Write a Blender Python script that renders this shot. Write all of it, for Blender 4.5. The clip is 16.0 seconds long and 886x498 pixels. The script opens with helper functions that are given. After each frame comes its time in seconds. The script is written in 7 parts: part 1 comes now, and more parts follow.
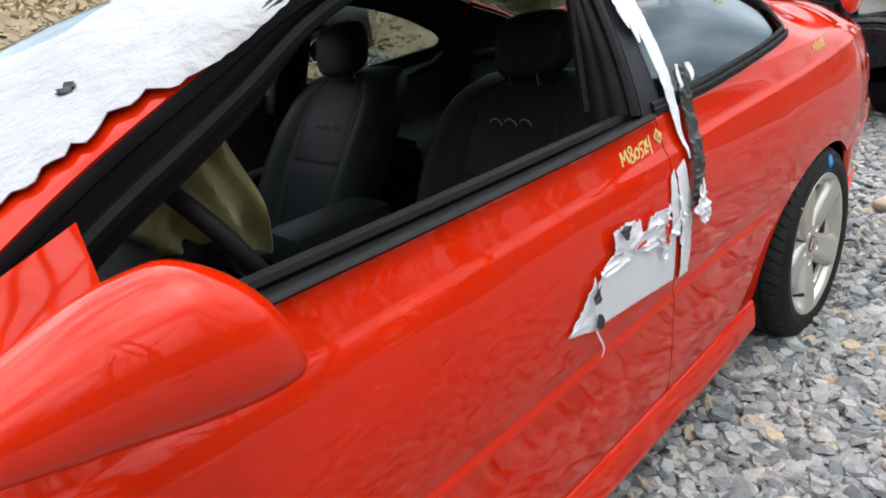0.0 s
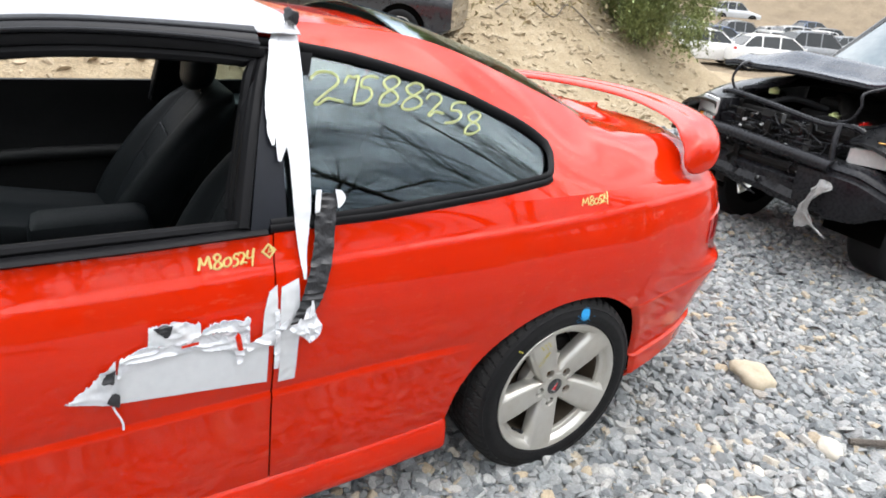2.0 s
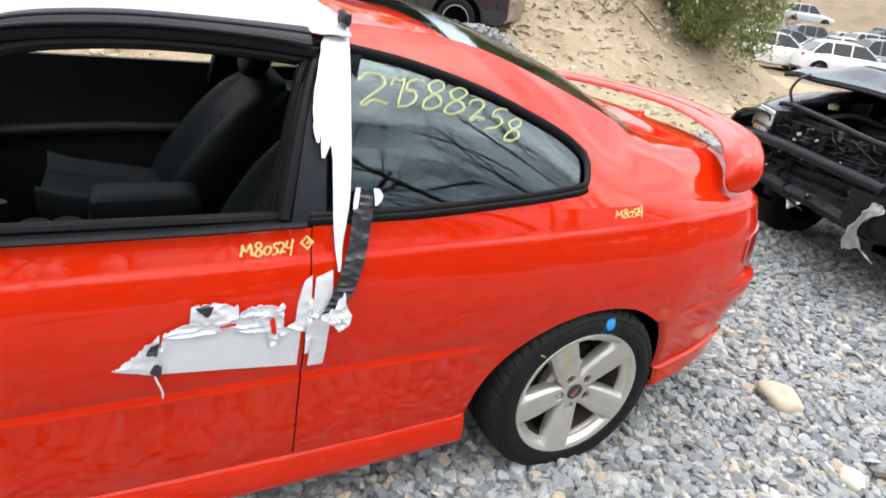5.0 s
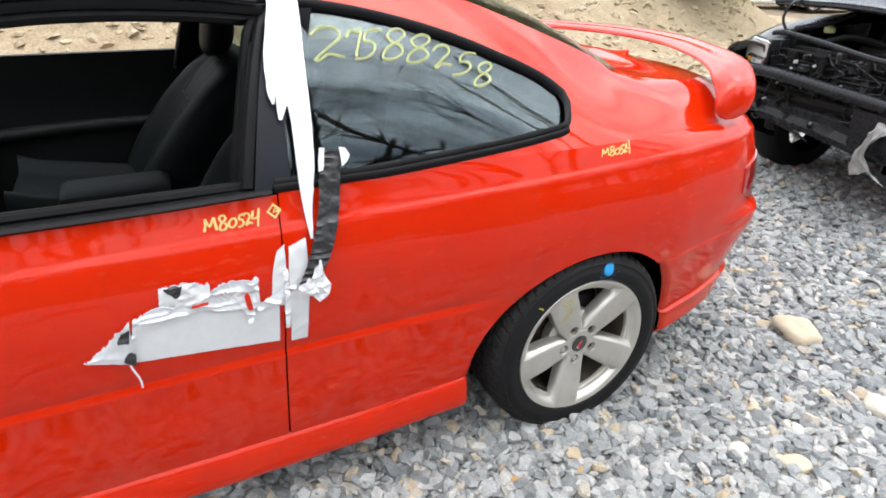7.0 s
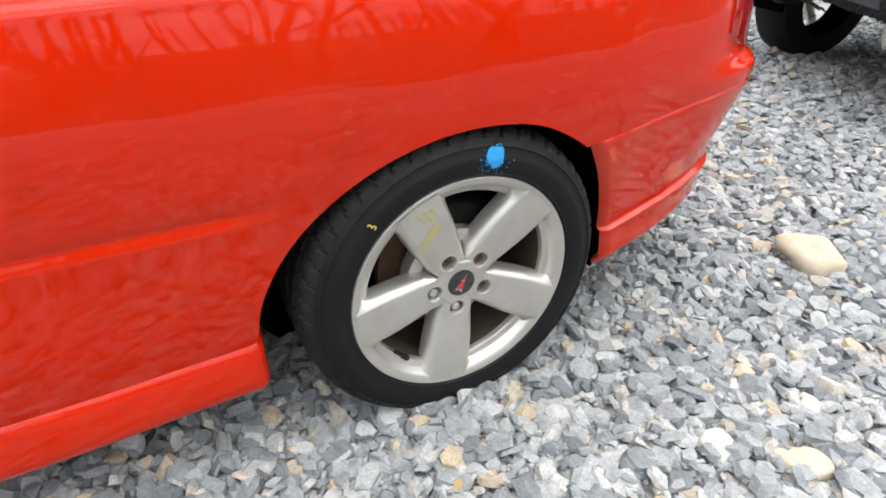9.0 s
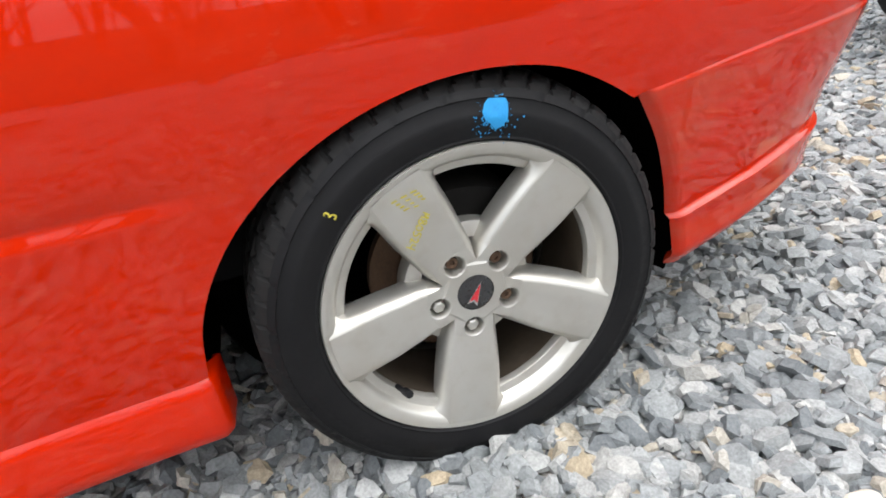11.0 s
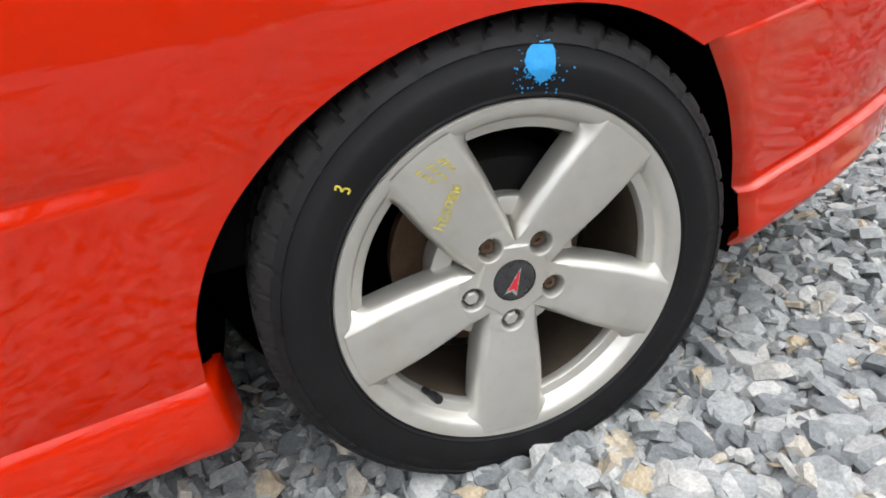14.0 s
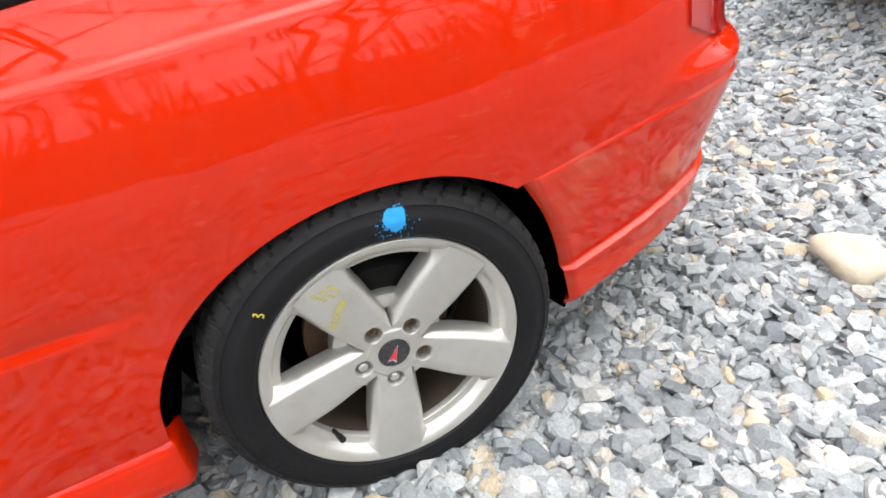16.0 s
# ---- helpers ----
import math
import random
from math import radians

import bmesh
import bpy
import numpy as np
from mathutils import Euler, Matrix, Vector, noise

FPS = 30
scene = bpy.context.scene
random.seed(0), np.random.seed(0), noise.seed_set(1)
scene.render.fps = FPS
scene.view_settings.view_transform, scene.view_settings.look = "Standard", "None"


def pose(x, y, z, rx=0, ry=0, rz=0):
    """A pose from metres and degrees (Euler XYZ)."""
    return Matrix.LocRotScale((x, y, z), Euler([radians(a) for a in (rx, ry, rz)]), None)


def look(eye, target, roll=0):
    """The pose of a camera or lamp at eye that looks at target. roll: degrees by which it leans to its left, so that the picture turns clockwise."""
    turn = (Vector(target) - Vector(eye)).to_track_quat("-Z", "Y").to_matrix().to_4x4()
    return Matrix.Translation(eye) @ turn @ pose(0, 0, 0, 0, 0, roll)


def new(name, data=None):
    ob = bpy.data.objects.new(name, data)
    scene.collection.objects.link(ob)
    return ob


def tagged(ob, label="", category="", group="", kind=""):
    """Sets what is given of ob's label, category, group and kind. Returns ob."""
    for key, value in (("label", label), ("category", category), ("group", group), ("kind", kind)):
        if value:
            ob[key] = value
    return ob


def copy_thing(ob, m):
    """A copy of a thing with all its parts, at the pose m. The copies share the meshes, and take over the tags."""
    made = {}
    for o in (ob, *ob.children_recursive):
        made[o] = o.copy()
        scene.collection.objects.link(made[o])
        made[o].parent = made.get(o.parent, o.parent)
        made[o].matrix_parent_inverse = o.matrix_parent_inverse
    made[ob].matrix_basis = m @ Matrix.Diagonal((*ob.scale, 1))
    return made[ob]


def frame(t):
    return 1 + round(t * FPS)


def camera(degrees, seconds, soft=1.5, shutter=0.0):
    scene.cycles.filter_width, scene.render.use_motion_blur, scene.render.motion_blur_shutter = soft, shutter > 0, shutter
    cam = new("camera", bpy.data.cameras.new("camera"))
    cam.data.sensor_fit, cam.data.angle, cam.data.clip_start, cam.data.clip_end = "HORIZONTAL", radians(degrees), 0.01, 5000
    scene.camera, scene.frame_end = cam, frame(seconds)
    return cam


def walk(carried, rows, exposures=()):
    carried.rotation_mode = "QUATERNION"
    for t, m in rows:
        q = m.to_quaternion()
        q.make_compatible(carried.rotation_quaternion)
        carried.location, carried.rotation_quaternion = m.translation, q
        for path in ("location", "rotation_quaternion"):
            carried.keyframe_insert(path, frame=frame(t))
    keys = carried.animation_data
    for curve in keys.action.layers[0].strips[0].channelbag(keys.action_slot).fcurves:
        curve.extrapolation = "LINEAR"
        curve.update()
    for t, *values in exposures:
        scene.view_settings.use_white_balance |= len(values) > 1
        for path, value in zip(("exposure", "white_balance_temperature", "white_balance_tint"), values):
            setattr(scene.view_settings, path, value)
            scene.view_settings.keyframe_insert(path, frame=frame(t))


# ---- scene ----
cam = camera(71.34, 16.0, soft=1.8)
# seconds, eye x y z, yaw to the left of +y, pitch up, roll
ROWS = [
    (0, -2.1082, -0.6106, 1.2490, -39.94, -21.81, -9.92),
    (0.5, -1.8422, -0.7771, 1.2632, -41.51, -20.03, -8.64),
    (1, -1.5929, -0.9295, 1.3039, -41.76, -21.44, -6.69),
    (1.5, -1.4101, -1.0933, 1.3164, -35.78, -20.52, -3.27),
    (2, -1.2467, -1.2199, 1.4891, -31.74, -23.14, 5.28),
    (2.5, -1.2381, -1.2332, 1.5398, -33.70, -24.17, 10.84),
    (3, -1.2529, -1.2536, 1.5532, -31.62, -24.16, 10.87),
    (3.5, -1.2428, -1.2677, 1.5606, -29.65, -24.41, 7.99),
    (4, -1.2372, -1.2716, 1.5591, -27.31, -24.51, 6.73),
    (4.2, -1.2391, -1.2754, 1.5632, -28.00, -24.74, 8.32),
    (6.3, -1.2469, -1.2180, 1.5118, -27.00, -25.01, 6.72),
    (6.5, -1.2289, -1.2282, 1.5119, -26.95, -25.31, 6.12),
    (7, -1.1493, -1.2550, 1.4635, -26.82, -26.64, 1.67),
    (7.5, -1.0042, -1.0924, 1.3174, -28.32, -24.95, -3.22),
    (8, -0.8378, -0.9879, 1.1656, -29.01, -24.85, -1.45),
    (8.5, -0.6720, -0.9476, 1.0542, -29.48, -29.94, 2.99),
    (9, -0.4836, -0.8671, 1.0247, -26.54, -32.36, -0.10),
    (9.5, -0.3561, -0.7519, 1.0331, -21.07, -33.87, -1.74),
    (9.7, -0.3328, -0.7493, 0.9926, -19.61, -33.15, -5.27),
    (11.8, -0.2418, -0.7021, 0.7614, -14.51, -26.81, -9.01),
    (12, -0.2420, -0.6645, 0.7494, -14.04, -28.07, -9.09),
    (12.5, -0.2450, -0.6048, 0.7403, -12.93, -27.75, -9.40),
    (13, -0.2330, -0.6066, 0.7358, -12.57, -27.72, -10.33),
    (13.5, -0.2348, -0.6085, 0.7351, -12.96, -28.28, -10.63),
    (14, -0.2400, -0.6222, 0.7319, -13.46, -28.07, -10.43),
    (14.5, -0.2372, -0.6293, 0.7359, -14.66, -27.37, -10.27),
    (15, -0.2312, -0.6347, 0.7402, -14.91, -27.44, -11.04),
    (15.5, -0.2216, -0.7185, 0.8274, -16.23, -28.41, -11.96),
    (16, -0.1273, -0.8187, 1.0423, -16.83, -32.77, -10.84),
]
EXPOSURES = [(0.0, 0.62), (0.6, 0.84), (4.2, 0.86), (8.0, 0.88), (9.5, 0.95), (15.0, 0.99), (16.0, 1.18)]
walk(cam, [(t, pose(x, y, z, 90 + pitch, 0, yaw) @ pose(0, 0, 0, 0, 0, roll)) for t, x, y, z, yaw, pitch, roll in ROWS], EXPOSURES)

# ---- light: a bright, broken overcast ----
SUN_ELEV, SUN_ROT = radians(64), radians(112)
world = bpy.data.worlds.new("overcast_sky")
scene.world = world
world.use_nodes = True
wn, wl = world.node_tree.nodes, world.node_tree.links
wn.clear()
sky = wn.new("ShaderNodeTexSky")
sky.sky_type, sky.sun_disc = "NISHITA", False
sky.sun_elevation, sky.sun_rotation = SUN_ELEV, SUN_ROT
sky.air_density, sky.dust_density, sky.ozone_density = 1.0, 4.0, 1.0
grey = wn.new("ShaderNodeHueSaturation")
grey.inputs["Saturation"].default_value = 0.35
cloud_at = wn.new("ShaderNodeTexCoord")
cloud_map = wn.new("ShaderNodeMapping")
cloud_map.inputs["Scale"].default_value = (1.0, 1.0, 2.2)
cloud = wn.new("ShaderNodeTexNoise")
cloud.inputs["Scale"].default_value, cloud.inputs["Detail"].default_value = 3.2, 6.0
ramp = wn.new("ShaderNodeValToRGB")
ramp.color_ramp.elements[0].position, ramp.color_ramp.elements[0].color = 0.36, (3.3, 3.75, 4.35, 1)
ramp.color_ramp.elements[1].position, ramp.color_ramp.elements[1].color = 0.66, (11.5, 11.6, 11.8, 1)
blend = wn.new("ShaderNodeMixRGB")
blend.inputs["Fac"].default_value = 0.8
bg = wn.new("ShaderNodeBackground")
bg.inputs["Strength"].default_value = 0.15
wout = wn.new("ShaderNodeOutputWorld")
wl.new(sky.outputs[0], grey.inputs["Color"])
wl.new(cloud_at.outputs["Generated"], cloud_map.inputs["Vector"])
wl.new(cloud_map.outputs[0], cloud.inputs["Vector"])
wl.new(cloud.outputs["Fac"], ramp.inputs["Fac"])
wl.new(grey.outputs[0], blend.inputs["Color1"])
wl.new(ramp.outputs[0], blend.inputs["Color2"])
# an overcast sky is about three times as bright overhead as at the horizon
height = wn.new("ShaderNodeSeparateXYZ")
lift = wn.new("ShaderNodeMapRange")
lift.inputs["From Min"].default_value, lift.inputs["From Max"].default_value = 0.0, 1.0
lift.inputs["To Min"].default_value, lift.inputs["To Max"].default_value = 0.46, 2.20
veil = wn.new("ShaderNodeMixRGB")
veil.blend_type = "MULTIPLY"
veil.inputs["Fac"].default_value = 1.0
wl.new(cloud_at.outputs["Generated"], height.inputs[0])
wl.new(height.outputs["Z"], lift.inputs["Value"])
wl.new(blend.outputs[0], veil.inputs["Color1"])
wl.new(lift.outputs[0], veil.inputs["Color2"])
wl.new(veil.outputs[0], bg.inputs["Color"])
wl.new(bg.outputs[0], wout.inputs["Surface"])
sun = new("sun", bpy.data.lights.new("sun", "SUN"))
sun.data.energy, sun.data.angle, sun.data.color = 0.55, radians(50), (1.0, 0.96, 0.9)
sun_way = Vector((math.sin(SUN_ROT) * math.cos(SUN_ELEV), math.cos(SUN_ROT) * math.cos(SUN_ELEV), math.sin(SUN_ELEV)))
sun.matrix_world = look(sun_way * 40, (0, 0, 0))

# ---- materials ----
def material(name, base, rough=0.5, metal=0.0, coat=0.0, spec=0.5):
    m = bpy.data.materials.new(name)
    m.use_nodes = True
    b = m.node_tree.nodes["Principled BSDF"]
    b.inputs["Base Color"].default_value = (*base, 1)
    b.inputs["Roughness"].default_value, b.inputs["Metallic"].default_value = rough, metal
    b.inputs["Coat Weight"].default_value, b.inputs["Coat Roughness"].default_value = coat, 0.03
    b.inputs["Specular IOR Level"].default_value = spec
    return m


def add(m, kind, **inputs):
    n = m.node_tree.nodes.new(kind)
    for key, value in inputs.items():
        n.inputs[key.replace("_", " ")].default_value = value
    return n


def link(m, a, b):
    m.node_tree.links.new(a, b)


def noise_tex(m, scale, detail=4.0, rough=0.55, vector=None):
    n = add(m, "ShaderNodeTexNoise", Scale=scale, Detail=detail, Roughness=rough)
    if vector is None:
        vector = add(m, "ShaderNodeTexCoord").outputs["Object"]
    link(m, vector, n.inputs["Vector"])
    return n


def ramped(m, fac, stops):
    r = add(m, "ShaderNodeValToRGB")
    e = r.color_ramp.elements
    while len(e) < len(stops):
        e.new(0.5)
    for el, (p, c) in zip(e, stops):
        el.position, el.color = p, (*c, 1) if len(c) == 3 else c
    link(m, fac, r.inputs["Fac"])
    return r


def grey_ramp(m, fac, lo, hi, a=0.0, b=1.0):
    return ramped(m, fac, [(lo, (a, a, a)), (hi, (b, b, b))])


def mixed(m, fac, a, b):
    n = add(m, "ShaderNodeMixRGB")
    for slot, v in (("Fac", fac), ("Color1", a), ("Color2", b)):
        if isinstance(v, (int, float)):
            n.inputs[slot].default_value = v
        elif isinstance(v, tuple):
            n.inputs[slot].default_value = (*v, 1)
        else:
            link(m, v, n.inputs[slot])
    return n


def bumped(m, height, strength, distance=0.01):
    n = add(m, "ShaderNodeBump", Strength=strength, Distance=distance)
    link(m, height, n.inputs["Height"])
    link(m, n.outputs[0], m.node_tree.nodes["Principled BSDF"].inputs["Normal"])
    return n


def socket(m, name):
    return m.node_tree.nodes["Principled BSDF"].inputs[name]


def speckled(name, a, b, scale, rough=0.6, bump=0.2, dist=0.002, metal=0.0, coat=0.0, spec=0.5, fine=6.0):
    """A surface whose colour wanders between a and b at two scales, with a fine relief."""
    m = material(name, a, rough, metal, coat, spec)
    big, small = noise_tex(m, scale, 5), noise_tex(m, scale * fine, 4)
    both = mixed(m, 0.45, big.outputs["Fac"], small.outputs["Fac"])
    link(m, ramped(m, both.outputs[0], [(0.32, a), (0.68, b)]).outputs[0], socket(m, "Base Color"))
    r = grey_ramp(m, small.outputs["Fac"], 0.3, 0.7, max(rough - 0.08, 0.02), min(rough + 0.1, 1.0))
    link(m, r.outputs[0], socket(m, "Roughness"))
    if bump:
        bumped(m, small.outputs["Fac"], bump, dist)
    return m


def red_paint(name="red_car_paint", dust=0.12, mud=(0.46, 0.09, 0.03)):
    """Clear-coated red paint with a film of road dust, streaks and dried water spots."""
    m = material(name, (0.55, 0.0145, 0.0), 0.5, 0.0, 1.0, 0.0)
    socket(m, "Coat IOR").default_value = 1.40
    at = add(m, "ShaderNodeTexCoord").outputs["Object"]
    patch = noise_tex(m, 2.6, 6, 0.6, at)
    spots = add(m, "ShaderNodeTexVoronoi", Scale=38.0)
    link(m, at, spots.inputs["Vector"])
    fine = noise_tex(m, 90, 3, 0.6, at)
    stretch = add(m, "ShaderNodeMapping")
    stretch.inputs["Scale"].default_value = (1.2, 1.0, 9.0)
    link(m, at, stretch.inputs["Vector"])
    streak = noise_tex(m, 2.2, 5, 0.62, stretch.outputs[0])
    dirt = mixed(m, 0.5, grey_ramp(m, patch.outputs["Fac"], 0.42, 0.75).outputs[0], grey_ramp(m, streak.outputs["Fac"], 0.45, 0.78).outputs[0])
    spot = grey_ramp(m, spots.outputs["Distance"], 0.02, 0.16, 0.55, 0.0)
    amount = add(m, "ShaderNodeMath")
    amount.operation = "MULTIPLY"
    link(m, dirt.outputs[0], amount.inputs[0])
    amount.inputs[1].default_value = dust
    film = mixed(m, amount.outputs[0], (0.55, 0.0145, 0.0), mud)
    # darker red mottling, spread at random over the panel
    blotch = noise_tex(m, 6.5, 7, 0.66, at)
    mottle = mixed(m, grey_ramp(m, blotch.outputs["Fac"], 0.50, 0.74, 0.0, 0.28).outputs[0], film.outputs[0], (0.30, 0.020, 0.008))
    flat = add(m, "ShaderNodeMapping")
    flat.inputs["Scale"].default_value = (1.0, 1.0, 2.8)
    link(m, at, flat.inputs["Vector"])
    fleck = noise_tex(m, 21, 4, 0.55, flat.outputs[0])
    where = noise_tex(m, 3.1, 3, 0.5, at)
    marks = mixed(m, 1.0, grey_ramp(m, fleck.outputs["Fac"], 0.585, 0.70, 0.0, 0.20).outputs[0], grey_ramp(m, where.outputs["Fac"], 0.45, 0.62).outputs[0])
    marks.blend_type = "MULTIPLY"
    dried = mixed(m, marks.outputs[0], mottle.outputs[0], (0.62, 0.12, 0.06))
    link(m, dried.outputs[0], socket(m, "Base Color"))
    gloss = mixed(m, 0.4, dirt.outputs[0], fine.outputs["Fac"])
    link(m, grey_ramp(m, gloss.outputs[0], 0.1, 0.9, 0.015, 0.08).outputs[0], socket(m, "Coat Roughness"))
    bumped(m, fine.outputs["Fac"], 0.0012, 0.004)
    return m


def leafy(name, a, b):
    m = material(name, a, 0.65)
    geo = add(m, "ShaderNodeNewGeometry")
    link(m, ramped(m, geo.outputs["Random Per Island"], [(0.0, a), (1.0, b)]).outputs[0], socket(m, "Base Color"))
    return m


def glass(name, tint, rough=0.0, mirror=0.056):
    """A thin pane: part of the light passes straight through, tinted; the rest mirrors by Fresnel."""
    m = bpy.data.materials.new(name)
    m.use_nodes = True
    nodes = m.node_tree.nodes
    nodes.clear()
    out, mix = nodes.new("ShaderNodeOutputMaterial"), nodes.new("ShaderNodeMixShader")
    pas, gl, fr = nodes.new("ShaderNodeBsdfTransparent"), nodes.new("ShaderNodeBsdfGlossy"), nodes.new("ShaderNodeLayerWeight")
    grazing, share = nodes.new("ShaderNodeMath"), nodes.new("ShaderNodeMapRange")
    grazing.operation = "POWER"
    grazing.inputs[1].default_value = 4.0
    share.inputs["To Min"].default_value = mirror
    pas.inputs["Color"].default_value = (*tint, 1)
    gl.inputs["Color"].default_value = (0.78, 0.91, 1.0, 1)
    gl.inputs["Roughness"].default_value = rough
    fr.inputs["Blend"].default_value = 0.5
    link(m, fr.outputs["Facing"], grazing.inputs[0])
    link(m, grazing.outputs[0], share.inputs["Value"])
    link(m, share.outputs[0], mix.inputs["Fac"])
    link(m, pas.outputs[0], mix.inputs[1])
    link(m, gl.outputs[0], mix.inputs[2])
    link(m, mix.outputs[0], out.inputs["Surface"])
    return m


def gravel_material():
    m = material("gravel_stone", (0.3, 0.31, 0.32), 0.8)
    geo = add(m, "ShaderNodeNewGeometry")
    tone = ramped(m, geo.outputs["Random Per Island"], [
        (0.0, (0.143, 0.154, 0.160)), (0.20, (0.220, 0.233, 0.236)), (0.45, (0.288, 0.299, 0.298)), (0.72, (0.352, 0.356, 0.348)),
        (0.91, (0.435, 0.428, 0.405)), (0.945, (0.37, 0.325, 0.255)), (0.98, (0.45, 0.365, 0.25)), (1.0, (0.52, 0.49, 0.43))])
    at = add(m, "ShaderNodeTexCoord").outputs["Object"]
    vein, grain = noise_tex(m, 30, 7, 0.68, at), noise_tex(m, 210, 5, 0.7, at)
    layers = add(m, "ShaderNodeMapping")
    layers.inputs["Rotation"].default_value, layers.inputs["Scale"].default_value = (0.5, 0.35, 0.7), (1.0, 0.25, 2.6)
    link(m, at, layers.inputs["Vector"])
    seams = noise_tex(m, 95, 4, 0.62, layers.outputs[0])
    shade = mixed(m, 0.45, mixed(m, 0.5, vein.outputs["Fac"], seams.outputs["Fac"]).outputs[0], grain.outputs["Fac"])
    dark = mixed(m, 1.0, tone.outputs[0], grey_ramp(m, shade.outputs[0], 0.36, 0.64, 0.55, 1.28).outputs[0])
    dark.blend_type = "MULTIPLY"
    link(m, dark.outputs[0], socket(m, "Base Color"))
    bumped(m, shade.outputs[0], 0.6, 0.005)
    return m


def ground_material():
    m = material("gravel_bed", (0.25, 0.25, 0.25), 0.9)
    at = add(m, "ShaderNodeTexCoord").outputs["Object"]
    cell = add(m, "ShaderNodeTexVoronoi", Scale=26.0)
    link(m, at, cell.inputs["Vector"])
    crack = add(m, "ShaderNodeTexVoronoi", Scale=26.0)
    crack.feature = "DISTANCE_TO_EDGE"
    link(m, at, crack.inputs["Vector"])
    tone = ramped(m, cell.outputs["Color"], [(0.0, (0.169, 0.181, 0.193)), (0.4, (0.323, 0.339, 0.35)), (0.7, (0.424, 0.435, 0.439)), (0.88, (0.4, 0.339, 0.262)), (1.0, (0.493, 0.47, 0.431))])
    # crevice shade painted in: colour drops to 0.35 where drawn stones meet
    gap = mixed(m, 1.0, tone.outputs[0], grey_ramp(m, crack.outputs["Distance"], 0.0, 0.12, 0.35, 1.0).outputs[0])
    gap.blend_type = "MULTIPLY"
    wide = noise_tex(m, 0.5, 4, 0.6, at)
    sand = mixed(m, grey_ramp(m, wide.outputs["Fac"], 0.5, 0.75, 0.0, 0.4).outputs[0], gap.outputs[0], (0.42, 0.36, 0.28))
    link(m, sand.outputs[0], socket(m, "Base Color"))
    bumped(m, crack.outputs["Distance"], 0.8, 0.05)
    return m


def dirt_material(name, a, b, c):
    m = material(name, a, 0.95)
    at = add(m, "ShaderNodeTexCoord").outputs["Object"]
    big, mid, fine = noise_tex(m, 0.7, 5, 0.6, at), noise_tex(m, 5, 6, 0.65, at), noise_tex(m, 38, 5, 0.7, at)
    tone = ramped(m, mixed(m, 0.5, big.outputs["Fac"], mid.outputs["Fac"]).outputs[0], [(0.3, a), (0.5, b), (0.72, c)])
    dark = mixed(m, 1.0, tone.outputs[0], grey_ramp(m, fine.outputs["Fac"], 0.3, 0.7, 0.6, 1.25).outputs[0])
    dark.blend_type = "MULTIPLY"
    link(m, dark.outputs[0], socket(m, "Base Color"))
    bumped(m, mixed(m, 0.5, mid.outputs["Fac"], fine.outputs["Fac"]).outputs[0], 0.7, 0.06)
    return m


def alloy_paint():
    """Silver wheel lacquer with a faint brown film of brake dust."""
    m = material("silver_alloy_paint", (0.60, 0.585, 0.545), 0.25, 0.7)
    at = add(m, "ShaderNodeTexCoord").outputs["Object"]
    big, mid = noise_tex(m, 9, 4, 0.55, at), noise_tex(m, 40, 3, 0.5, at)
    tone = ramped(m, big.outputs["Fac"], [(0.3, (0.50, 0.475, 0.425)), (0.55, (0.555, 0.538, 0.495)), (0.8, (0.585, 0.57, 0.535))])
    dust = mixed(m, grey_ramp(m, mid.outputs["Fac"], 0.55, 0.85, 0.0, 0.25).outputs[0], tone.outputs[0], (0.40, 0.34, 0.26))
    link(m, dust.outputs[0], socket(m, "Base Color"))
    link(m, grey_ramp(m, big.outputs["Fac"], 0.3, 0.7, 0.32, 0.40).outputs[0], socket(m, "Roughness"))
    return m


RED = red_paint()
RED_SCUFFED = red_paint("scuffed_red_paint", 0.7, (0.34, 0.13, 0.07))
BLACK_TRIM = speckled("black_rubber_trim", (0.0035, 0.0035, 0.0042), (0.008, 0.008, 0.009), 9, 0.5, 0.08, spec=0.15)
PILLAR_GLOSS = speckled("dark_pillar_plastic", (0.0056, 0.0068, 0.0104), (0.0096, 0.0116, 0.0168), 6, 0.4, 0.02, spec=0.25)
FRAME_TRIM = speckled("grey_black_moulding", (0.0045, 0.0045, 0.006), (0.009, 0.009, 0.012), 9, 0.36, 0.05, spec=0.25)
# blue-grey in place of cabin black: the sky's sheen put into the colour
LEDGE_SHEEN = speckled("ledge_sky_sheen", (0.085, 0.10, 0.115), (0.12, 0.14, 0.155), 12, 0.4, 0.2)
CABIN = speckled("black_cabin_plastic", (0.0048, 0.0048, 0.0056), (0.0096, 0.0096, 0.0104), 12, 0.6, 0.3, spec=0.3)
LEATHER = speckled("black_leather", (0.0062, 0.0078, 0.0090), (0.012, 0.0145, 0.0165), 7, 0.55, 0.35, 0.003, spec=0.12, fine=22)
STITCH = speckled("grey_thread", (0.10, 0.10, 0.11), (0.17, 0.17, 0.18), 60, 0.7, 0.3)
AIRBAG = speckled("olive_airbag_cloth", (0.234, 0.218, 0.0936), (0.328, 0.304, 0.148), 9, 0.8, 0.4, 0.004, fine=30)
TYRE = speckled("tyre_rubber", (0.0044, 0.0044, 0.0052), (0.0096, 0.0092, 0.0096), 16, 0.62, 0.2, 0.001, spec=0.22, fine=8)
ALLOY = alloy_paint()
BARREL = speckled("dusty_alloy_barrel", (0.050, 0.036, 0.024), (0.10, 0.078, 0.056), 14, 0.6, 0.2, metal=0.3)
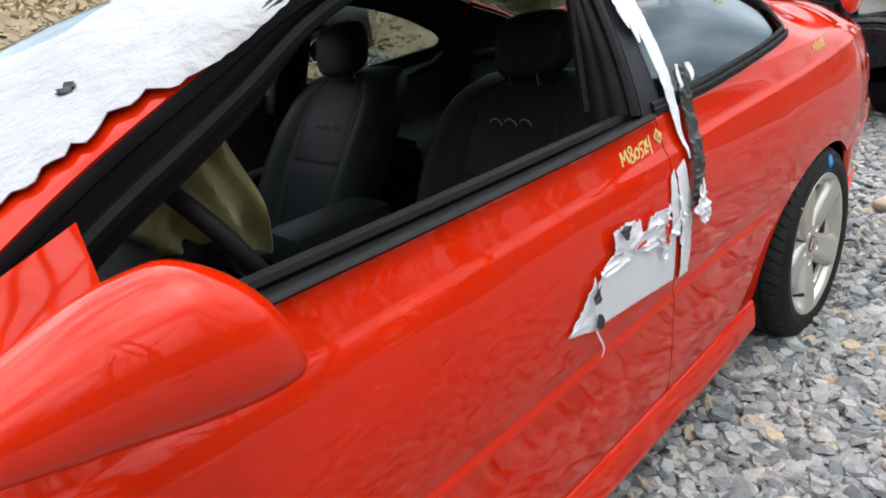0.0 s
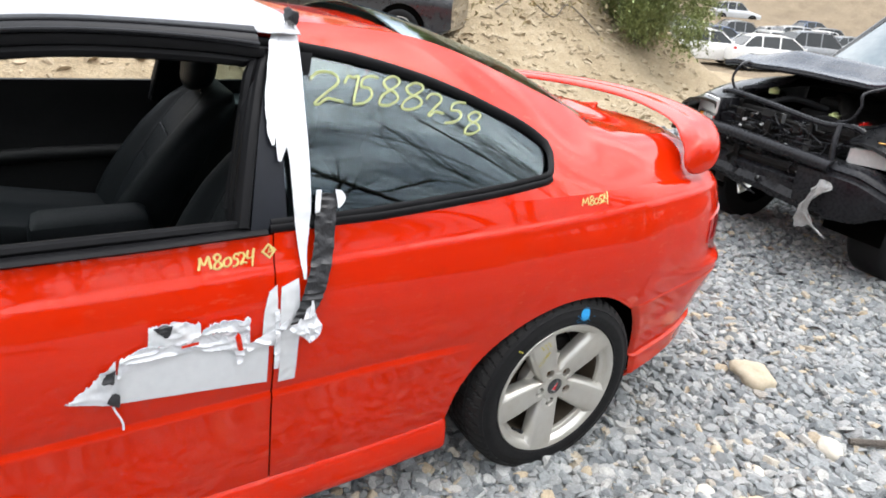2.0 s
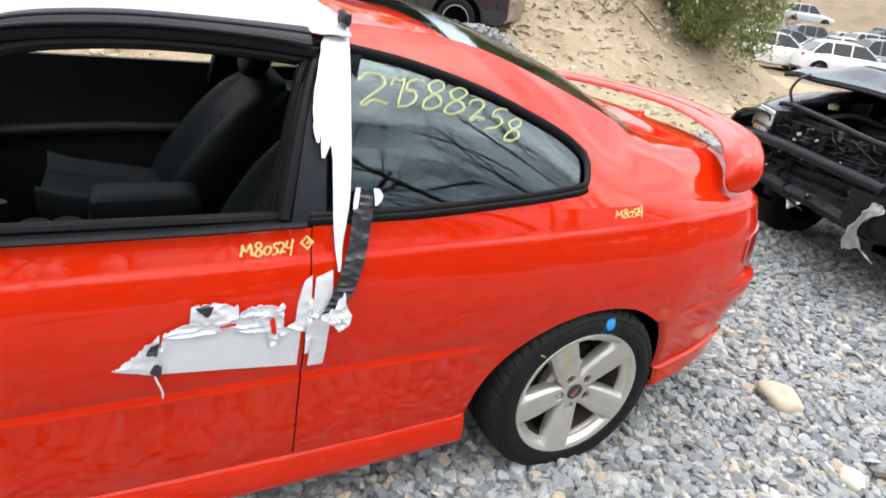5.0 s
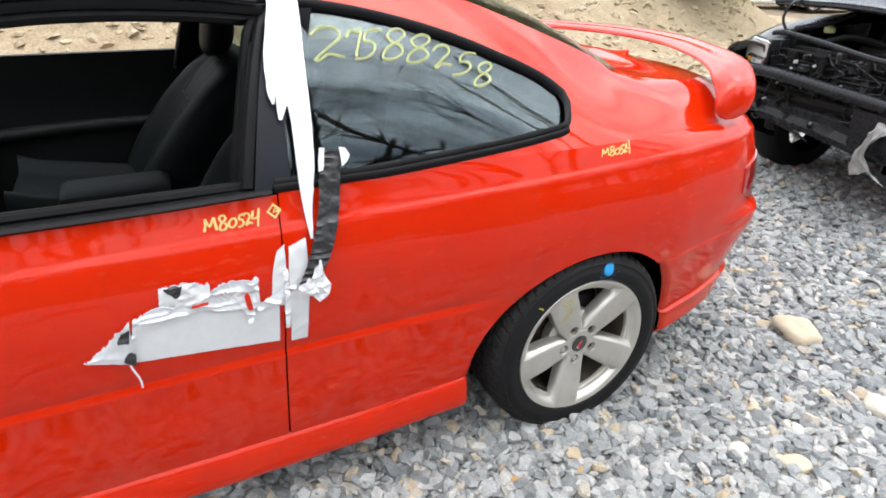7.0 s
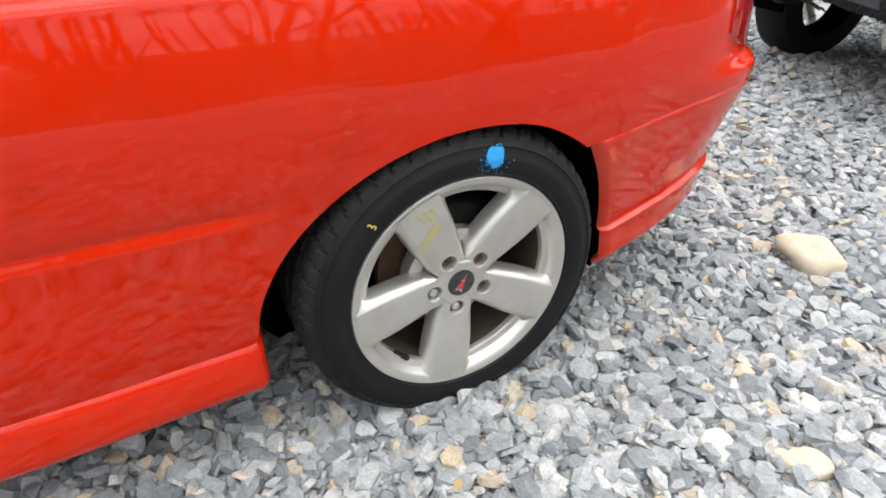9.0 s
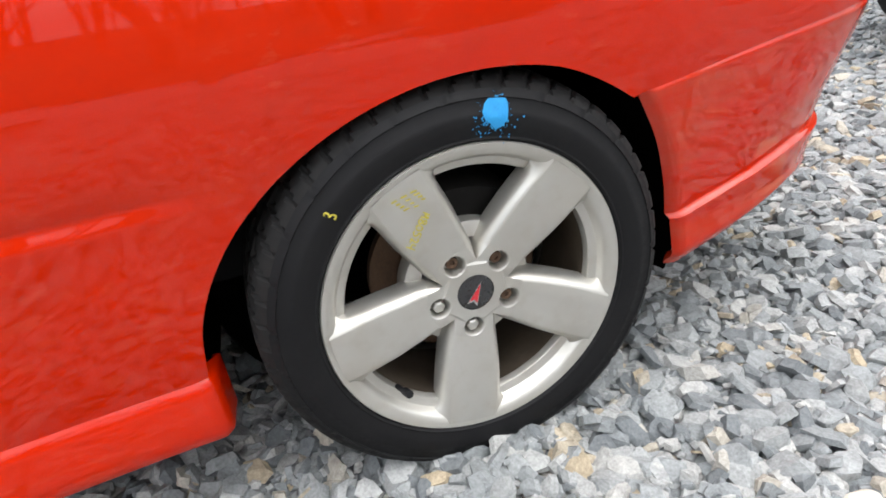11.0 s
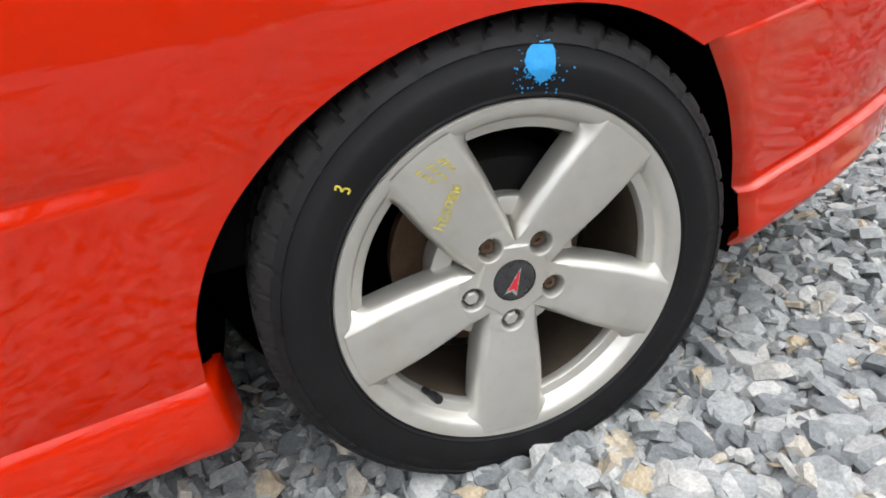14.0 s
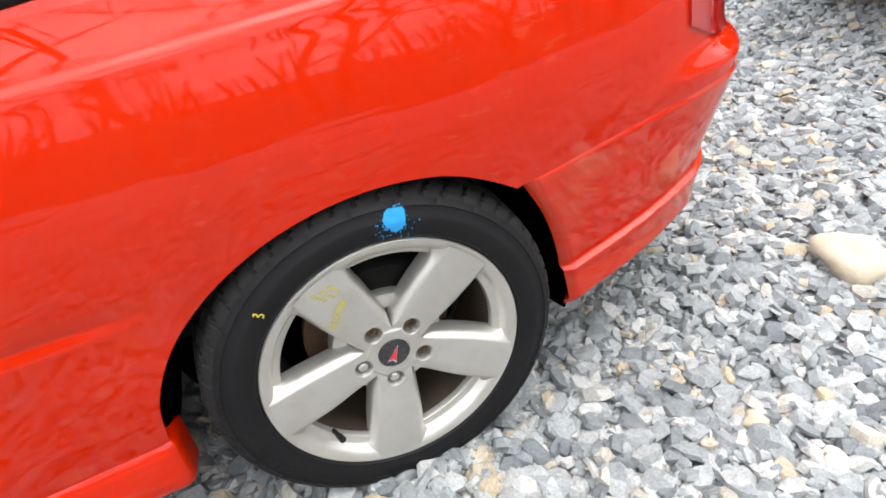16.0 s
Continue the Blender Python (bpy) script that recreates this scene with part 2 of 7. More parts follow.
TREAD = speckled("dusty_tread_rubber", (0.008, 0.008, 0.0085), (0.020, 0.019, 0.018), 34, 0.75, 0.3, 0.001, spec=0.2, fine=5)
CHROME = speckled("chromed_steel", (0.55, 0.55, 0.55), (0.72, 0.72, 0.72), 18, 0.2, 0.05, metal=1.0)
RUST = speckled("rusty_iron", (0.07, 0.04, 0.025), (0.17, 0.10, 0.06), 30, 0.85, 0.5, metal=0.2)
DARK_IRON = speckled("dark_iron", (0.004, 0.004, 0.004), (0.014, 0.0127, 0.0115), 18, 0.6, 0.4, spec=0.14)
# near-black well liner; also the painted shade of door gaps and yard-car arches
WELL = speckled("well_liner_gap_shade", (0.0012, 0.0012, 0.0012), (0.003, 0.0027, 0.0024), 12, 0.95, 0.3, spec=0.0)
SILVER_TAPE = speckled("silver_tape", (0.608, 0.618, 0.633), (0.686, 0.697, 0.71), 5, 0.42, 0.12, 0.003, metal=0.1, fine=9)
WHITE_TAPE = speckled("white_tape", (0.605, 0.615, 0.643), (0.719, 0.728, 0.747), 8, 0.45, 0.2, 0.003, fine=7)
BLACK_TAPE = speckled("black_tape", (0.012, 0.012, 0.014), (0.03, 0.03, 0.033), 14, 0.35, 0.5, 0.006)
SHEET = speckled("white_film", (0.31, 0.31, 0.325), (0.40, 0.40, 0.412), 3, 0.42, 0.7, 0.03, fine=5)
YELLOW_PEN = speckled("yellow_paint_pen", (0.624, 0.468, 0.125), (0.671, 0.53, 0.203), 60, 0.55, 0.2)
GREEN_PEN = speckled("pale_yellow_green_pen", (0.437, 0.484, 0.195), (0.515, 0.546, 0.265), 50, 0.55, 0.2)
PEN_YELLOW = speckled("yellow_pen", (0.515, 0.43, 0.03), (0.593, 0.50, 0.08), 90, 0.6, 0.2)
BLUE_SPRAY = speckled("blue_spray_paint", (0.0078, 0.234, 0.562), (0.0234, 0.328, 0.663), 70, 0.5, 0.3)
TINTED = glass("tinted_glass", (0.55, 0.60, 0.58))
CLEAR = glass("clear_glass", (0.80, 0.84, 0.82))
TAIL_LENS = material("red_tail_lens", (0.42, 0.012, 0.008), 0.08, 0.0, 1.0)
GRAVEL = gravel_material()
GROUND = ground_material()
DIRT = dirt_material("sandy_bank_dirt", (0.20, 0.148, 0.085), (0.335, 0.262, 0.165), (0.44, 0.365, 0.255))
BLACK_PAINT = speckled("black_truck_paint", (0.0035, 0.004, 0.005), (0.009, 0.009, 0.0105), 3, 0.3, 0.0, coat=0.6, spec=0.3)
LAMP_GLASS = speckled("cloudy_headlamp", (0.452, 0.46, 0.445), (0.562, 0.562, 0.538), 12, 0.2, 0.1, coat=1.0)
BARK = speckled("grey_bark", (0.06, 0.05, 0.042), (0.14, 0.12, 0.10), 9, 0.95, 0.8, 0.02)

# dark brown floor, out of view, added to darken what the red flank mirrors
DARK_FLOOR = dirt_material("unseen_dark_floor", (0.039, 0.0312, 0.0195), (0.078, 0.0585, 0.0351), (0.125, 0.0936, 0.0585))
HILL = dirt_material("brown_hill_dirt", (0.12, 0.088, 0.052), (0.20, 0.15, 0.095), (0.27, 0.21, 0.14))
BANK_STONE = speckled("tan_bank_stone", (0.30, 0.235, 0.15), (0.46, 0.385, 0.275), 14, 0.9, 0.4)
TAN_STONE = speckled("tan_stone", (0.44, 0.365, 0.255), (0.56, 0.485, 0.37), 14, 0.85, 0.4, 0.004)
PALE_STONE = speckled("cream_stone", (0.514, 0.466, 0.381), (0.647, 0.599, 0.514), 16, 0.85, 0.4, 0.004)
RUST_STONE = speckled("orange_stone", (0.328, 0.187, 0.0702), (0.429, 0.281, 0.133), 20, 0.85, 0.4, 0.004)
# ---- mesh tools ----
def finish(bm, name, mat, parent=None, label="", smooth=40, world=None):
    """Links a bmesh as one mesh object, under a thing if one is given."""
    bmesh.ops.recalc_face_normals(bm, faces=bm.faces)
    me = bpy.data.meshes.new(name)
    bm.to_mesh(me)
    bm.free()
    return link_mesh(me, name, mat, parent, label, smooth, world)


def link_mesh(me, name, mat, parent=None, label="", smooth=40, world=None):
    for one in mat if isinstance(mat, (list, tuple)) else [mat]:
        me.materials.append(one)
    if smooth:
        me.polygons.foreach_set("use_smooth", [True] * len(me.polygons))
        me.set_sharp_from_angle(angle=radians(smooth))
    else:
        me.shade_flat()
    ob = new(name, me)
    if world is not None:
        ob.matrix_basis = world
    if parent is not None:
        ob.parent = parent
    if label:
        ob["label"] = label
    return ob


def part(name, bm, mat, parent, label="", smooth=40):
    return finish(bm, name, mat, parent, label, smooth)


def thing(name, label, category, at=None, group="", kind=""):
    return tagged(new(name) if at is None else empty_at(name, at), label, category, group, kind)


def empty_at(name, m):
    ob = new(name)
    ob.matrix_basis = m
    return ob


def spline(rows):
    """A smooth curve through rows of (u, values...), as a function of u that gives an array."""
    a = np.array(rows, float)
    u, v = a[:, 0], a[:, 1:]
    slope = np.diff(v, axis=0) / np.diff(u)[:, None]
    tan = np.vstack([slope[:1], (slope[:-1] + slope[1:]) / 2, slope[-1:]])
    flat = slope[:-1] * slope[1:] <= 0
    tan[1:-1][flat] = 0

    def at(q):
        i = int(np.clip(np.searchsorted(u, q) - 1, 0, len(u) - 2))
        h = u[i + 1] - u[i]
        s = (q - u[i]) / h
        s = min(max(s, 0.0), 1.0)
        return ((1 + 2 * s) * (1 - s) ** 2 * v[i] + s * (1 - s) ** 2 * h * tan[i] + s * s * (3 - 2 * s) * v[i + 1] + s * s * (s - 1) * h * tan[i + 1])

    return at


def curve_points(pts, per=8, closed=False):
    """A smooth run of points (Catmull-Rom) through the given ones."""
    p = [np.array(q, float) for q in pts]
    n = len(p)
    out = []
    for i in range(n if closed else n - 1):
        a, b, c, d = (p[(i + k) % n] if closed else p[min(max(i + k, 0), n - 1)] for k in (-1, 0, 1, 2))
        for j in range(per):
            s = j / per
            out.append(0.5 * ((2 * b) + (c - a) * s + (2 * a - 5 * b + 4 * c - d) * s * s + (3 * b - a - 3 * c + d) * s ** 3))
    if not closed:
        out.append(p[-1])
    return np.array(out)


def shell(grid, thick=0.012, closed_u=False, closed_v=False):
    """A bmesh of a grid of points (rows x columns x 3), thickened to its back by thick."""
    g = np.asarray(grid, float)
    n, m = g.shape[:2]
    du = np.gradient(g, axis=0) if not closed_u else (np.roll(g, -1, 0) - np.roll(g, 1, 0))
    dv = np.gradient(g, axis=1) if not closed_v else (np.roll(g, -1, 1) - np.roll(g, 1, 1))
    nor = np.cross(du, dv)
    nor /= np.linalg.norm(nor, axis=2, keepdims=True) + 1e-12
    back = g - nor * thick
    bm = bmesh.new()
    top = [[bm.verts.new(p) for p in row] for row in g]
    low = [[bm.verts.new(p) for p in row] for row in back] if thick else None
    for i in range(n if closed_u else n - 1):
        for j in range(m if closed_v else m - 1):
            a, b = (i + 1) % n, (j + 1) % m
            bm.faces.new((top[i][j], top[a][j], top[a][b], top[i][b]))
            if thick:
                bm.faces.new((low[i][j], low[i][b], low[a][b], low[a][j]))
    if thick:
        if not closed_u:
            for i in (0, n - 1):
                for j in range(m if closed_v else m - 1):
                    b = (j + 1) % m
                    bm.faces.new((top[i][j], top[i][b], low[i][b], low[i][j]))
        if not closed_v:
            for j in (0, m - 1):
                for i in range(n if closed_u else n - 1):
                    a = (i + 1) % n
                    bm.faces.new((top[i][j], top[a][j], low[a][j], low[i][j]))
    return bm


def tube(path, radius, sides=8, flat=1.0, up=(0, 0, 1), closed=False, taper=None):
    """A bmesh swept along a path; flat: the second radius as a share of the first."""
    p = np.asarray(path, float)
    n = len(p)
    tan = np.gradient(p, axis=0) if not closed else np.roll(p, -1, 0) - np.roll(p, 1, 0)
    bm = bmesh.new()
    rings = []
    for i in range(n):
        t = tan[i] / (np.linalg.norm(tan[i]) + 1e-12)
        a = np.cross(up, t)
        if np.linalg.norm(a) < 1e-3:
            a = np.cross((1, 0, 0), t)
        a /= np.linalg.norm(a)
        b = np.cross(t, a)
        r = radius * (taper[i] if taper is not None else 1.0)
        rings.append([bm.verts.new(p[i] + r * (math.cos(k * math.tau / sides) * a + flat * math.sin(k * math.tau / sides) * b)) for k in range(sides)])
    for i in range(n if closed else n - 1):
        q = rings[(i + 1) % n]
        for k in range(sides):
            bm.faces.new((rings[i][k], rings[i][(k + 1) % sides], q[(k + 1) % sides], q[k]))
    if not closed:
        bm.faces.new(rings[0][::-1])
        bm.faces.new(rings[-1])
    return bm


def box(size, at=(0, 0, 0), bevel=0.0, turn=None, segments=2):
    """A bmesh box with rounded edges."""
    bm = bmesh.new()
    bmesh.ops.create_cube(bm, size=1.0)
    bmesh.ops.scale(bm, vec=size, verts=bm.verts)
    if bevel:
        bmesh.ops.bevel(bm, geom=list(bm.edges), offset=bevel, segments=segments, affect="EDGES", profile=0.5)
    if turn is not None:
        bmesh.ops.transform(bm, matrix=turn, verts=bm.verts)
    bmesh.ops.translate(bm, vec=at, verts=bm.verts)
    return bm


def joined(*bms):
    out = bmesh.new()
    for bm in bms:
        me = bpy.data.meshes.new("scratch")
        bm.to_mesh(me)
        bm.free()
        out.from_mesh(me)
        bpy.data.meshes.remove(me)
    return out


def turned(profile, steps=64, axis="y", start=0.0, sweep=math.tau):
    """A bmesh turned round the y axis from a profile of (radius, y)."""
    bm = bmesh.new()
    full = abs(sweep - math.tau) < 1e-6
    count = steps if full else steps + 1
    rings = [[bm.verts.new((r * math.cos(start + sweep * k / steps), y, r * math.sin(start + sweep * k / steps))) for r, y in profile] for k in range(count)]
    for k in range(steps):
        a, b = rings[k], rings[(k + 1) % count]
        for j in range(len(profile) - 1):
            bm.faces.new((a[j], a[j + 1], b[j + 1], b[j]))
    return bm


def plate(outline, height, thick, bulge=0.0):
    """A bmesh of a flat outline of (x, z) lying in the xz plane at y = height, thick towards +y."""
    bm = bmesh.new()
    front = [bm.verts.new((x, height, z)) for x, z in outline]
    back = [bm.verts.new((x, height + thick, z)) for x, z in outline]
    bm.faces.new(front)
    bm.faces.new(back[::-1])
    n = len(outline)
    for i in range(n):
        bm.faces.new((front[i], back[i], back[(i + 1) % n], front[(i + 1) % n]))
    return bm


def flipped(bm, cy):
    """The same bmesh on the other side of the plane y = cy."""
    for v in bm.verts:
        v.co.y = 2 * cy - v.co.y
    bmesh.ops.reverse_faces(bm, faces=bm.faces)
    return bm

def step(a, b, v):
    s = min(max((v - a) / (b - a), 0.0), 1.0)
    return s * s * (3 - 2 * s)


# ---- ground, bank and yard floor ----
def rise(x, y):
    """Height of the ground: a level gravel yard, a sandy bank behind it, the yard falling away to the rear."""
    foot = 4.9 + 1.35 * step(2.6, 4.6, x) + 0.2 * math.sin(0.9 * x) + 0.12 * math.sin(2.3 * x + 1)
    gone = step(8.6, 11.5, x - 0.15 * (y - 6))
    h = 2.7 * step(foot - 0.4, foot + 5.0, y) + 0.05 * max(y - foot - 4, 0)
    h *= 1 - gone
    shelf = math.exp(-((x - 2.3) / 2.0) ** 2 - ((y - 8.6) / 1.8) ** 2)
    h += (0.50 - h) * min(1.3 * shelf, 1.0)
    h += 0.08 * noise.noise((x * 0.8, y * 0.8, 3.1)) * step(5.5, 8, y)
    h -= 0.7 * step(9.5, 17, x - 0.15 * (y - 6))
    hill = 12.0 * step(56, 92, x * 0.8 + y * 0.62)
    wood = 5.0 * step(-11, -34, y)
    return h + hill + wood


def terrain():
    near = np.linspace(-14, 26, 110)
    xs = np.concatenate([[-3000, -600, -150, -60, -30], near, [34, 44, 55, 70, 90, 150, 600, 3000]])
    ys = np.concatenate([[-3000, -600, -150, -60, -40, -33, -27, -22, -18, -14], np.linspace(-10, 26, 92), [34, 44, 55, 70, 90, 150, 600, 3000]])
    verts = [(x, y, rise(x, y)) for x in xs for y in ys]
    n = len(ys)
    faces = [(i * n + j, (i + 1) * n + j, (i + 1) * n + j + 1, i * n + j + 1) for i in range(len(xs) - 1) for j in range(n - 1)]
    me = bpy.data.meshes.new("ground")
    me.from_pydata(verts, [], faces)
    kinds = []
    for f in faces:
        cx, cy, cz = np.mean([verts[k] for k in f], axis=0)
        # kind 2: the unseen dark floor, brought near the car for its reflection
        kinds.append(2 if cy < -4.0 + 1.5 * noise.noise((cx * 0.7, cy * 0.7, 5.0)) + 1.2 * noise.noise((cx * 3.1, cy * 3.1, 8.0)) else 3 if cx > 20 and cy > 4.3 or cz > 4.5 else 1 if cy > 4.3 or cz > 0.6 else 0)
    me.polygons.foreach_set("material_index", kinds)
    ob = link_mesh(me, "ground", [GROUND, DIRT, DARK_FLOOR, HILL], None, "grey gravel yard rising into a sandy dirt bank", 0)
    me.polygons.foreach_set("use_smooth", [True] * len(faces))
    return tagged(ob, kind="structure", category="ground")


terrain()


def stone_shapes(count, seed):
    """Angular slate chips: irregular broken plates, narrower above, with a chipped top."""
    rng = random.Random(seed)
    out = []
    for _ in range(count):
        n = rng.choice((5, 6, 7, 7, 8))
        wide, high = rng.uniform(0.5, 0.95), rng.uniform(0.12, 0.34)
        turn = [math.tau * (k + rng.uniform(-0.3, 0.3)) / n for k in range(n)]
        far = [rng.uniform(0.76, 1.06) for _ in range(n)]
        lean = (rng.uniform(-0.15, 0.15), rng.uniform(-0.15, 0.15))
        low = [(r * math.cos(a), r * math.sin(a) * wide, -high * rng.uniform(0.7, 1.0)) for a, r in zip(turn, far)]
        top = [(r * rng.uniform(0.74, 0.96) * math.cos(a) + lean[0], r * rng.uniform(0.74, 0.96) * math.sin(a) * wide + lean[1], high * rng.uniform(0.55, 1.1)) for a, r in zip(turn, far)]
        peak = [(lean[0] + rng.uniform(-0.25, 0.25), lean[1] + rng.uniform(-0.2, 0.2), high * rng.uniform(0.95, 1.35))]
        faces = [(k, (k + 1) % n, n + (k + 1) % n) for k in range(n)] + [(k, n + (k + 1) % n, n + k) for k in range(n)]
        faces += [(2 * n, n + k, n + (k + 1) % n) for k in range(n)] + [(0, k + 1, k) for k in range(1, n - 1)]
        out.append((np.array(low + top + peak), np.array(faces)))
    return out


CHIPS = stone_shapes(60, 7)


def scatter(places, sizes, rng, tilt=0.42):
    """One mesh of many stones at the given places."""
    vs, fs, at = [], [], 0
    for (x, y, z), s in zip(places, sizes):
        v, f = CHIPS[rng.randrange(len(CHIPS))]
        turn = np.array(Euler((rng.gauss(0, tilt), rng.gauss(0, tilt), rng.uniform(0, math.tau))).to_matrix())
        p = (v * s) @ turn.T
        p += (x, y, z)
        vs.append(p)
        fs.append(f + at)
        at += len(v)
    v, f = np.concatenate(vs), np.concatenate(fs)
    me = bpy.data.meshes.new("gravel")
    me.vertices.add(len(v))
    me.vertices.foreach_set("co", v.ravel())
    me.loops.add(f.size)
    me.loops.foreach_set("vertex_index", f.ravel().astype(np.int32))
    me.polygons.add(len(f))
    me.polygons.foreach_set("loop_start", np.arange(0, f.size, 3, dtype=np.int32))
    me.update(calc_edges=True)
    me.polygons.foreach_set("use_smooth", [True] * len(f))
    me.set_sharp_from_angle(angle=math.radians(38))
    return me


def gravel_bed():
    rng = random.Random(11)
    places, sizes = [], []

    def lay(x0, x1, y0, y1, count, lo, hi, bias=2.0):
        for _ in range(count):
            s = lo + (hi - lo) * rng.random() ** bias
            places.append((rng.uniform(x0, x1), rng.uniform(y0, y1), rng.uniform(-0.15, 0.45) * s + rng.uniform(0, 0.008)))
            sizes.append(s)

    lay(-1.5, 1.7, -1.0, 0.9, 15000, 0.012, 0.041, 1.7)
    lay(-2.4, 3.2, -1.6, 1.9, 16000, 0.013, 0.042, 1.7)
    lay(1.6, 5.2, -1.8, 3.2, 24000, 0.012, 0.040)
    lay(-3.0, 9.0, -3.0, 4.4, 20000, 0.018, 0.045)
    me = scatter(places, sizes, rng)
    ob = link_mesh(me, "gravel", GRAVEL, None, "loose grey slate gravel with some tan chips", 0)
    return tagged(ob, kind="stuff", category="gravel")


gravel_bed()



def bank_stones():
    """Pebbles and stones on the bank, and the grey heap of gravel beside it."""
    rng = random.Random(5)
    places, sizes = [], []
    for _ in range(11000):
        x, y = rng.uniform(-4, 9.5), rng.uniform(4.4, 11)
        s = 0.014 + 0.085 * rng.random() ** 4.2
        places.append((x, y, rise(x, y) + 0.1 * s))
        sizes.append(s)
    tan = tagged(link_mesh(scatter(places, sizes, rng), "bank_stones", BANK_STONE, None, "pale tan stones strewn over the sandy bank", 0), kind="stuff", category="stones")
    places, sizes = [], []
    for _ in range(2600):
        a, r = rng.uniform(0, math.tau), rng.random() ** 0.5
        x, y = 3.2 + 0.62 * r * math.cos(a), 6.6 + 0.8 * r * math.sin(a)
        s = 0.02 + 0.03 * rng.random() ** 2
        places.append((x, y, rise(x, y) + 0.22 * (1 - r) * rng.random() + 0.01))
        sizes.append(s)
    return tagged(link_mesh(scatter(places, sizes, rng), "gravel_heap", GRAVEL, None, "heap of grey gravel on the bank", 0), kind="stuff", category="gravel")


bank_stones()


def field_stone(x, y, size, tone, seed, label):
    """A rounded stone lying half bedded in the gravel."""
    bm = bmesh.new()
    bmesh.ops.create_icosphere(bm, subdivisions=3, radius=1.0)
    for v in bm.verts:
        n = noise.noise(v.co * 1.1 + Vector((seed, 0, 0))) * 0.35 + noise.noise(v.co * 2.6 + Vector((0, seed, 0))) * 0.12
        v.co = Vector((v.co.x * size[0], v.co.y * size[1], v.co.z * size[2])) * (1 + n)
    ob = finish(bm, "stone", tone, None, "", 60, Matrix.Translation((x, y, size[2] * 0.55)) @ Matrix.Rotation(seed * 1.7, 4, "Z"))
    return tagged(ob, label, "stone", "loose stones on the gravel")


field_stone(1.168, 0.012, (0.100, 0.078, 0.060), TAN_STONE, 1.0, "large smooth tan stone half sunk in grey gravel")
field_stone(0.405, -0.345, (0.035, 0.028, 0.022), PALE_STONE, 2.0, "small cream pebble on grey gravel")
field_stone(0.52, -0.465, (0.055, 0.034, 0.022), TAN_STONE, 3.3, "flat tan stone on grey gravel")
field_stone(1.03, -0.41, (0.055, 0.045, 0.032), PALE_STONE, 4.1, "pale rounded stone on grey gravel")
field_stone(0.62, -0.23, (0.030, 0.024, 0.018), TAN_STONE, 5.2, "small tan pebble on grey gravel")
field_stone(0.66, -0.37, (0.032, 0.022, 0.018), PALE_STONE, 6.3, "small cream pebble on grey gravel")
field_stone(-0.12, -0.20, (0.032, 0.018, 0.012), RUST_STONE, 7.4, "orange-brown chip among grey gravel")
field_stone(-0.33, -0.16, (0.030, 0.020, 0.014), RUST_STONE, 8.5, "orange-brown chip among grey gravel")
# ---- the red coupe: its forms ----
CY = 0.885          # centre line of the car
HUB = 0.305         # height of the wheel centre
PLAN = [(-3.74, 0.885), (-3.71, 0.52), (-3.62, 0.27), (-3.45, 0.13), (-3.2, 0.06), (-2.8, 0.022), (-2.3, -0.001), (-1.6, -0.014), (-0.9, -0.008),
        (-0.4, 0.002), (0.0, -0.003), (0.3, 0.001), (0.45, 0.020), (0.58, 0.042), (0.70, 0.080), (0.81, 0.148), (0.91, 0.28), (0.985, 0.47), (1.03, 0.66), (1.045, 0.885)]
plan = curve_points([(x, y, 0) for x, y in PLAN], 24)[:, :2]
run = np.concatenate([[0], np.cumsum(np.linalg.norm(np.diff(plan, axis=0), axis=1))])
run -= run[int(np.argmin(np.abs(plan[:, 0])))]
U_REAR, U_FRONT = float(run[-1]), float(run[0])
plan_way = np.gradient(plan, axis=0)
plan_way /= np.linalg.norm(plan_way, axis=1, keepdims=True)


def spot(u, inset, z):
    """The place on the car's left flank at u metres along it, inset inwards, z up."""
    x, y = np.interp(u, run, plan[:, 0]), np.interp(u, run, plan[:, 1])
    tx, ty = np.interp(u, run, plan_way[:, 0]), np.interp(u, run, plan_way[:, 1])
    return np.array((x - ty * inset, y + tx * inset, z))


flank = spline([(0.10, 0.10), (0.20, 0.066), (0.28, 0.050), (0.36, 0.035), (0.45, 0.022), (0.54, 0.012), (0.62, 0.003), (0.70, 0.0), (0.78, 0.006), (0.84, 0.017), (0.90, 0.037), (0.955, 0.061), (1.05, 0.11)])
shoulder = spline([(-3.6, 0.76), (-2.6, 0.835), (-1.5, 0.864), (-0.95, 0.871), (-0.5, 0.882), (0.0, 0.901), (0.37, 0.915), (0.7, 0.918), (1.0, 0.912), (2.2, 0.91)])


def tail_bulge(u, z):
    """How far the bumper's upper roll stands out round the rear corner."""
    return 0.042 * step(0.52, 0.86, u) * math.exp(-((z - 0.615) / (0.036 if z > 0.615 else 0.15)) ** 2)


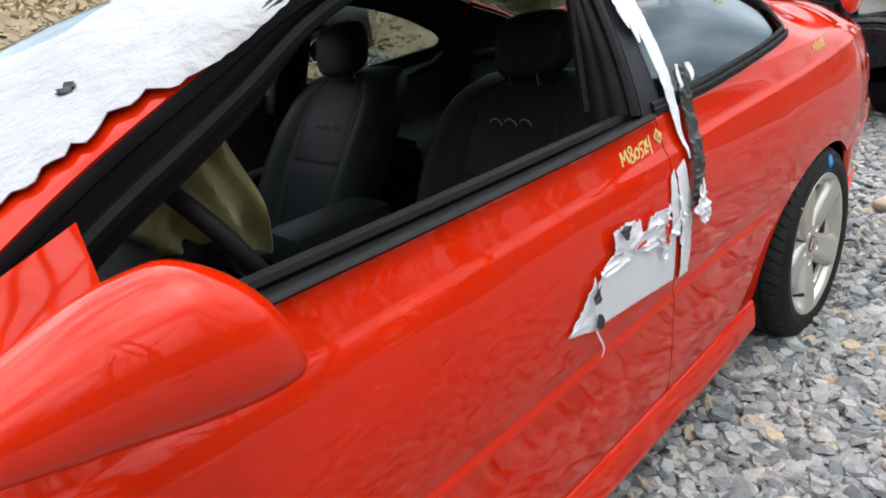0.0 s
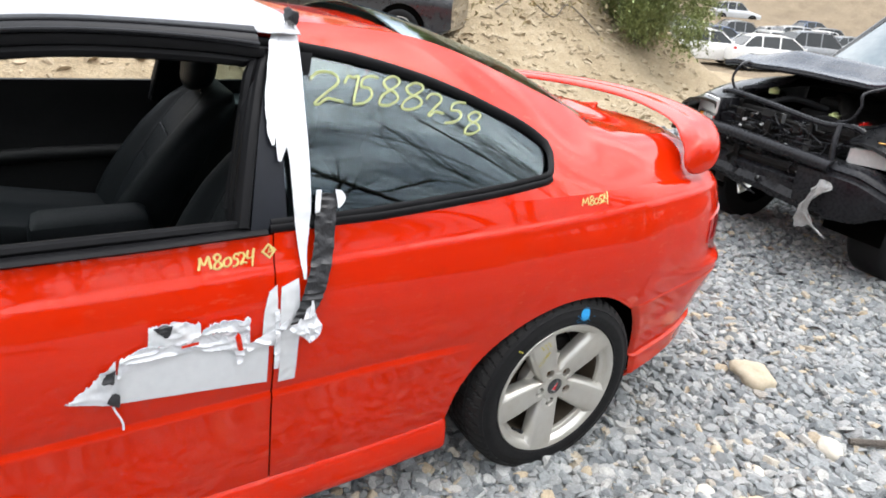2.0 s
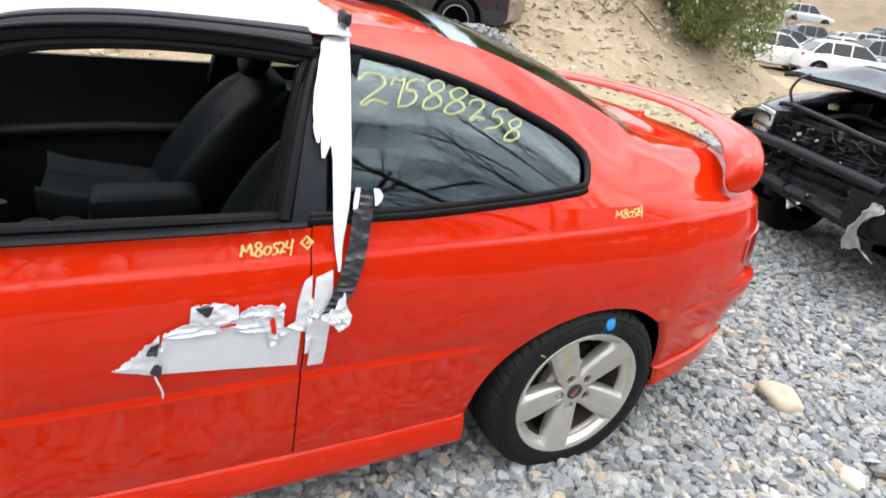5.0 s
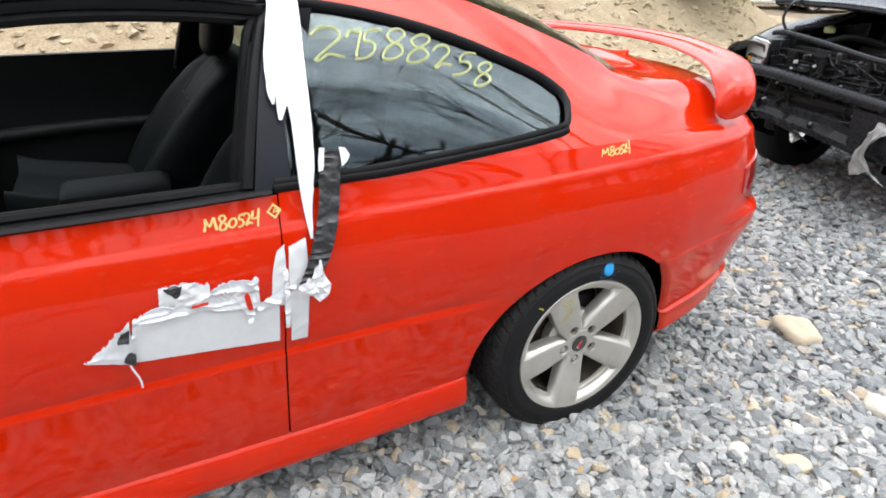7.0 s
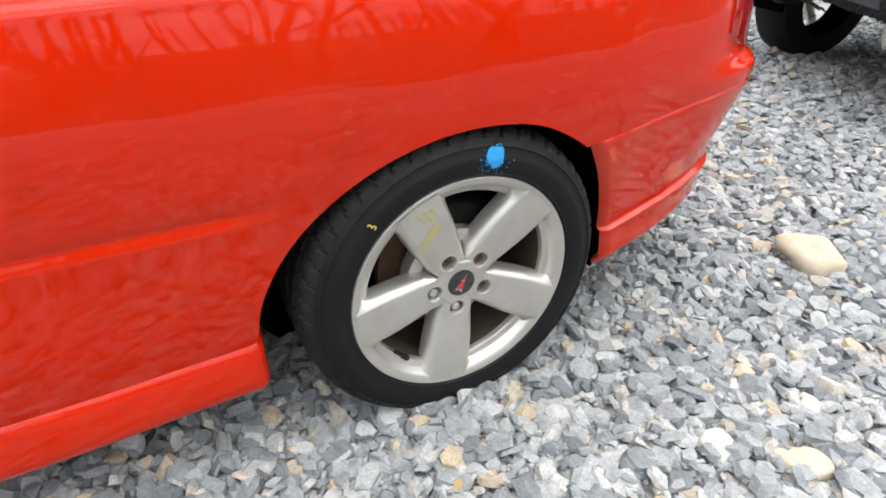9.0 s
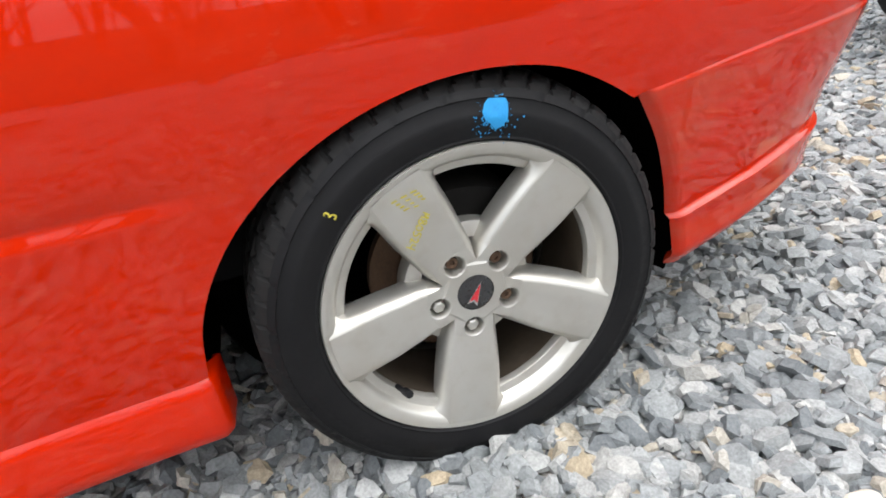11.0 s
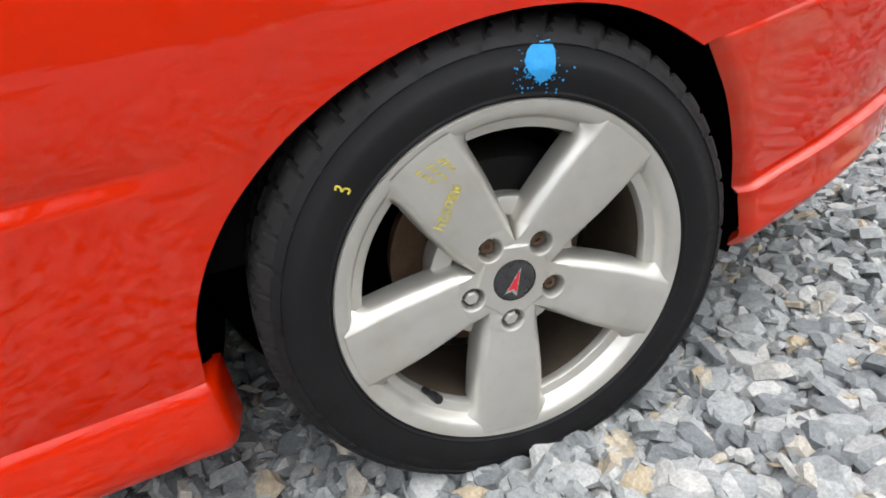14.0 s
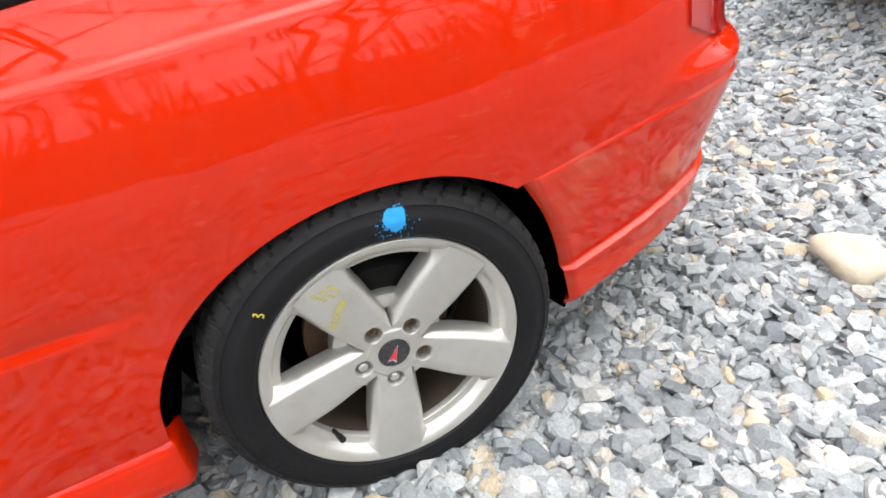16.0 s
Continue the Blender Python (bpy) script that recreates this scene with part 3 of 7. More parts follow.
def skin(u, z):
    """Inset of the painted flank: its bulge, the shoulder line, and the low swage that fades before the wheel."""
    d = float(flank(z)[0]) - tail_bulge(u, z)
    d += 0.017 * (1 - step(-0.75, -0.2, u)) * step(0.28, 0.55, z) * (1 - 0.4 * step(0.90, 0.96, z))
    zs = float(shoulder(u)[0])
    sharp = 0.45 + 0.55 * step(-1.2, -0.3, u)
    d += 0.004 * step(zs - 0.004, zs + 0.010, z) + sharp * (0.0028 * math.exp(-((z - zs) / 0.0045) ** 2) - 0.0018 * math.exp(-((z - zs + 0.014) / 0.012) ** 2))
    d += 0.030 * step(0.0, 0.45, u) * (max(z - 0.907, 0.0) / 0.048) ** 2
    fade = 1 - step(-0.48, -0.29, u) if u > -1.8 else 1 - step(-2.2, -2.5, u)
    d -= fade * 0.0062 * (1 - step(0.536, 0.557, z)) - fade * 0.0020 * math.exp(-((z - 0.559) / 0.005) ** 2)
    return d


# upper flank: from the belt over the glass or the rear pillar to the roof's or boot's edge (inset, z of four control points)
upper = spline([
    (-0.99, 0.050, 0.955, 0.115, 1.09, 0.245, 1.315, 0.37, 1.378), (-0.6, 0.050, 0.955, 0.115, 1.07, 0.245, 1.295, 0.37, 1.368),
    (-0.40, 0.050, 0.955, 0.115, 1.05, 0.24, 1.255, 0.37, 1.345), (-0.07, 0.052, 0.955, 0.12, 1.02, 0.235, 1.150, 0.375, 1.238),
    (0.2, 0.055, 0.955, 0.135, 1.003, 0.25, 1.048, 0.385, 1.138), (0.34, 0.055, 0.955, 0.135, 0.998, 0.23, 1.054, 0.37, 1.076), (0.48, 0.055, 0.955, 0.135, 0.986, 0.21, 1.038, 0.34, 1.054),
    (0.65, 0.055, 0.955, 0.135, 0.982, 0.20, 1.028, 0.31, 1.042), (0.9, 0.052, 0.955, 0.130, 0.980, 0.18, 1.020, 0.27, 1.034), (1.3, 0.05, 0.955, 0.125, 0.980, 0.165, 1.014, 0.23, 1.030), (2.3, 0.05, 0.955, 0.125, 0.980, 0.16, 1.012, 0.21, 1.030)])


def dome(u, t):
    c = upper(u).reshape(4, 2)
    c[0, 0] = skin(u, 0.955)
    w = ((1 - t) ** 3, 3 * t * (1 - t) ** 2, 3 * t * t * (1 - t), t ** 3)
    i, z = sum(k * q for k, q in zip(w, c))
    return i, z


def dome_t(u, z):
    lo, hi = 0.0, 1.0
    for _ in range(30):
        mid = (lo + hi) / 2
        lo, hi = (mid, hi) if dome(u, mid)[1] < z else (lo, mid)
    return (lo + hi) / 2


def inward(u, inset, z):
    """Like spot, but round the tail the way inwards leans towards the middle of the boot."""
    if u <= 0.3:
        return spot(u, inset, z)
    p = spot(u, 0.0, z)
    way = np.array((np.interp(u, [0.3, 0.5, 0.9, U_REAR], [0.30, 0.46, 0.60, 0.70]), CY, z)) - p
    return p + way / np.linalg.norm(way) * inset


def on_dome(u, t, lift=0.0):
    i, z = dome(u, t)
    i2, z2 = dome(u, min(t + 0.01, 1.0)) if t < 0.99 else dome(u, t - 0.01)
    k = 1 if t < 0.99 else -1
    di, dz = k * (i2 - i), k * (z2 - z)
    ln = math.hypot(di, dz)
    return inward(u, i - lift * dz / ln, z + lift * di / ln)


def on_flank(u, z, lift=0.0):
    return spot(u, skin(u, z) - lift, z)


# quarter glass outline by u: sill and head of the opening
glass_low = spline([(-0.90, 0.960), (-0.7, 0.961), (-0.36, 0.979), (-0.15, 0.996), (-0.10, 1.002), (-0.078, 1.012), (-0.060, 1.036), (-0.045, 1.056)])
glass_top = spline([(-0.90, 1.334), (-0.78, 1.325), (-0.62, 1.301), (-0.42, 1.249), (-0.25, 1.184), (-0.13, 1.130), (-0.10, 1.112), (-0.07, 1.088), (-0.045, 1.060)])
rail = spline([(-2.30, 0.985, 0.13), (-2.15, 1.03, 0.165), (-2.065, 1.075, 0.185), (-1.965, 1.128, 0.20), (-1.865, 1.175, 0.21), (-1.738, 1.230, 0.225), (-1.62, 1.282, 0.24),
               (-1.5, 1.316, 0.25), (-1.35, 1.335, 0.26), (-1.2, 1.341, 0.265), (-0.97, 1.332, 0.265), (-0.87, 1.322, 0.262)])
crown = spline([(-2.30, 1.015, 0.205), (-2.0, 1.14, 0.26), (-1.75, 1.262, 0.30), (-1.55, 1.338, 0.33), (-1.4, 1.368, 0.345), (-1.2, 1.380, 0.355), (-0.99, 1.378, 0.37)])


car = tagged(new("coupe"), "dusty red two-door coupe with taped bodywork on gravel", "car")


def both(name, make, mat, label="", smooth=40):
    """One part for each side of the car."""
    part(name, make(), mat, car, label, smooth)
    part(name, flipped(make(), CY), mat, car, label, smooth)


ARCH = [(-0.405, 0.285), (-0.402, 0.30), (-0.389, 0.366), (-0.362, 0.426), (-0.327, 0.477), (-0.287, 0.519), (-0.232, 0.562), (-0.171, 0.596), (-0.111, 0.619), (-0.046, 0.634), (0.02, 0.639),
        (0.081, 0.635), (0.135, 0.625), (0.18, 0.608), (0.23, 0.580), (0.272, 0.551)]


def arch_line():
    return curve_points([(u * 0.992 if u < 0 else u, z - 0.0035 * (z - 0.285) / 0.354 if u < 0.1 else z - 0.004, 0) for u, z in ARCH], 3)[:, :2]


SEAM = [(0.285, 0.551), (0.34, 0.556), (0.45, 0.567), (0.6, 0.580), (0.75, 0.592), (0.9, 0.60), (1.1, 0.605), (1.4, 0.605), (1.9, 0.605), (U_REAR, 0.605)]


def levels(low, top):
    """Heights of a flank column, close together at the swage and at the shoulder line."""
    a = np.linspace(low, 0.5315, 18) if low < 0.525 else np.linspace(low, low + 0.15 * (top - low), 18)
    b = np.linspace(0.535, 0.566, 9) if low < 0.525 else np.linspace(a[-1], a[-1] + 0.1 * (top - low), 11)[1:-1]
    c = np.linspace(b[-1], 0.855, 14)[1:]
    return np.concatenate([a, b, c, np.linspace(0.855, 0.925, 22)[1:], np.linspace(0.925, top, 10)[1:]])


def quarter_panel():
    low = [(u, 0.271 + 0.009 * step(-0.75, -0.42, u)) for u in np.linspace(-0.935, -0.42, 14)] + [tuple(p) for p in arch_line()] + [tuple(p[:2]) for p in curve_points([(u, z, 0) for u, z in SEAM], 5)]
    rows = []
    for u, z in low:
        near = np.interp(u, [-0.405, 0.272], [-0.41, 0.36])
        top_u = u + (0.036 * (1 - step(-0.934, -0.6, u))) if u < -0.405 else (near if u < 0.272 else np.interp(u, [0.272, 0.8], [0.36, 0.8]) if u < 0.8 else u)
        line = []
        for zz in levels(z, 0.955):
            k = (zz - z) / (0.955 - z)
            line.append(on_flank(u + (top_u - u) * k ** (1.6 if u < -0.405 else 0.8), zz))
        rows.append(line)
    return shell(rows, 0.012)


def quarter_top():
    """Below the glass, over it, and the rear pillar down to the boot, in one skin."""
    out = []
    us = np.linspace(-0.895, -0.045, 40)
    out.append(shell([[on_dome(u, t) for t in np.linspace(0, dome_t(u, float(glass_low(u)[0])), 4)] for u in us], 0.012))
    out.append(shell([[on_dome(u, t) for t in np.linspace(dome_t(u, float(glass_top(u)[0])), 1, 10)] for u in us], 0.012))
    us = np.concatenate([np.linspace(-0.045, 1.4, 60), np.linspace(1.45, U_REAR, 10)])
    out.append(shell([[on_dome(u, t) for t in np.linspace(0, 1, 22)] for u in us], 0.012))
    return joined(*out)


both("quarter_panel", quarter_panel, RED, "red rear quarter panel with dried water marks")
both("rear_pillar", quarter_top, RED)
DOOR_FRONT = -2.27


def door_skin():
    us = np.linspace(DOOR_FRONT, -0.9395, 60)
    rows = []
    for u in us:
        top = 0.942
        rear = step(-1.1, -0.94, u)
        rows.append([on_flank(u + 0.036 * rear * k ** 1.6, z) for z in levels(0.273, top) for k in [(z - 0.273) / (top - 0.273)]])
    return shell(rows, 0.03)


both("door", door_skin, RED, "red door with a silver tape patch")


def front_fender():
    arch = [(-3.17 + 0.0, 0.30)] + [(-2.80 + 0.36 * math.cos(a), 0.30 + 0.345 * math.sin(a)) for a in np.linspace(math.pi, 0, 30)] + [(-2.44, 0.30)]
    low = [(u, 0.30) for u in np.linspace(U_FRONT, -3.18, 24)] + arch + [(u, 0.29) for u in np.linspace(-2.43, DOOR_FRONT - 0.007, 8)]
    return shell([[on_flank(u, z + (0.90 - 0.12 * step(-2.4, -3.7, u) - z) * k) for k in np.linspace(0, 1, 40)] for u, z in low], 0.012)


both("front_fender", front_fender, RED)


def side_skirt():
    rows = []
    prof = [(0.020, 0.2885), (0.003, 0.2868), (-0.0045, 0.2838), (-0.0085, 0.2785), (-0.0105, 0.268), (-0.0130, 0.245), (-0.0150, 0.222), (-0.0150, 0.206), (-0.0120, 0.197), (-0.004, 0.191), (0.03, 0.188), (0.07, 0.186)]
    for u in np.concatenate([np.linspace(-2.43, -0.418, 40), [-0.408, -0.4045, -0.403]]):
        roll = 0.006 * step(-0.409, -0.403, u)
        rows.append([spot(u, 0.056 + i + roll, z - 0.011 - 0.009 * (1 - step(-0.75, -0.42, u))) for i, z in prof])
    # the end turns in towards the wheel well
    rows += [[spot(-0.402 + 0.006 * k, 0.056 + 0.006 + i * (1 - k) + 0.05 * k, z - 0.011) for i, z in prof] for k in (0.2, 0.6, 1.0)]
    return shell(rows, 0.010)


both("side_skirt", side_skirt, RED)


bumper_front = spline([(0.19, 0.392), (0.25, 0.386), (0.31, 0.376), (0.39, 0.356), (0.47, 0.328), (0.52, 0.303), (0.56, 0.282)])


def rear_bumper():
    rows = []
    seam = spline(SEAM)
    for s in np.concatenate([np.linspace(0, 0.03, 8), np.linspace(0.035, 0.2, 16), np.linspace(0.22, 1, 40)]):
        u0 = float(bumper_front(0.3)[0]) * (1 - s) + U_REAR * s
        climb = 0.05 * min(max((u0 - 0.38) / 0.28, 0), 1.1)
        low, ledge = 0.208 + 0.9 * climb, 0.314 + climb
        top = float(seam(max(u0, 0.285))[0]) - 0.004
        heights = np.concatenate([np.linspace(low, ledge - 0.006, 14), ledge + np.array((-0.004, -0.002, 0.0, 0.002, 0.004, 0.008)), np.linspace(ledge + 0.014, top - 0.012, 20), top - np.array((0.009, 0.006, 0.003, 0.0))])
        line = []
        for z in heights:
            k = (z - low) / (top - low)
            u = float(bumper_front(0.19 + 0.37 * k)[0]) * (1 - s) + U_REAR * s
            lip = 0.013 * (1 - step(ledge - 0.005, ledge + 0.004, z)) - 0.022 * step(low + 0.03, low, z)
            roll = 0.014 * max(1 - s / 0.02, 0) ** 2 + 0.006 * step(top - 0.010, top, z)
            line.append(spot(u, float(flank(max(z, 0.3))[0]) - tail_bulge(u, z) - lip - 0.003 + roll, z))
        rows.append(line)
    return shell(rows, 0.012)


both("rear_bumper", rear_bumper, RED_SCUFFED, "red rear bumper with scuffs and water marks")


def boot_lid():
    """From the foot of the rear glass to the tail, going on smoothly from the shoulders."""
    rows = []
    for u in np.concatenate([np.linspace(0.315, 1.3, 30), np.linspace(1.35, U_REAR, 12)]):
        i, z = dome(u, 1.0)
        i2, z2 = dome(u, 0.95)
        edge, before = inward(u, i + 0.005, z - 0.001), inward(u, i2, z2)
        mid = np.array((np.interp(u, [0.315, U_REAR], [0.46, 0.80]), CY, 1.060 + 0.010 * step(0.33, 0.95, u) - 0.012 * step(0.9, 1.4, u)))
        way = (edge - before) / np.linalg.norm(edge - before)
        turn = edge + way * np.array((1, 1, 0.0)) * 0.3 * np.linalg.norm(mid - edge)
        rows.append([(1 - k) ** 2 * edge + 2 * k * (1 - k) * turn + k * k * mid for k in np.linspace(0, 1, 14)])
    return shell(rows, 0.012)


def roof_half():
    rows = []
    for x in np.linspace(-1.46, -0.47, 28):
        z, i = crown(x) if x < -0.99 else (dome(x, 1.0)[1], dome(x, 1.0)[0])
        y0 = spot(x, i, 0)[1]
        rows.append([(x + 0.03 * math.sin(k * math.pi / 2) * (-1 if x < -1.3 else 0.4 if x > -0.6 else 0), y0 + (CY - y0) * k, z + (1.398 - z - 0.02 * step(-0.8, -0.45, x) - 0.02 * step(-1.2, -1.46, x)) * math.sin(k * math.pi / 2) ** 0.9) for k in np.linspace(0, 1, 16)])
    return shell(rows, 0.01)


def roof_rail():
    rows = []
    for x in np.linspace(-2.28, -0.90, 60):
        z0, i0 = rail(x)
        z1, i1 = crown(x) if x < -0.99 else (dome(-0.99, 1.0)[1], dome(-0.99, 1.0)[0])
        a, b = spot(x, i0, z0), spot(x, i1, z1)
        c = spot(x, i0 + 0.02, z0 + 0.75 * (z1 - z0))
        rows.append([(1 - k) ** 2 * a + 2 * k * (1 - k) * c + k * k * b for k in np.linspace(0.30 * step(-1.62, -1.42, x), 1, 8)])
    return shell(rows, 0.012)


def rear_glass():
    rows = []
    for s in np.linspace(0, 1, 20):
        x = -0.45 + s * 0.765
        i, z = dome(x, 1.0)
        y0 = spot(x, i + 0.004, 0)[1]
        zc = z + 0.060 - 0.035 * step(0.6, 1.0, s)
        rows.append([(x + (0.02 + 0.12 * s) * math.sin(k * math.pi / 2), y0 + (CY - y0) * k, z - 0.004 + (zc - z) * math.sin(k * math.pi / 2)) for k in np.linspace(0, 1, 10)])
    return shell(rows, 0.005)


def windshield():
    rows = []
    for s in np.linspace(0, 1, 20):
        x = -1.47 - s * 0.80
        z, i = crown(x)
        y0 = spot(x, i, 0)[1]
        zc = z + 0.03 + 0.01 * s
        rows.append([(x - (0.03 + 0.30 * s) * math.sin(k * math.pi / 2), y0 + (CY - y0) * k, z - 0.004 + (zc - z) * math.sin(k * math.pi / 2)) for k in np.linspace(0, 1, 14)])
    return shell(rows, -0.006)


def bonnet():
    rows = []
    for s in np.linspace(0, 1, 26):
        x = -2.30 - s * 1.38
        y0 = spot(max(x, -3.6), 0.05 + 0.1 * s, 0)[1]
        z = 0.975 - 0.06 * s - 0.16 * s ** 3
        rows.append([(x - (0.27 * (1 - s)) * math.sin(k * math.pi / 2), y0 + (CY - y0) * k, z - 0.06 * (1 - k) ** 3 + 0.035 * math.sin(k * math.pi / 2)) for k in np.linspace(0, 1, 12)])
    return shell(rows, -0.012)


both("boot_lid", boot_lid, RED)
both("roof", roof_half, RED)
both("roof_rail", roof_rail, RED)
both("rear_window", rear_glass, TINTED, "dark green-tinted rear glass")
both("windshield", windshield, CLEAR)
both("bonnet", bonnet, RED)


def front_bumper():
    rows = []
    for u in np.linspace(U_FRONT, -3.2, 40):
        rows.append([spot(u, float(flank(max(z, 0.25))[0]) - 0.015 + 0.03 * step(0.5, 0.7, z), z) for z in np.linspace(0.2, 0.72, 20)])
    return shell(rows, 0.02)


both("front_bumper", front_bumper, RED)

# glass of the rear quarter, its rubber, and the pillar before it
def quarter_glass():
    us = np.linspace(-0.875, -0.052, 34)
    return shell([[on_dome(u, t, -0.008) for t in np.linspace(dome_t(u, float(glass_low(u)[0]) - 0.004), dome_t(u, float(glass_top(u)[0]) + 0.004), 16)] for u in us], 0.005)


def quarter_rubber():
    ring = [(u, float(glass_low(u)[0]) + 0.004) for u in np.linspace(-0.905, -0.105, 40)]
    ring += [(-0.090, 1.008), (-0.078, 1.018), (-0.066, 1.038), (-0.057, 1.060), (-0.064, 1.082)]
    ring += [(u, float(glass_top(u)[0]) - 0.003) for u in np.linspace(-0.082, -0.905, 44)]
    rows = []
    pts = [on_dome(u, dome_t(u, z), 0.001) for u, z in ring]
    return tube(pts, 0.0135, 8, 0.5, (0, 1, 0))


def pillar():
    return shell([[on_dome(a + (b - a) * k, t, 0.003) for t, a, b in [(t, -0.950 + 0.080 * t + 0.085 * t * t, -0.868 + 0.012 * t + 0.075 * t * t) for t in np.linspace(0.0, 0.86, 20)]] for k in np.linspace(0, 1, 6)], 0.03)


both("quarter_glass", quarter_glass, TINTED, "tinted quarter window mirroring bare trees")
both("window_rubber", quarter_rubber, BLACK_TRIM)
both("door_pillar", pillar, PILLAR_GLOSS, "dark glossy pillar cover behind the door")


def belt_strip():
    pts = [on_flank(u, 0.946 + 0.004 * step(-1.2, -0.9, u), 0.006) + np.array((0, 0.012, 0)) for u in np.linspace(-2.02, -0.915, 40)]
    low = tube(pts, 0.020, 8, 0.42, (0, 0, 1))
    pts = [on_flank(u, 0.946, 0.0) + np.array((0, 0.035, 0.012)) for u in np.linspace(-2.0, -0.93, 40)]
    return joined(low, tube(pts, 0.014, 8, 0.9, (0, 0, 1)))


def quarter_strip():
    pts = [on_dome(u, dome_t(u, float(glass_low(u)[0]) - 0.008), 0.004) for u in np.linspace(-0.908, -0.088, 40)]
    return tube(pts, 0.0105, 8, 0.5, (0, 1, 0))


both("belt_moulding", belt_strip, BLACK_TRIM, "black rubber belt moulding")
both("quarter_moulding", quarter_strip, BLACK_TRIM)


def opening_seal():
    """The rubber round the door's window opening, on the pillar and under the roof."""
    pts = []
    for x in np.linspace(-2.12, -0.86, 50):
        z, i = rail(x)
        pts.append(spot(x, i + 0.012, z - 0.012))
    for t in np.linspace(0.80, 0.02, 14):
        pts.append(on_dome(-0.966 + 0.088 * t + 0.085 * t * t, t, -0.004))
    outer = tube(pts, 0.014, 8, 0.8, (0, 1, 0))
    pts = []
    for x in np.linspace(-2.06, -0.875, 50):
        z, i = rail(x)
        drop = 0.035 + 0.022 * (1 - step(-1.7, -1.4, x))
        pts.append(spot(x + 0.03 * (1 - step(-1.9, -1.5, x)), i + 0.022, z - drop))
    for k in np.linspace(0.93, 0.0, 12):
        pts.append(spot(-0.968 + 0.080 * k, 0.190 + 0.080 * k, 0.97 + 0.31 * k))
    return joined(outer, tube(pts, 0.015, 8, 0.9, (0, 1, 0)))




def pillar_lining():
    """The dark inner face of the windshield pillar and roof frame, below the painted rail."""
    rows = []
    for x in np.linspace(-2.16, -0.865, 60):
        z, i = rail(x)
        drop = 0.045 + 0.050 * (1 - step(-1.75, -1.35, x))
        rows.append([spot(x + 0.045 * k * (1 - step(-1.9, -1.5, x)), i + 0.006 + 0.03 * k, z - drop * k + 0.004) for k in np.linspace(0, 1, 5)][::-1])
    return shell(rows, 0.03)


def frame_trim():
    """The black door-frame moulding along the roof, under the film's edge, with two raised lips."""
    def at_rail(x, q, lift=0.0):
        z0, i0 = rail(x)
        z1, i1 = crown(x) if x < -0.99 else (dome(-0.99, 1.0)[1], dome(-0.99, 1.0)[0])
        a, b, c = spot(x, i0, z0), spot(x, i1, z1), spot(x, i0 + 0.02, z0 + 0.75 * (z1 - z0))
        return (1 - q) ** 2 * a + 2 * q * (1 - q) * c + q * q * b + np.array((0, -0.8 * lift, 0.6 * lift))
    us = np.linspace(-1.95, -0.868, 50)
    us = us[us > -1.72]
    back = [step(-1.70, -1.42, x) for x in us]
    sheet = shell([[at_rail(x, (0.12 + 0.50 * b) * q - 0.03, 0.001 + 0.004 * b + 0.003 * b * math.sin(q * math.pi)) for q in np.linspace(0, 1, 8)] for x, b in zip(us, back)], 0.002)
    lips = [tube([at_rail(x, (0.3 + 0.7 * b) * q, 0.001 + 0.0065 * b) for x, b in zip(us, back)], 0.0045, 8) for q in (0.04, 0.36)]
    return joined(sheet, *lips)


def inner_pillar():
    """The padded trim of the pillar behind the door, from the seal inwards to its edge in the cabin."""
    rows = []
    for t in np.linspace(0.0, 0.80, 20):
        p = np.array(on_dome(-0.968 + 0.088 * t + 0.085 * t * t, t, -0.012))
        k = (p[2] - 0.97) / 0.31
        q = spot(-0.968 + 0.080 * k, 0.205 + 0.080 * k, p[2])
        row = []
        for w in np.linspace(0, 1, 14):
            bulge = 0.006 * abs(math.sin(w * math.pi * 2.5)) + 0.010 * math.sin(w * math.pi)
            row.append(p + (q - p) * w + np.array((-bulge, 0, 0)))
        row += [q + np.array((0.02, 0.005, 0)), q + np.array((0.09, 0.01, 0)), q + np.array((0.14, -0.02, 0))]
        rows.append(row)
    return shell(rows, 0.006)


def quarter_ledge():
    """The trim ledge under the far quarter window; its pale grey paints the sky's sheen."""
    return shell([[np.array(on_dome(u, dome_t(u, float(glass_low(u)[0]) + 0.012), -0.025)) + np.array((0, 0.075 * k * w, -0.035 * k * w)) for k in np.linspace(0, 1, 5)]
                  for u, w in [(u, 1 - 0.75 * step(-0.5, -0.06, u)) for u in np.linspace(-0.86, -0.06, 18)]], 0.008)


both("frame_trim", frame_trim, FRAME_TRIM, "black door-frame moulding along the roof")
both("inner_pillar", inner_pillar, BLACK_TRIM, "padded dark trim of the pillar")
part("quarter_ledge", flipped(quarter_ledge(), CY), LEDGE_SHEEN, car, "trim ledge under the quarter window, sky sheen painted in grey")
both("door_seal", opening_seal, BLACK_TRIM)
both("pillar_lining", pillar_lining, BLACK_TRIM)

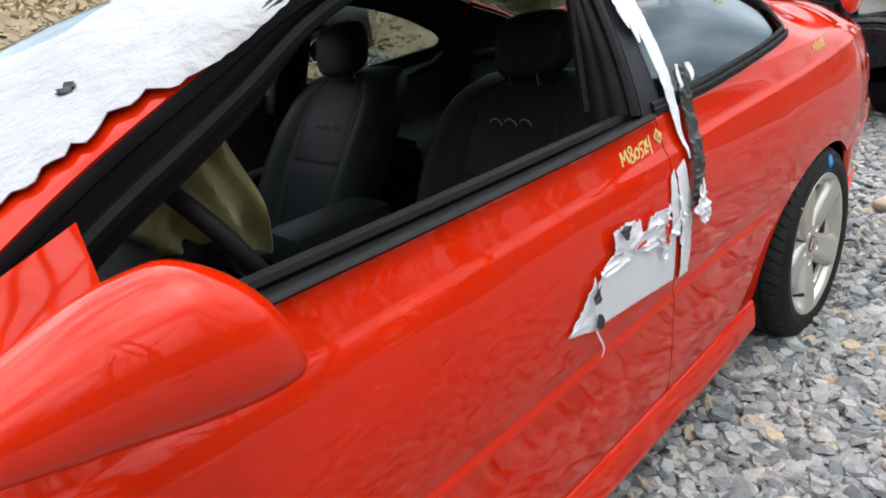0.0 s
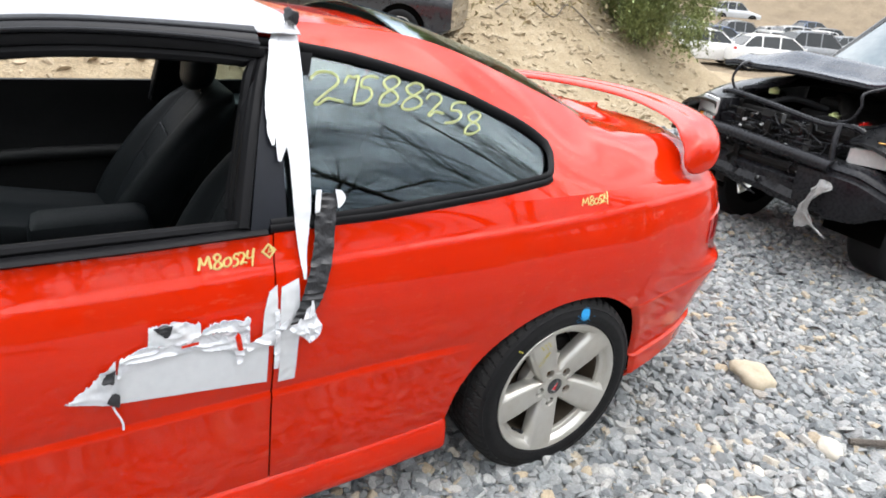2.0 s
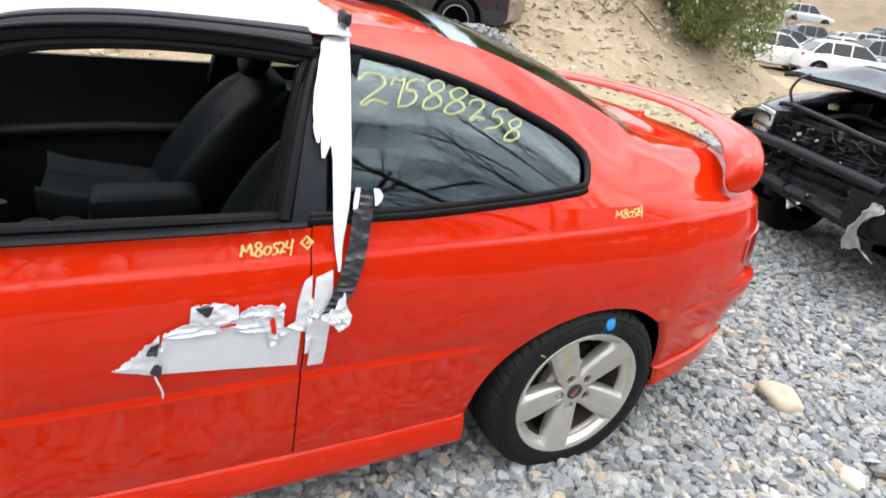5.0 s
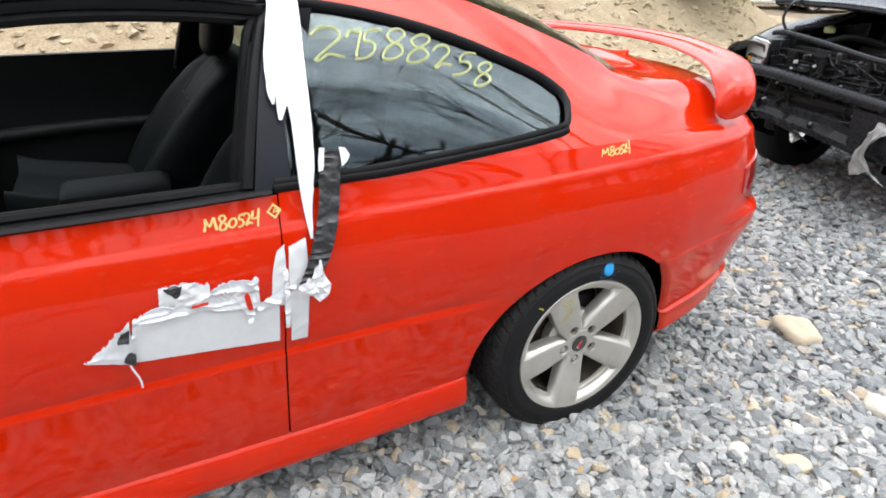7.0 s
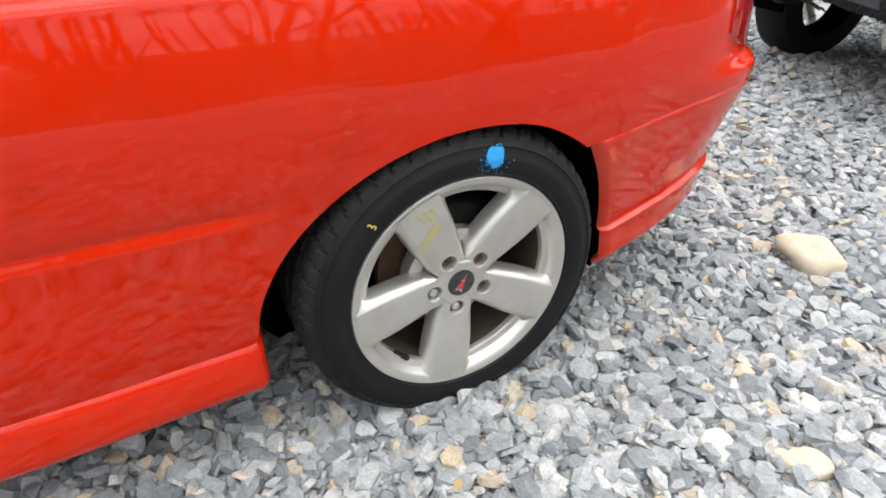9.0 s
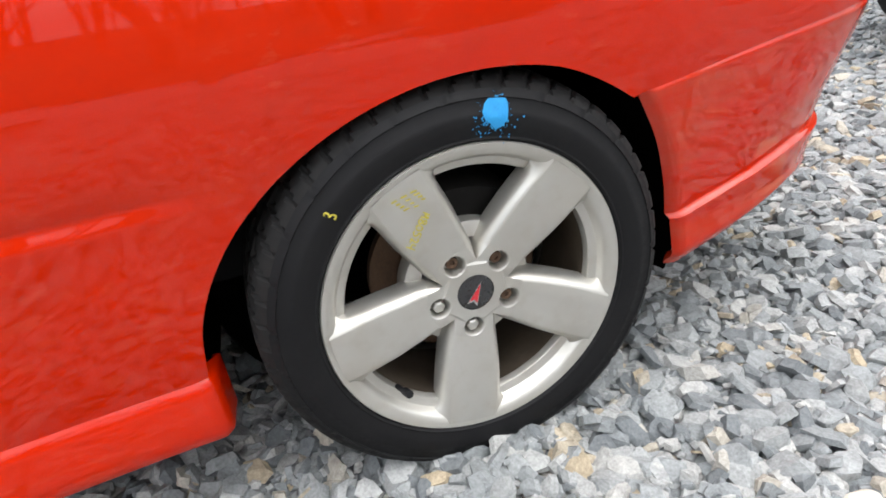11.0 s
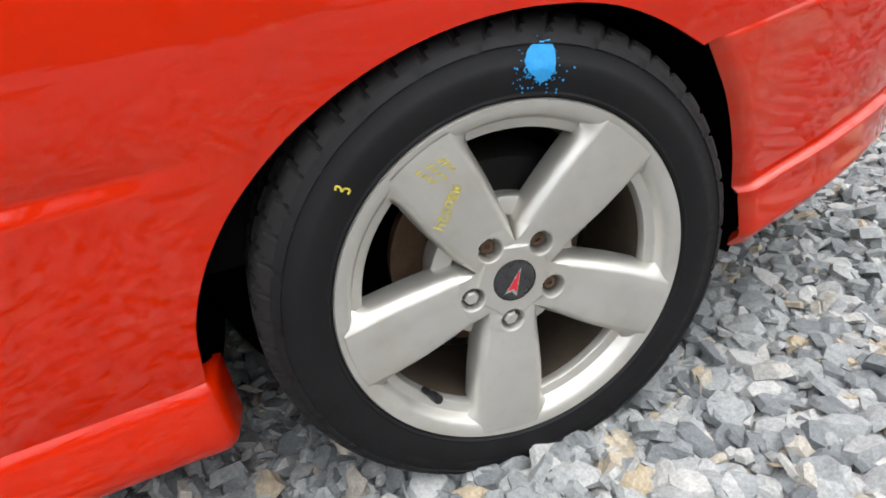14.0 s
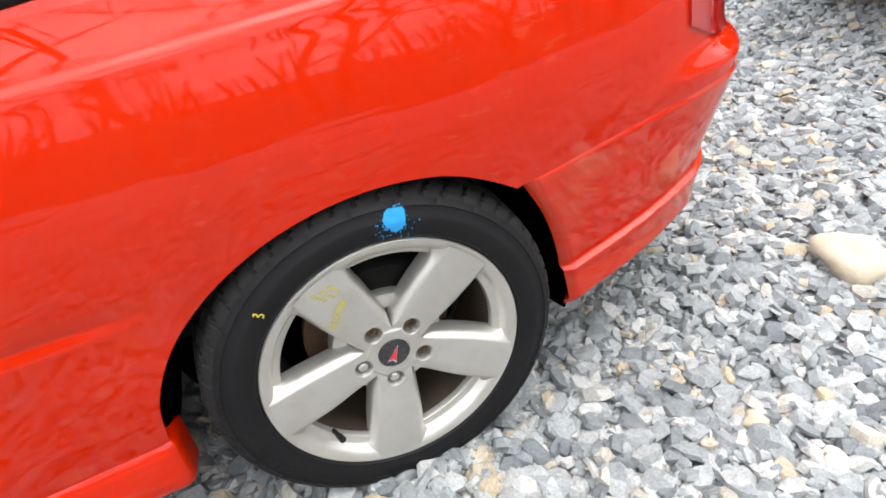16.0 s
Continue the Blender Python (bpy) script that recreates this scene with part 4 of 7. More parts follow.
# ---- wheels ----
def tyre_mesh():
    """Low-profile tyre in two pieces, wall and tread: bulged wall with a fine rib, swept shoulder slots, block tread with grooves."""
    prof = [(0.230, 0.020), (0.2375, 0.006), (0.2405, 0.000), (0.243, -0.0025), (0.2455, -0.0015), (0.258, -0.005), (0.272, -0.0065), (0.279, -0.005), (0.281, -0.0035), (0.2955, -0.0003), (0.2970, -0.0018), (0.2985, 0.0003), (0.3075, 0.005),
            (0.3155, 0.0130), (0.3215, 0.0230), (0.3250, 0.033), (0.3275, 0.052), (0.3200, 0.054), (0.3200, 0.062), (0.3285, 0.064), (0.3295, 0.092), (0.3210, 0.094), (0.3210, 0.102), (0.3300, 0.104), (0.3300, 0.128),
            (0.3210, 0.130), (0.3210, 0.138), (0.3295, 0.140), (0.3285, 0.168), (0.3200, 0.170), (0.3200, 0.178), (0.3275, 0.180), (0.3255, 0.202), (0.3185, 0.218), (0.296, 0.235), (0.272, 0.243), (0.243, 0.238), (0.226, 0.212)]
    steps, split = 648, 12
    bms = []
    for first, last in ((0, split), (split, len(prof) - 1)):
        bm = bmesh.new()
        rings = []
        for k in range(steps):
            a = math.tau * k / steps
            ring = []
            for j in range(first, last + 1):
                r, y = prof[j]
                cut = 0.0
                if 10 <= j <= 16:
                    slot = (k + 2 * (j - 10)) % 12 in (0, 1)
                    long = (k + 2 * (j - 10)) % 24 in (0, 1)
                    cut = (0.0012 * long, 0.0018 * long, 0.0026 * long, 0.005, 0.008, 0.009, 0.009)[j - 10] if slot else 0.0
                elif 30 <= j <= 33:
                    cut = 0.008 if (k - 2 * j) % 12 in (0, 1) else 0.0
                elif 19 <= j <= 28:
                    cut = 0.004 if (k + j) % 12 in (0, 1) else 0.0
                ring.append(bm.verts.new(((r - cut) * math.cos(a), y + (0.5 * cut if 10 <= j <= 13 else 0.0), (r - cut) * math.sin(a))))
            rings.append(ring)
        for k in range(steps):
            a, b = rings[k], rings[(k + 1) % steps]
            for j in range(last - first):
                bm.faces.new((a[j], a[j + 1], b[j + 1], b[j]))
        bms.append(bm)
    return bms


SPOKES = [117.0 - 72.0 * k for k in range(5)]


def polar(r, deg, y):
    a = radians(deg)
    return (r * math.cos(a), y, r * math.sin(a))


def spoke_mesh(mid):
    """A broad spoke, nearly flat, its coved flanks falling to the barrel and flaring into the lip."""
    bm = bmesh.new()
    stations = [(0.0765, 24.2, 0.0192, 1.0), (0.086, 22.3, 0.0180, 1.0), (0.105, 19.2, 0.0150, 1.0), (0.125, 17.2, 0.0120, 1.0), (0.150, 15.3, 0.0085, 1.0), (0.175, 13.5, 0.0055, 1.0), (0.195, 12.1, 0.0033, 1.05), (0.208, 11.3, 0.0020, 1.3), (0.216, 10.9, 0.0010, 1.9), (0.229, 10.3, -0.0004, 2.2)]
    rows = []
    for r, half, y, wide in stations:
        m = mid - 1.0 * (r - 0.06) / 0.16
        e = math.degrees(0.0125 / r)
        side = [(half + e * wide, y + 0.046), (half + e * 0.96 * wide, y + 0.017), (half + e * 0.62 * wide, y + 0.0085), (half + e * 0.25, y + 0.0028), (half, y + 0.0004), (half - e * 0.2, y - 0.0006), (half * 0.4, y + 0.0006)]
        rows.append([polar(r, m - d, q) for d, q in side] + [polar(r, m + d, q) for d, q in side[::-1]])
    vs = [[bm.verts.new(p) for p in row] for row in rows]
    for i in range(len(vs) - 1):
        for j in range(len(vs[0]) - 1):
            bm.faces.new((vs[i][j], vs[i][j + 1], vs[i + 1][j + 1], vs[i + 1][j]))
    return bm


def hub_sector(mid):
    """A fifth of the hub's face up to the notches between the spokes, with the hole of its nut let in."""
    bm = bmesh.new()
    c = np.array(polar(0.060, mid, 0))
    edge = [(0.055 + 0.0225 * k ** 0.8, 36 - 11.8 * k ** 0.55) for k in np.linspace(0, 1, 8)]
    bound = [(0.030 + 0.025 * f, -36) for f in np.linspace(0, 1, 7)[:-1]] + [(r, -d) for r, d in edge] + [(0.0775, d) for d in np.linspace(-24.2, 24.2, 10)[1:-1]] + [(r, d) for r, d in edge[::-1]]
    bound += [(0.055 - 0.025 * f, 36) for f in np.linspace(0, 1, 7)[1:]] + [(0.030, d) for d in np.linspace(36, -36, 8)[1:-1]]
    outer = [np.array(polar(r, mid + d, 0.019 + (0.004 * ((abs(d) - 24) / 12) ** 2 if abs(d) > 24 and r > 0.05 else 0.0))) for r, d in bound]
    n = len(outer)
    rings = [outer]
    for rad, y in ((0.0180, 0.0188), (0.0163, 0.0200), (0.0150, 0.024), (0.0140, 0.044)):
        ring = []
        for p in outer:
            w = (p - c) * (1, 0, 1)
            w /= np.linalg.norm(w)
            ring.append(c + w * rad + (0, y, 0))
        rings.append(ring)
    vs = [[bm.verts.new(p) for p in ring] for ring in rings]
    for q, t in zip(vs, vs[1:]):
        for k in range(n):
            bm.faces.new((q[k], q[(k + 1) % n], t[(k + 1) % n], t[k]))
    bm.faces.new(vs[-1])
    a, b = 6, 6 + 8 + 8 + 8
    last = vs[0][a:b]
    for grow, drop in ((0.35, 0.0030), (0.75, 0.0085), (1.0, 0.017), (1.05, 0.046)):
        ring = []
        for k, (r, d) in enumerate(bound[a:b]):
            off = (1 - (abs(d) - 24.2) / 11.8) if abs(d) > 24.2 else 1.0
            turn = math.copysign(math.degrees(0.0115 * grow * max(off, 0) / r), d) if abs(d) > 20 else 0.0
            ring.append(bm.verts.new(polar(r, mid + d + turn, 0.019 + drop)))
        for k in range(len(last) - 1):
            bm.faces.new((last[k], last[k + 1], ring[k + 1], ring[k]))
        last = ring
    return bm


def rim_mesh():
    lip = [(0.230, 0.03), (0.2370, 0.008), (0.2382, 0.002), (0.2362, -0.0008), (0.230, 0.0005), (0.2215, 0.0040), (0.2165, 0.009), (0.2140, 0.018), (0.2115, 0.022), (0.2000, 0.027), (0.1985, 0.030), (0.1975, 0.075), (0.196, 0.12), (0.194, 0.17), (0.206, 0.205), (0.226, 0.215)]
    collar = [(0.080, 0.050), (0.092, 0.052), (0.103, 0.056), (0.106, 0.064), (0.104, 0.09)]
    return turned(lip, 120), turned(collar, 80), joined(*[hub_sector(a) for a in SPOKES])


def wheel(at, face=1):
    """An alloy wheel with its tyre, cap, nuts and brake, as a part of the car."""
    ring, collar, hub = rim_mesh()
    bmesh.ops.remove_doubles(hub, verts=hub.verts, dist=0.0004)
    rim = finish(ring, "wheel", ALLOY, car, "silver five-spoke alloy wheel, brake-dusted", 32)
    part("collar", collar, ALLOY, rim)
    part("hub", hub, ALLOY, rim, smooth=32)
    for a in SPOKES:
        part("spoke", spoke_mesh(a), ALLOY, rim, smooth=32)
    side_wall, blocks = tyre_mesh()
    part("tyre", side_wall, TYRE, rim, "worn black low-profile tyre", 30)
    part("tread", blocks, TREAD, rim, "dusty slotted tread", 30)
    part("barrel", turned([(0.1972, 0.040), (0.1966, 0.060), (0.1962, 0.075), (0.1945, 0.12), (0.1925, 0.168)], 80), BARREL, rim)
    for k, a in enumerate(SPOKES):
        nut = turned([(0.0, 0.0255), (0.007, 0.0255), (0.0095, 0.027), (0.0108, 0.030), (0.0108, 0.044)], 6) if k in (3, 4) else turned([(0.0, 0.034), (0.0042, 0.034), (0.0044, 0.0305), (0.0088, 0.030), (0.0100, 0.0325), (0.0100, 0.044)], 12)
        bmesh.ops.translate(nut, vec=polar(0.060, a, 0), verts=nut.verts)
        capped = k in (3, 4)
        if capped:
            bmesh.ops.translate(nut, vec=(0, -0.003, 0), verts=nut.verts)
        part("lug_nut", nut, ALLOY if capped else RUST, rim, "silver-capped lug nut" if capped else "rusty bare lug nut", 25)
    cap = turned([(0.0, 0.0165), (0.012, 0.0168), (0.024, 0.0178), (0.0285, 0.0195), (0.030, 0.024)], 40)
    part("centre_cap", cap, CAP_BLACK, rim, "black centre cap with a red dart emblem")
    tilt = radians(62)
    outline = [(-0.020, -0.009), (0.021, 0.0), (-0.020, 0.009), (-0.0145, 0.0)]
    for grow, lift, mat in ((1.0, 0.0155, CHROME), (0.72, 0.0147, EMBLEM)):
        bm = plate([(grow * (x * math.cos(tilt) - z * math.sin(tilt)), grow * (x * math.sin(tilt) + z * math.cos(tilt))) for x, z in outline], lift, 0.002)
        part("emblem", bm, mat, rim, smooth=0)
    stem = joined(tube([polar(0.196, 222, 0.03), polar(0.190, 222, 0.012), polar(0.184, 222, -0.004)], 0.0045, 10), tube([polar(0.1875, 222, 0.006), polar(0.182, 222, -0.010)], 0.0065, 10))
    part("valve", stem, CABIN, rim, "black valve stem with cap")
    disc = joined(turned([(0.075, 0.118), (0.076, 0.110), (0.098, 0.106), (0.10, 0.112), (0.143, 0.112), (0.143, 0.130), (0.0, 0.130)], 60))
    part("brake_disc", disc, RUST, rim, "rusty brake disc")
    part("hub_drum", turned([(0.0, 0.10), (0.070, 0.098), (0.086, 0.104), (0.098, 0.108), (0.10, 0.13)], 50), DARK_IRON, rim)
    cal = []
    for a in np.linspace(55, 112, 10):
        cal.append([polar(r, a, y) for r, y in ((0.10, 0.085), (0.112, 0.075), (0.150, 0.075), (0.160, 0.09), (0.160, 0.15), (0.10, 0.15))])
    part("brake_caliper", shell(cal, 0.004), DARK_IRON, rim)
    for ob in [rim]:
        ob.matrix_basis = Matrix.Translation(at) @ (Matrix.Identity(4) if face > 0 else Matrix.Rotation(math.pi, 4, "Z"))
    return rim


CAP_BLACK = speckled("black_cap", (0.012, 0.012, 0.013), (0.02, 0.02, 0.022), 30, 0.3, 0.05, coat=0.6)
EMBLEM = material("red_enamel", (0.55, 0.02, 0.03), 0.25, 0.0, 0.6)
rear_left = wheel((0, 0, HUB))
for px_, py_, side_ in ((0, 2 * CY, -1), (-2.789, 0.0, 1), (-2.789, 2 * CY, -1)):
    copy_thing(rear_left, Matrix.Translation((px_, py_, HUB)) @ (Matrix.Identity(4) if side_ > 0 else Matrix.Rotation(math.pi, 4, "Z")))


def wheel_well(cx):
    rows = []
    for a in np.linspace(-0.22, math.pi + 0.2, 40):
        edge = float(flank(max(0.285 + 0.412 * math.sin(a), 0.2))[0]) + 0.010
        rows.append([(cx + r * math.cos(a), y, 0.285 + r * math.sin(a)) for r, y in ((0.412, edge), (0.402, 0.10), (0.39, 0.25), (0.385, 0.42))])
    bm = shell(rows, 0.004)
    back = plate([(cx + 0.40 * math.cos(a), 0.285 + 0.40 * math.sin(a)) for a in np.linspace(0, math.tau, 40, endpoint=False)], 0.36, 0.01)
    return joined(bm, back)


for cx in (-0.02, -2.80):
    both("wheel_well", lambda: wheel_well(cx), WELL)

# ---- fittings of the coupe ----
def loft(rings, capped=True):
    """A bmesh through closed rings of points."""
    bm = bmesh.new()
    vs = [[bm.verts.new(p) for p in ring] for ring in rings]
    n = len(vs[0])
    for a, b in zip(vs, vs[1:]):
        for k in range(n):
            bm.faces.new((a[k], a[(k + 1) % n], b[(k + 1) % n], b[k]))
    if capped:
        bm.faces.new(vs[0][::-1])
        bm.faces.new(vs[-1])
    return bm


mirror_form = spline([(-2.20, 0.990, 1.020, 0.022), (-2.165, 0.984, 1.034, 0.036), (-2.108, 0.972, 1.056, 0.052), (-2.036, 0.957, 1.080, 0.066), (-1.98, 0.944, 1.086, 0.070), (-1.94, 0.938, 1.068, 0.066),
                      (-1.91, 0.936, 1.036, 0.056), (-1.893, 0.938, 1.004, 0.042), (-1.884, 0.944, 0.976, 0.024), (-1.881, 0.952, 0.960, 0.008)])


def folded_mirror():
    """The mirror's housing: bulged above, flattened and undercut along its lower rim."""
    rings = []
    for x in np.concatenate([np.linspace(-2.20, -1.94, 22), np.linspace(-1.93, -1.893, 8), (-1.888, -1.884, -1.882, -1.881)]):
        lo, hi, half = mirror_form(x)
        cz, rz = lo + 0.40 * (hi - lo), (hi - lo)
        ring = []
        for a in np.linspace(0, math.tau, 36, endpoint=False):
            c, q = math.cos(a), math.sin(a)
            dz = 0.60 * rz * abs(q) ** 0.9 if q > 0 else -0.40 * rz * abs(q) ** 0.75
            ring.append((x, -0.088 + half * math.copysign(abs(c) ** 0.8, c), cz + dz))
        rings.append(ring)
    return loft(rings)


def mirror_foot():
    return tube([(-2.10, 0.05, 0.955), (-2.11, -0.01, 0.965), (-2.11, -0.06, 0.975)], 0.026, 14, 0.6)


both("door_mirror", folded_mirror, RED, "rounded red door mirror folded back")
both("mirror_foot", mirror_foot, RED)


def mirror_sail():
    a = spot(-2.17, 0.07, 0.945), spot(-2.0, 0.062, 0.945), spot(-1.99, 0.125, 1.096), spot(-2.16, 0.12, 1.035)
    rows = [[a[0] + (a[3] - a[0]) * k for k in np.linspace(0, 1, 5)], [a[1] + (a[2] - a[1]) * k for k in np.linspace(0, 1, 5)]]
    return shell(rows, 0.02)


both("mirror_sail", mirror_sail, RED)

WING = [(0.520, 0.098, 0.630, 0.970, 1.016), (0.500, 0.106, 0.655, 0.962, 1.052), (0.502, 0.122, 0.682, 0.972, 1.078), (0.530, 0.155, 0.715, 1.018, 1.092), (0.566, 0.21, 0.762, 1.054, 1.104), (0.63, 0.29, 0.825, 1.076, 1.113),
        (0.70, 0.40, 0.885, 1.086, 1.119), (0.76, 0.53, 0.94, 1.090, 1.123), (0.82, 0.70, 0.995, 1.093, 1.126), (0.84, CY, 1.015, 1.094, 1.127)]


def wing():
    rows = list(WING) + [(a, 2 * CY - y, b, c, d) for a, y, b, c, d in WING[-2::-1]]
    path = curve_points([(a, y, b) for a, y, b, c, d in rows], 4)
    hgt = curve_points([(c, d, 0) for a, y, b, c, d in rows], 4)
    rings = []
    for (a, y, b), (c, d, _) in zip(path, hgt):
        mid, half = (a + b) / 2, (b - a) / 2
        rings.append([(mid + half * math.cos(t), y, (c + d) / 2 + (d - c) / 2 * math.sin(t) * (1.0 if math.sin(t) > 0 else 0.9) + 0.006 * math.cos(t) - (0.007 * math.exp(-((math.cos(t) - 0.1) / 0.3) ** 2) if math.sin(t) > 0 else 0.0)) for t in np.linspace(0, math.tau, 32, endpoint=False)])
    return loft(rings)


part("rear_wing", wing(), RED, car, "red arched rear wing")


def tail_lamp():
    rows = []
    for k, u in enumerate(np.linspace(0.665, 1.08, 18)):
        lo, hi = 0.705 + 0.01 * (1 - step(0.6, 0.75, u)) - 0.04 * step(0.65, 0.8, u), 0.80 + 0.02 * step(0.6, 0.9, u)
        pinch = 1 - 0.55 * (1 - step(0.6, 0.68, u))
        mid = (lo + hi) / 2
        rows.append([on_flank(u, mid + (z - mid) * pinch, 0.005) for z in np.linspace(lo, hi, 10)])
    return shell(rows, 0.02)


both("tail_lamp", tail_lamp, TAIL_LENS, "red tail lamp lens")

# near-black strip that paints the shade inside the door's shut gap
def door_gap_shade():
    pts = [on_flank(-0.9372 + 0.036 * ((z - 0.273) / 0.677) ** 1.6, z, -0.006) for z in np.linspace(0.273, 0.95, 40)]
    return tube(pts, 0.0019, 6, 1.0, (0, 1, 0))


both("door_gap_shade", door_gap_shade, WELL)

# ---- cabin ----
def inner_trim(up=0.0):
    a = shell([[spot(u, 0.104 + 0.015 * math.sin(k * 7), z) for k, z in zip(np.linspace(0, 1, 14), np.linspace(0.28, 0.965 + up, 14))] for u in np.linspace(-2.25, -0.93, 20)], 0.02)
    b = joined(shell([[spot(u, 0.085 + 0.03 * k, z) for k, z in zip(np.linspace(0, 1, 10), np.linspace(0.28, 0.945, 10))] for u in np.linspace(-0.95, -0.5, 8)], 0.02),
               shell([[spot(u, i, z) for i, z in ((0.43, 0.28), (0.43, 0.68), (0.41, 0.72), (0.13, 0.75), (0.11, 0.80), (0.115, 0.945))] for u in np.linspace(-0.5, 0.2, 10)], 0.01),
               shell([[spot(-0.5, i, z) for z in (0.28, 0.50, 0.71)] for i in (0.10, 0.21, 0.32, 0.43)], 0.01))
    c = shell([[np.array(on_dome(u, t, -0.03)) for t in np.linspace(0.0, dome_t(u, float(glass_low(u)[0]) + 0.014 + up), 5)] for u in np.linspace(-0.89, -0.06, 16)], -0.01)
    d = shell([[np.array(on_dome(u, t, -0.03)) for t in np.linspace(dome_t(u, float(glass_top(u)[0])), 1, 8)] for u in np.linspace(-0.94, -0.06, 24)], -0.01)
    e = shell([[np.array(on_dome(u, t, -0.045)) for t in np.linspace(0, 1, 10)] for u in np.linspace(-0.05, 0.36, 14)], -0.01)
    f = shell([[spot(x, (rail(x)[1]) + 0.03 + 0.08 * k, rail(x)[0] - 0.02 + (crown(min(x, -0.99))[0] - rail(x)[0]) * 0.4 * k) for k in np.linspace(0, 1, 5)] for x in np.linspace(-2.2, -0.92, 30)], -0.01)
    return joined(a, b, c, d, e, f)


part("cabin_trim", inner_trim(), CABIN, car)
part("cabin_trim", flipped(inner_trim(0.06), CY), CABIN, car)


def arm_rest():
    return tube([spot(u, 0.13, 0.70 + 0.03 * step(-2.0, -1.3, u)) for u in np.linspace(-2.05, -1.05, 20)], 0.032, 10, 0.9)


both("arm_rest", arm_rest, CABIN)
both("headliner", lambda: shell([[(x, y0 + (CY - y0) * k, z - 0.035 + (1.36 - z) * math.sin(k * math.pi / 2)) for k in np.linspace(0, 1, 8)]
                                 for x, z, y0 in [(x, crown(min(x, -0.99))[0] if x < -0.99 else dome(x, 1.0)[1], spot(x, 0.34, 0)[1]) for x in np.linspace(-1.5, -0.45, 12)]], -0.01), CABIN)


def dashboard():
    rings = []
    for y in np.linspace(0.13, 2 * CY - 0.13, 20):
        hump = 0.05 * math.exp(-((y - 0.5) / 0.2) ** 2)
        rings.append([(-2.45, y, 0.93), (-2.2, y, 0.965), (-1.98, y, 0.955 + hump), (-1.86, y, 0.925 + hump), (-1.80, y, 0.86), (-1.82, y, 0.76), (-1.90, y, 0.64), (-2.05, y, 0.50), (-2.45, y, 0.45)])
    return loft(rings)


part("dashboard", dashboard(), CABIN, car, "black dashboard")
part("centre_console", loft([[(x, CY + s * w, z) for s, z in ((-1, 0.30), (-1, h - 0.03), (-0.7, h), (0.7, h), (1, h - 0.03), (1, 0.30))] for x, w, h in ((-1.95, 0.12, 0.62), (-1.7, 0.12, 0.56), (-1.45, 0.115, 0.60), (-1.2, 0.11, 0.60), (-0.95, 0.10, 0.60), (-0.8, 0.10, 0.58))]), CABIN, car)
part("console_lid", box((0.34, 0.19, 0.13), (-1.255, CY, 0.675), 0.035), LEATHER, car, "black padded console armrest")
for cx_ in (-1.58, -1.49):
    part("cup_holder", tube([(cx_, CY, 0.585), (cx_, CY, 0.635)], 0.042, 18), DARK_IRON, car)
part("gear_lever", joined(tube([(-1.68, CY, 0.54), (-1.67, CY, 0.66)], 0.011, 10), tube([(-1.67, CY, 0.655), (-1.668, CY, 0.675), (-1.666, CY, 0.71)], 0.024, 12)), CABIN, car)


def steering_wheel():
    c, rad = np.array((-1.745, 0.50, 0.915)), 0.185
    up, side = np.array((-0.45, 0, 0.893)), np.array((0, 1.0, 0))
    ring = [c + rad * (math.cos(a) * side + math.sin(a) * up) for a in np.linspace(0, math.tau, 48, endpoint=False)]
    bms = [tube(ring, 0.017, 10, 1.0, (0.893, 0, 0.45), True)]
    for a in (radians(175), radians(5), radians(270)):
        bms.append(tube([c + k * rad * (math.cos(a) * side + math.sin(a) * up) for k in (0.2, 0.6, 1.0)], 0.02, 8, 0.5))
    back = np.array((-0.893, 0, -0.45))
    bms.append(loft([[c + back * d + w * (math.cos(a) * side + math.sin(a) * up) for a in np.linspace(0, math.tau, 20, endpoint=False)] for d, w in ((-0.03, 0.03), (-0.025, 0.06), (0.0, 0.075), (0.05, 0.06), (0.30, 0.045))]))
    return joined(*bms)


part("steering_wheel", steering_wheel(), CABIN, car, "black steering wheel")


def airbag():
    """The driver's airbag, fired and limp, hanging in folds over the steering wheel."""
    rows = []
    for s in np.linspace(0, 1, 34):
        row = []
        for k in np.linspace(0, 1, 34):
            x = -1.91 + 0.255 * k + 0.02 * s * k
            top = 0.985 + 0.145 * step(0.0, 0.9, k) - 0.05 * step(0.9, 1.0, k) + 0.008 * math.sin(k * 21)
            low = 0.905 - 0.055 * step(0.5, 1.0, k) + 0.025 * noise.noise((k * 6, 0.0, 3.0))
            y = 0.47 + 0.05 * noise.noise((s * 2.4, k * 3.5, 2.0)) + 0.022 * math.sin(k * 13 + s * 4) + 0.012 * math.sin(k * 29 - s * 7) - 0.05 * math.sin(s * 3.0)
            row.append((x, y, top + (low - top) * s))
        rows.append(row)
    return shell(rows, 0.004)


part("airbag", airbag(), AIRBAG, car, "limp olive-yellow driver airbag hanging on the wheel", 60)


def pad_ring(cx, cy, z, w, d, tip, bolster=0.0):
    """A rounded seat section: tip leans it, bolster raises its two edges to the front (-x)."""
    ring = []
    for a in np.linspace(0, math.tau, 36, endpoint=False):
        c, s = math.cos(a), math.sin(a)
        px = math.copysign(abs(c) ** 0.7, c) * d
        py = math.copysign(abs(s) ** 0.75, s) * w
        if c < 0:
            px -= bolster * step(0.45, 0.9, abs(py) / w) * abs(c) ** 0.3
        ring.append((cx + px, cy + py, z + px * tip))
    return ring


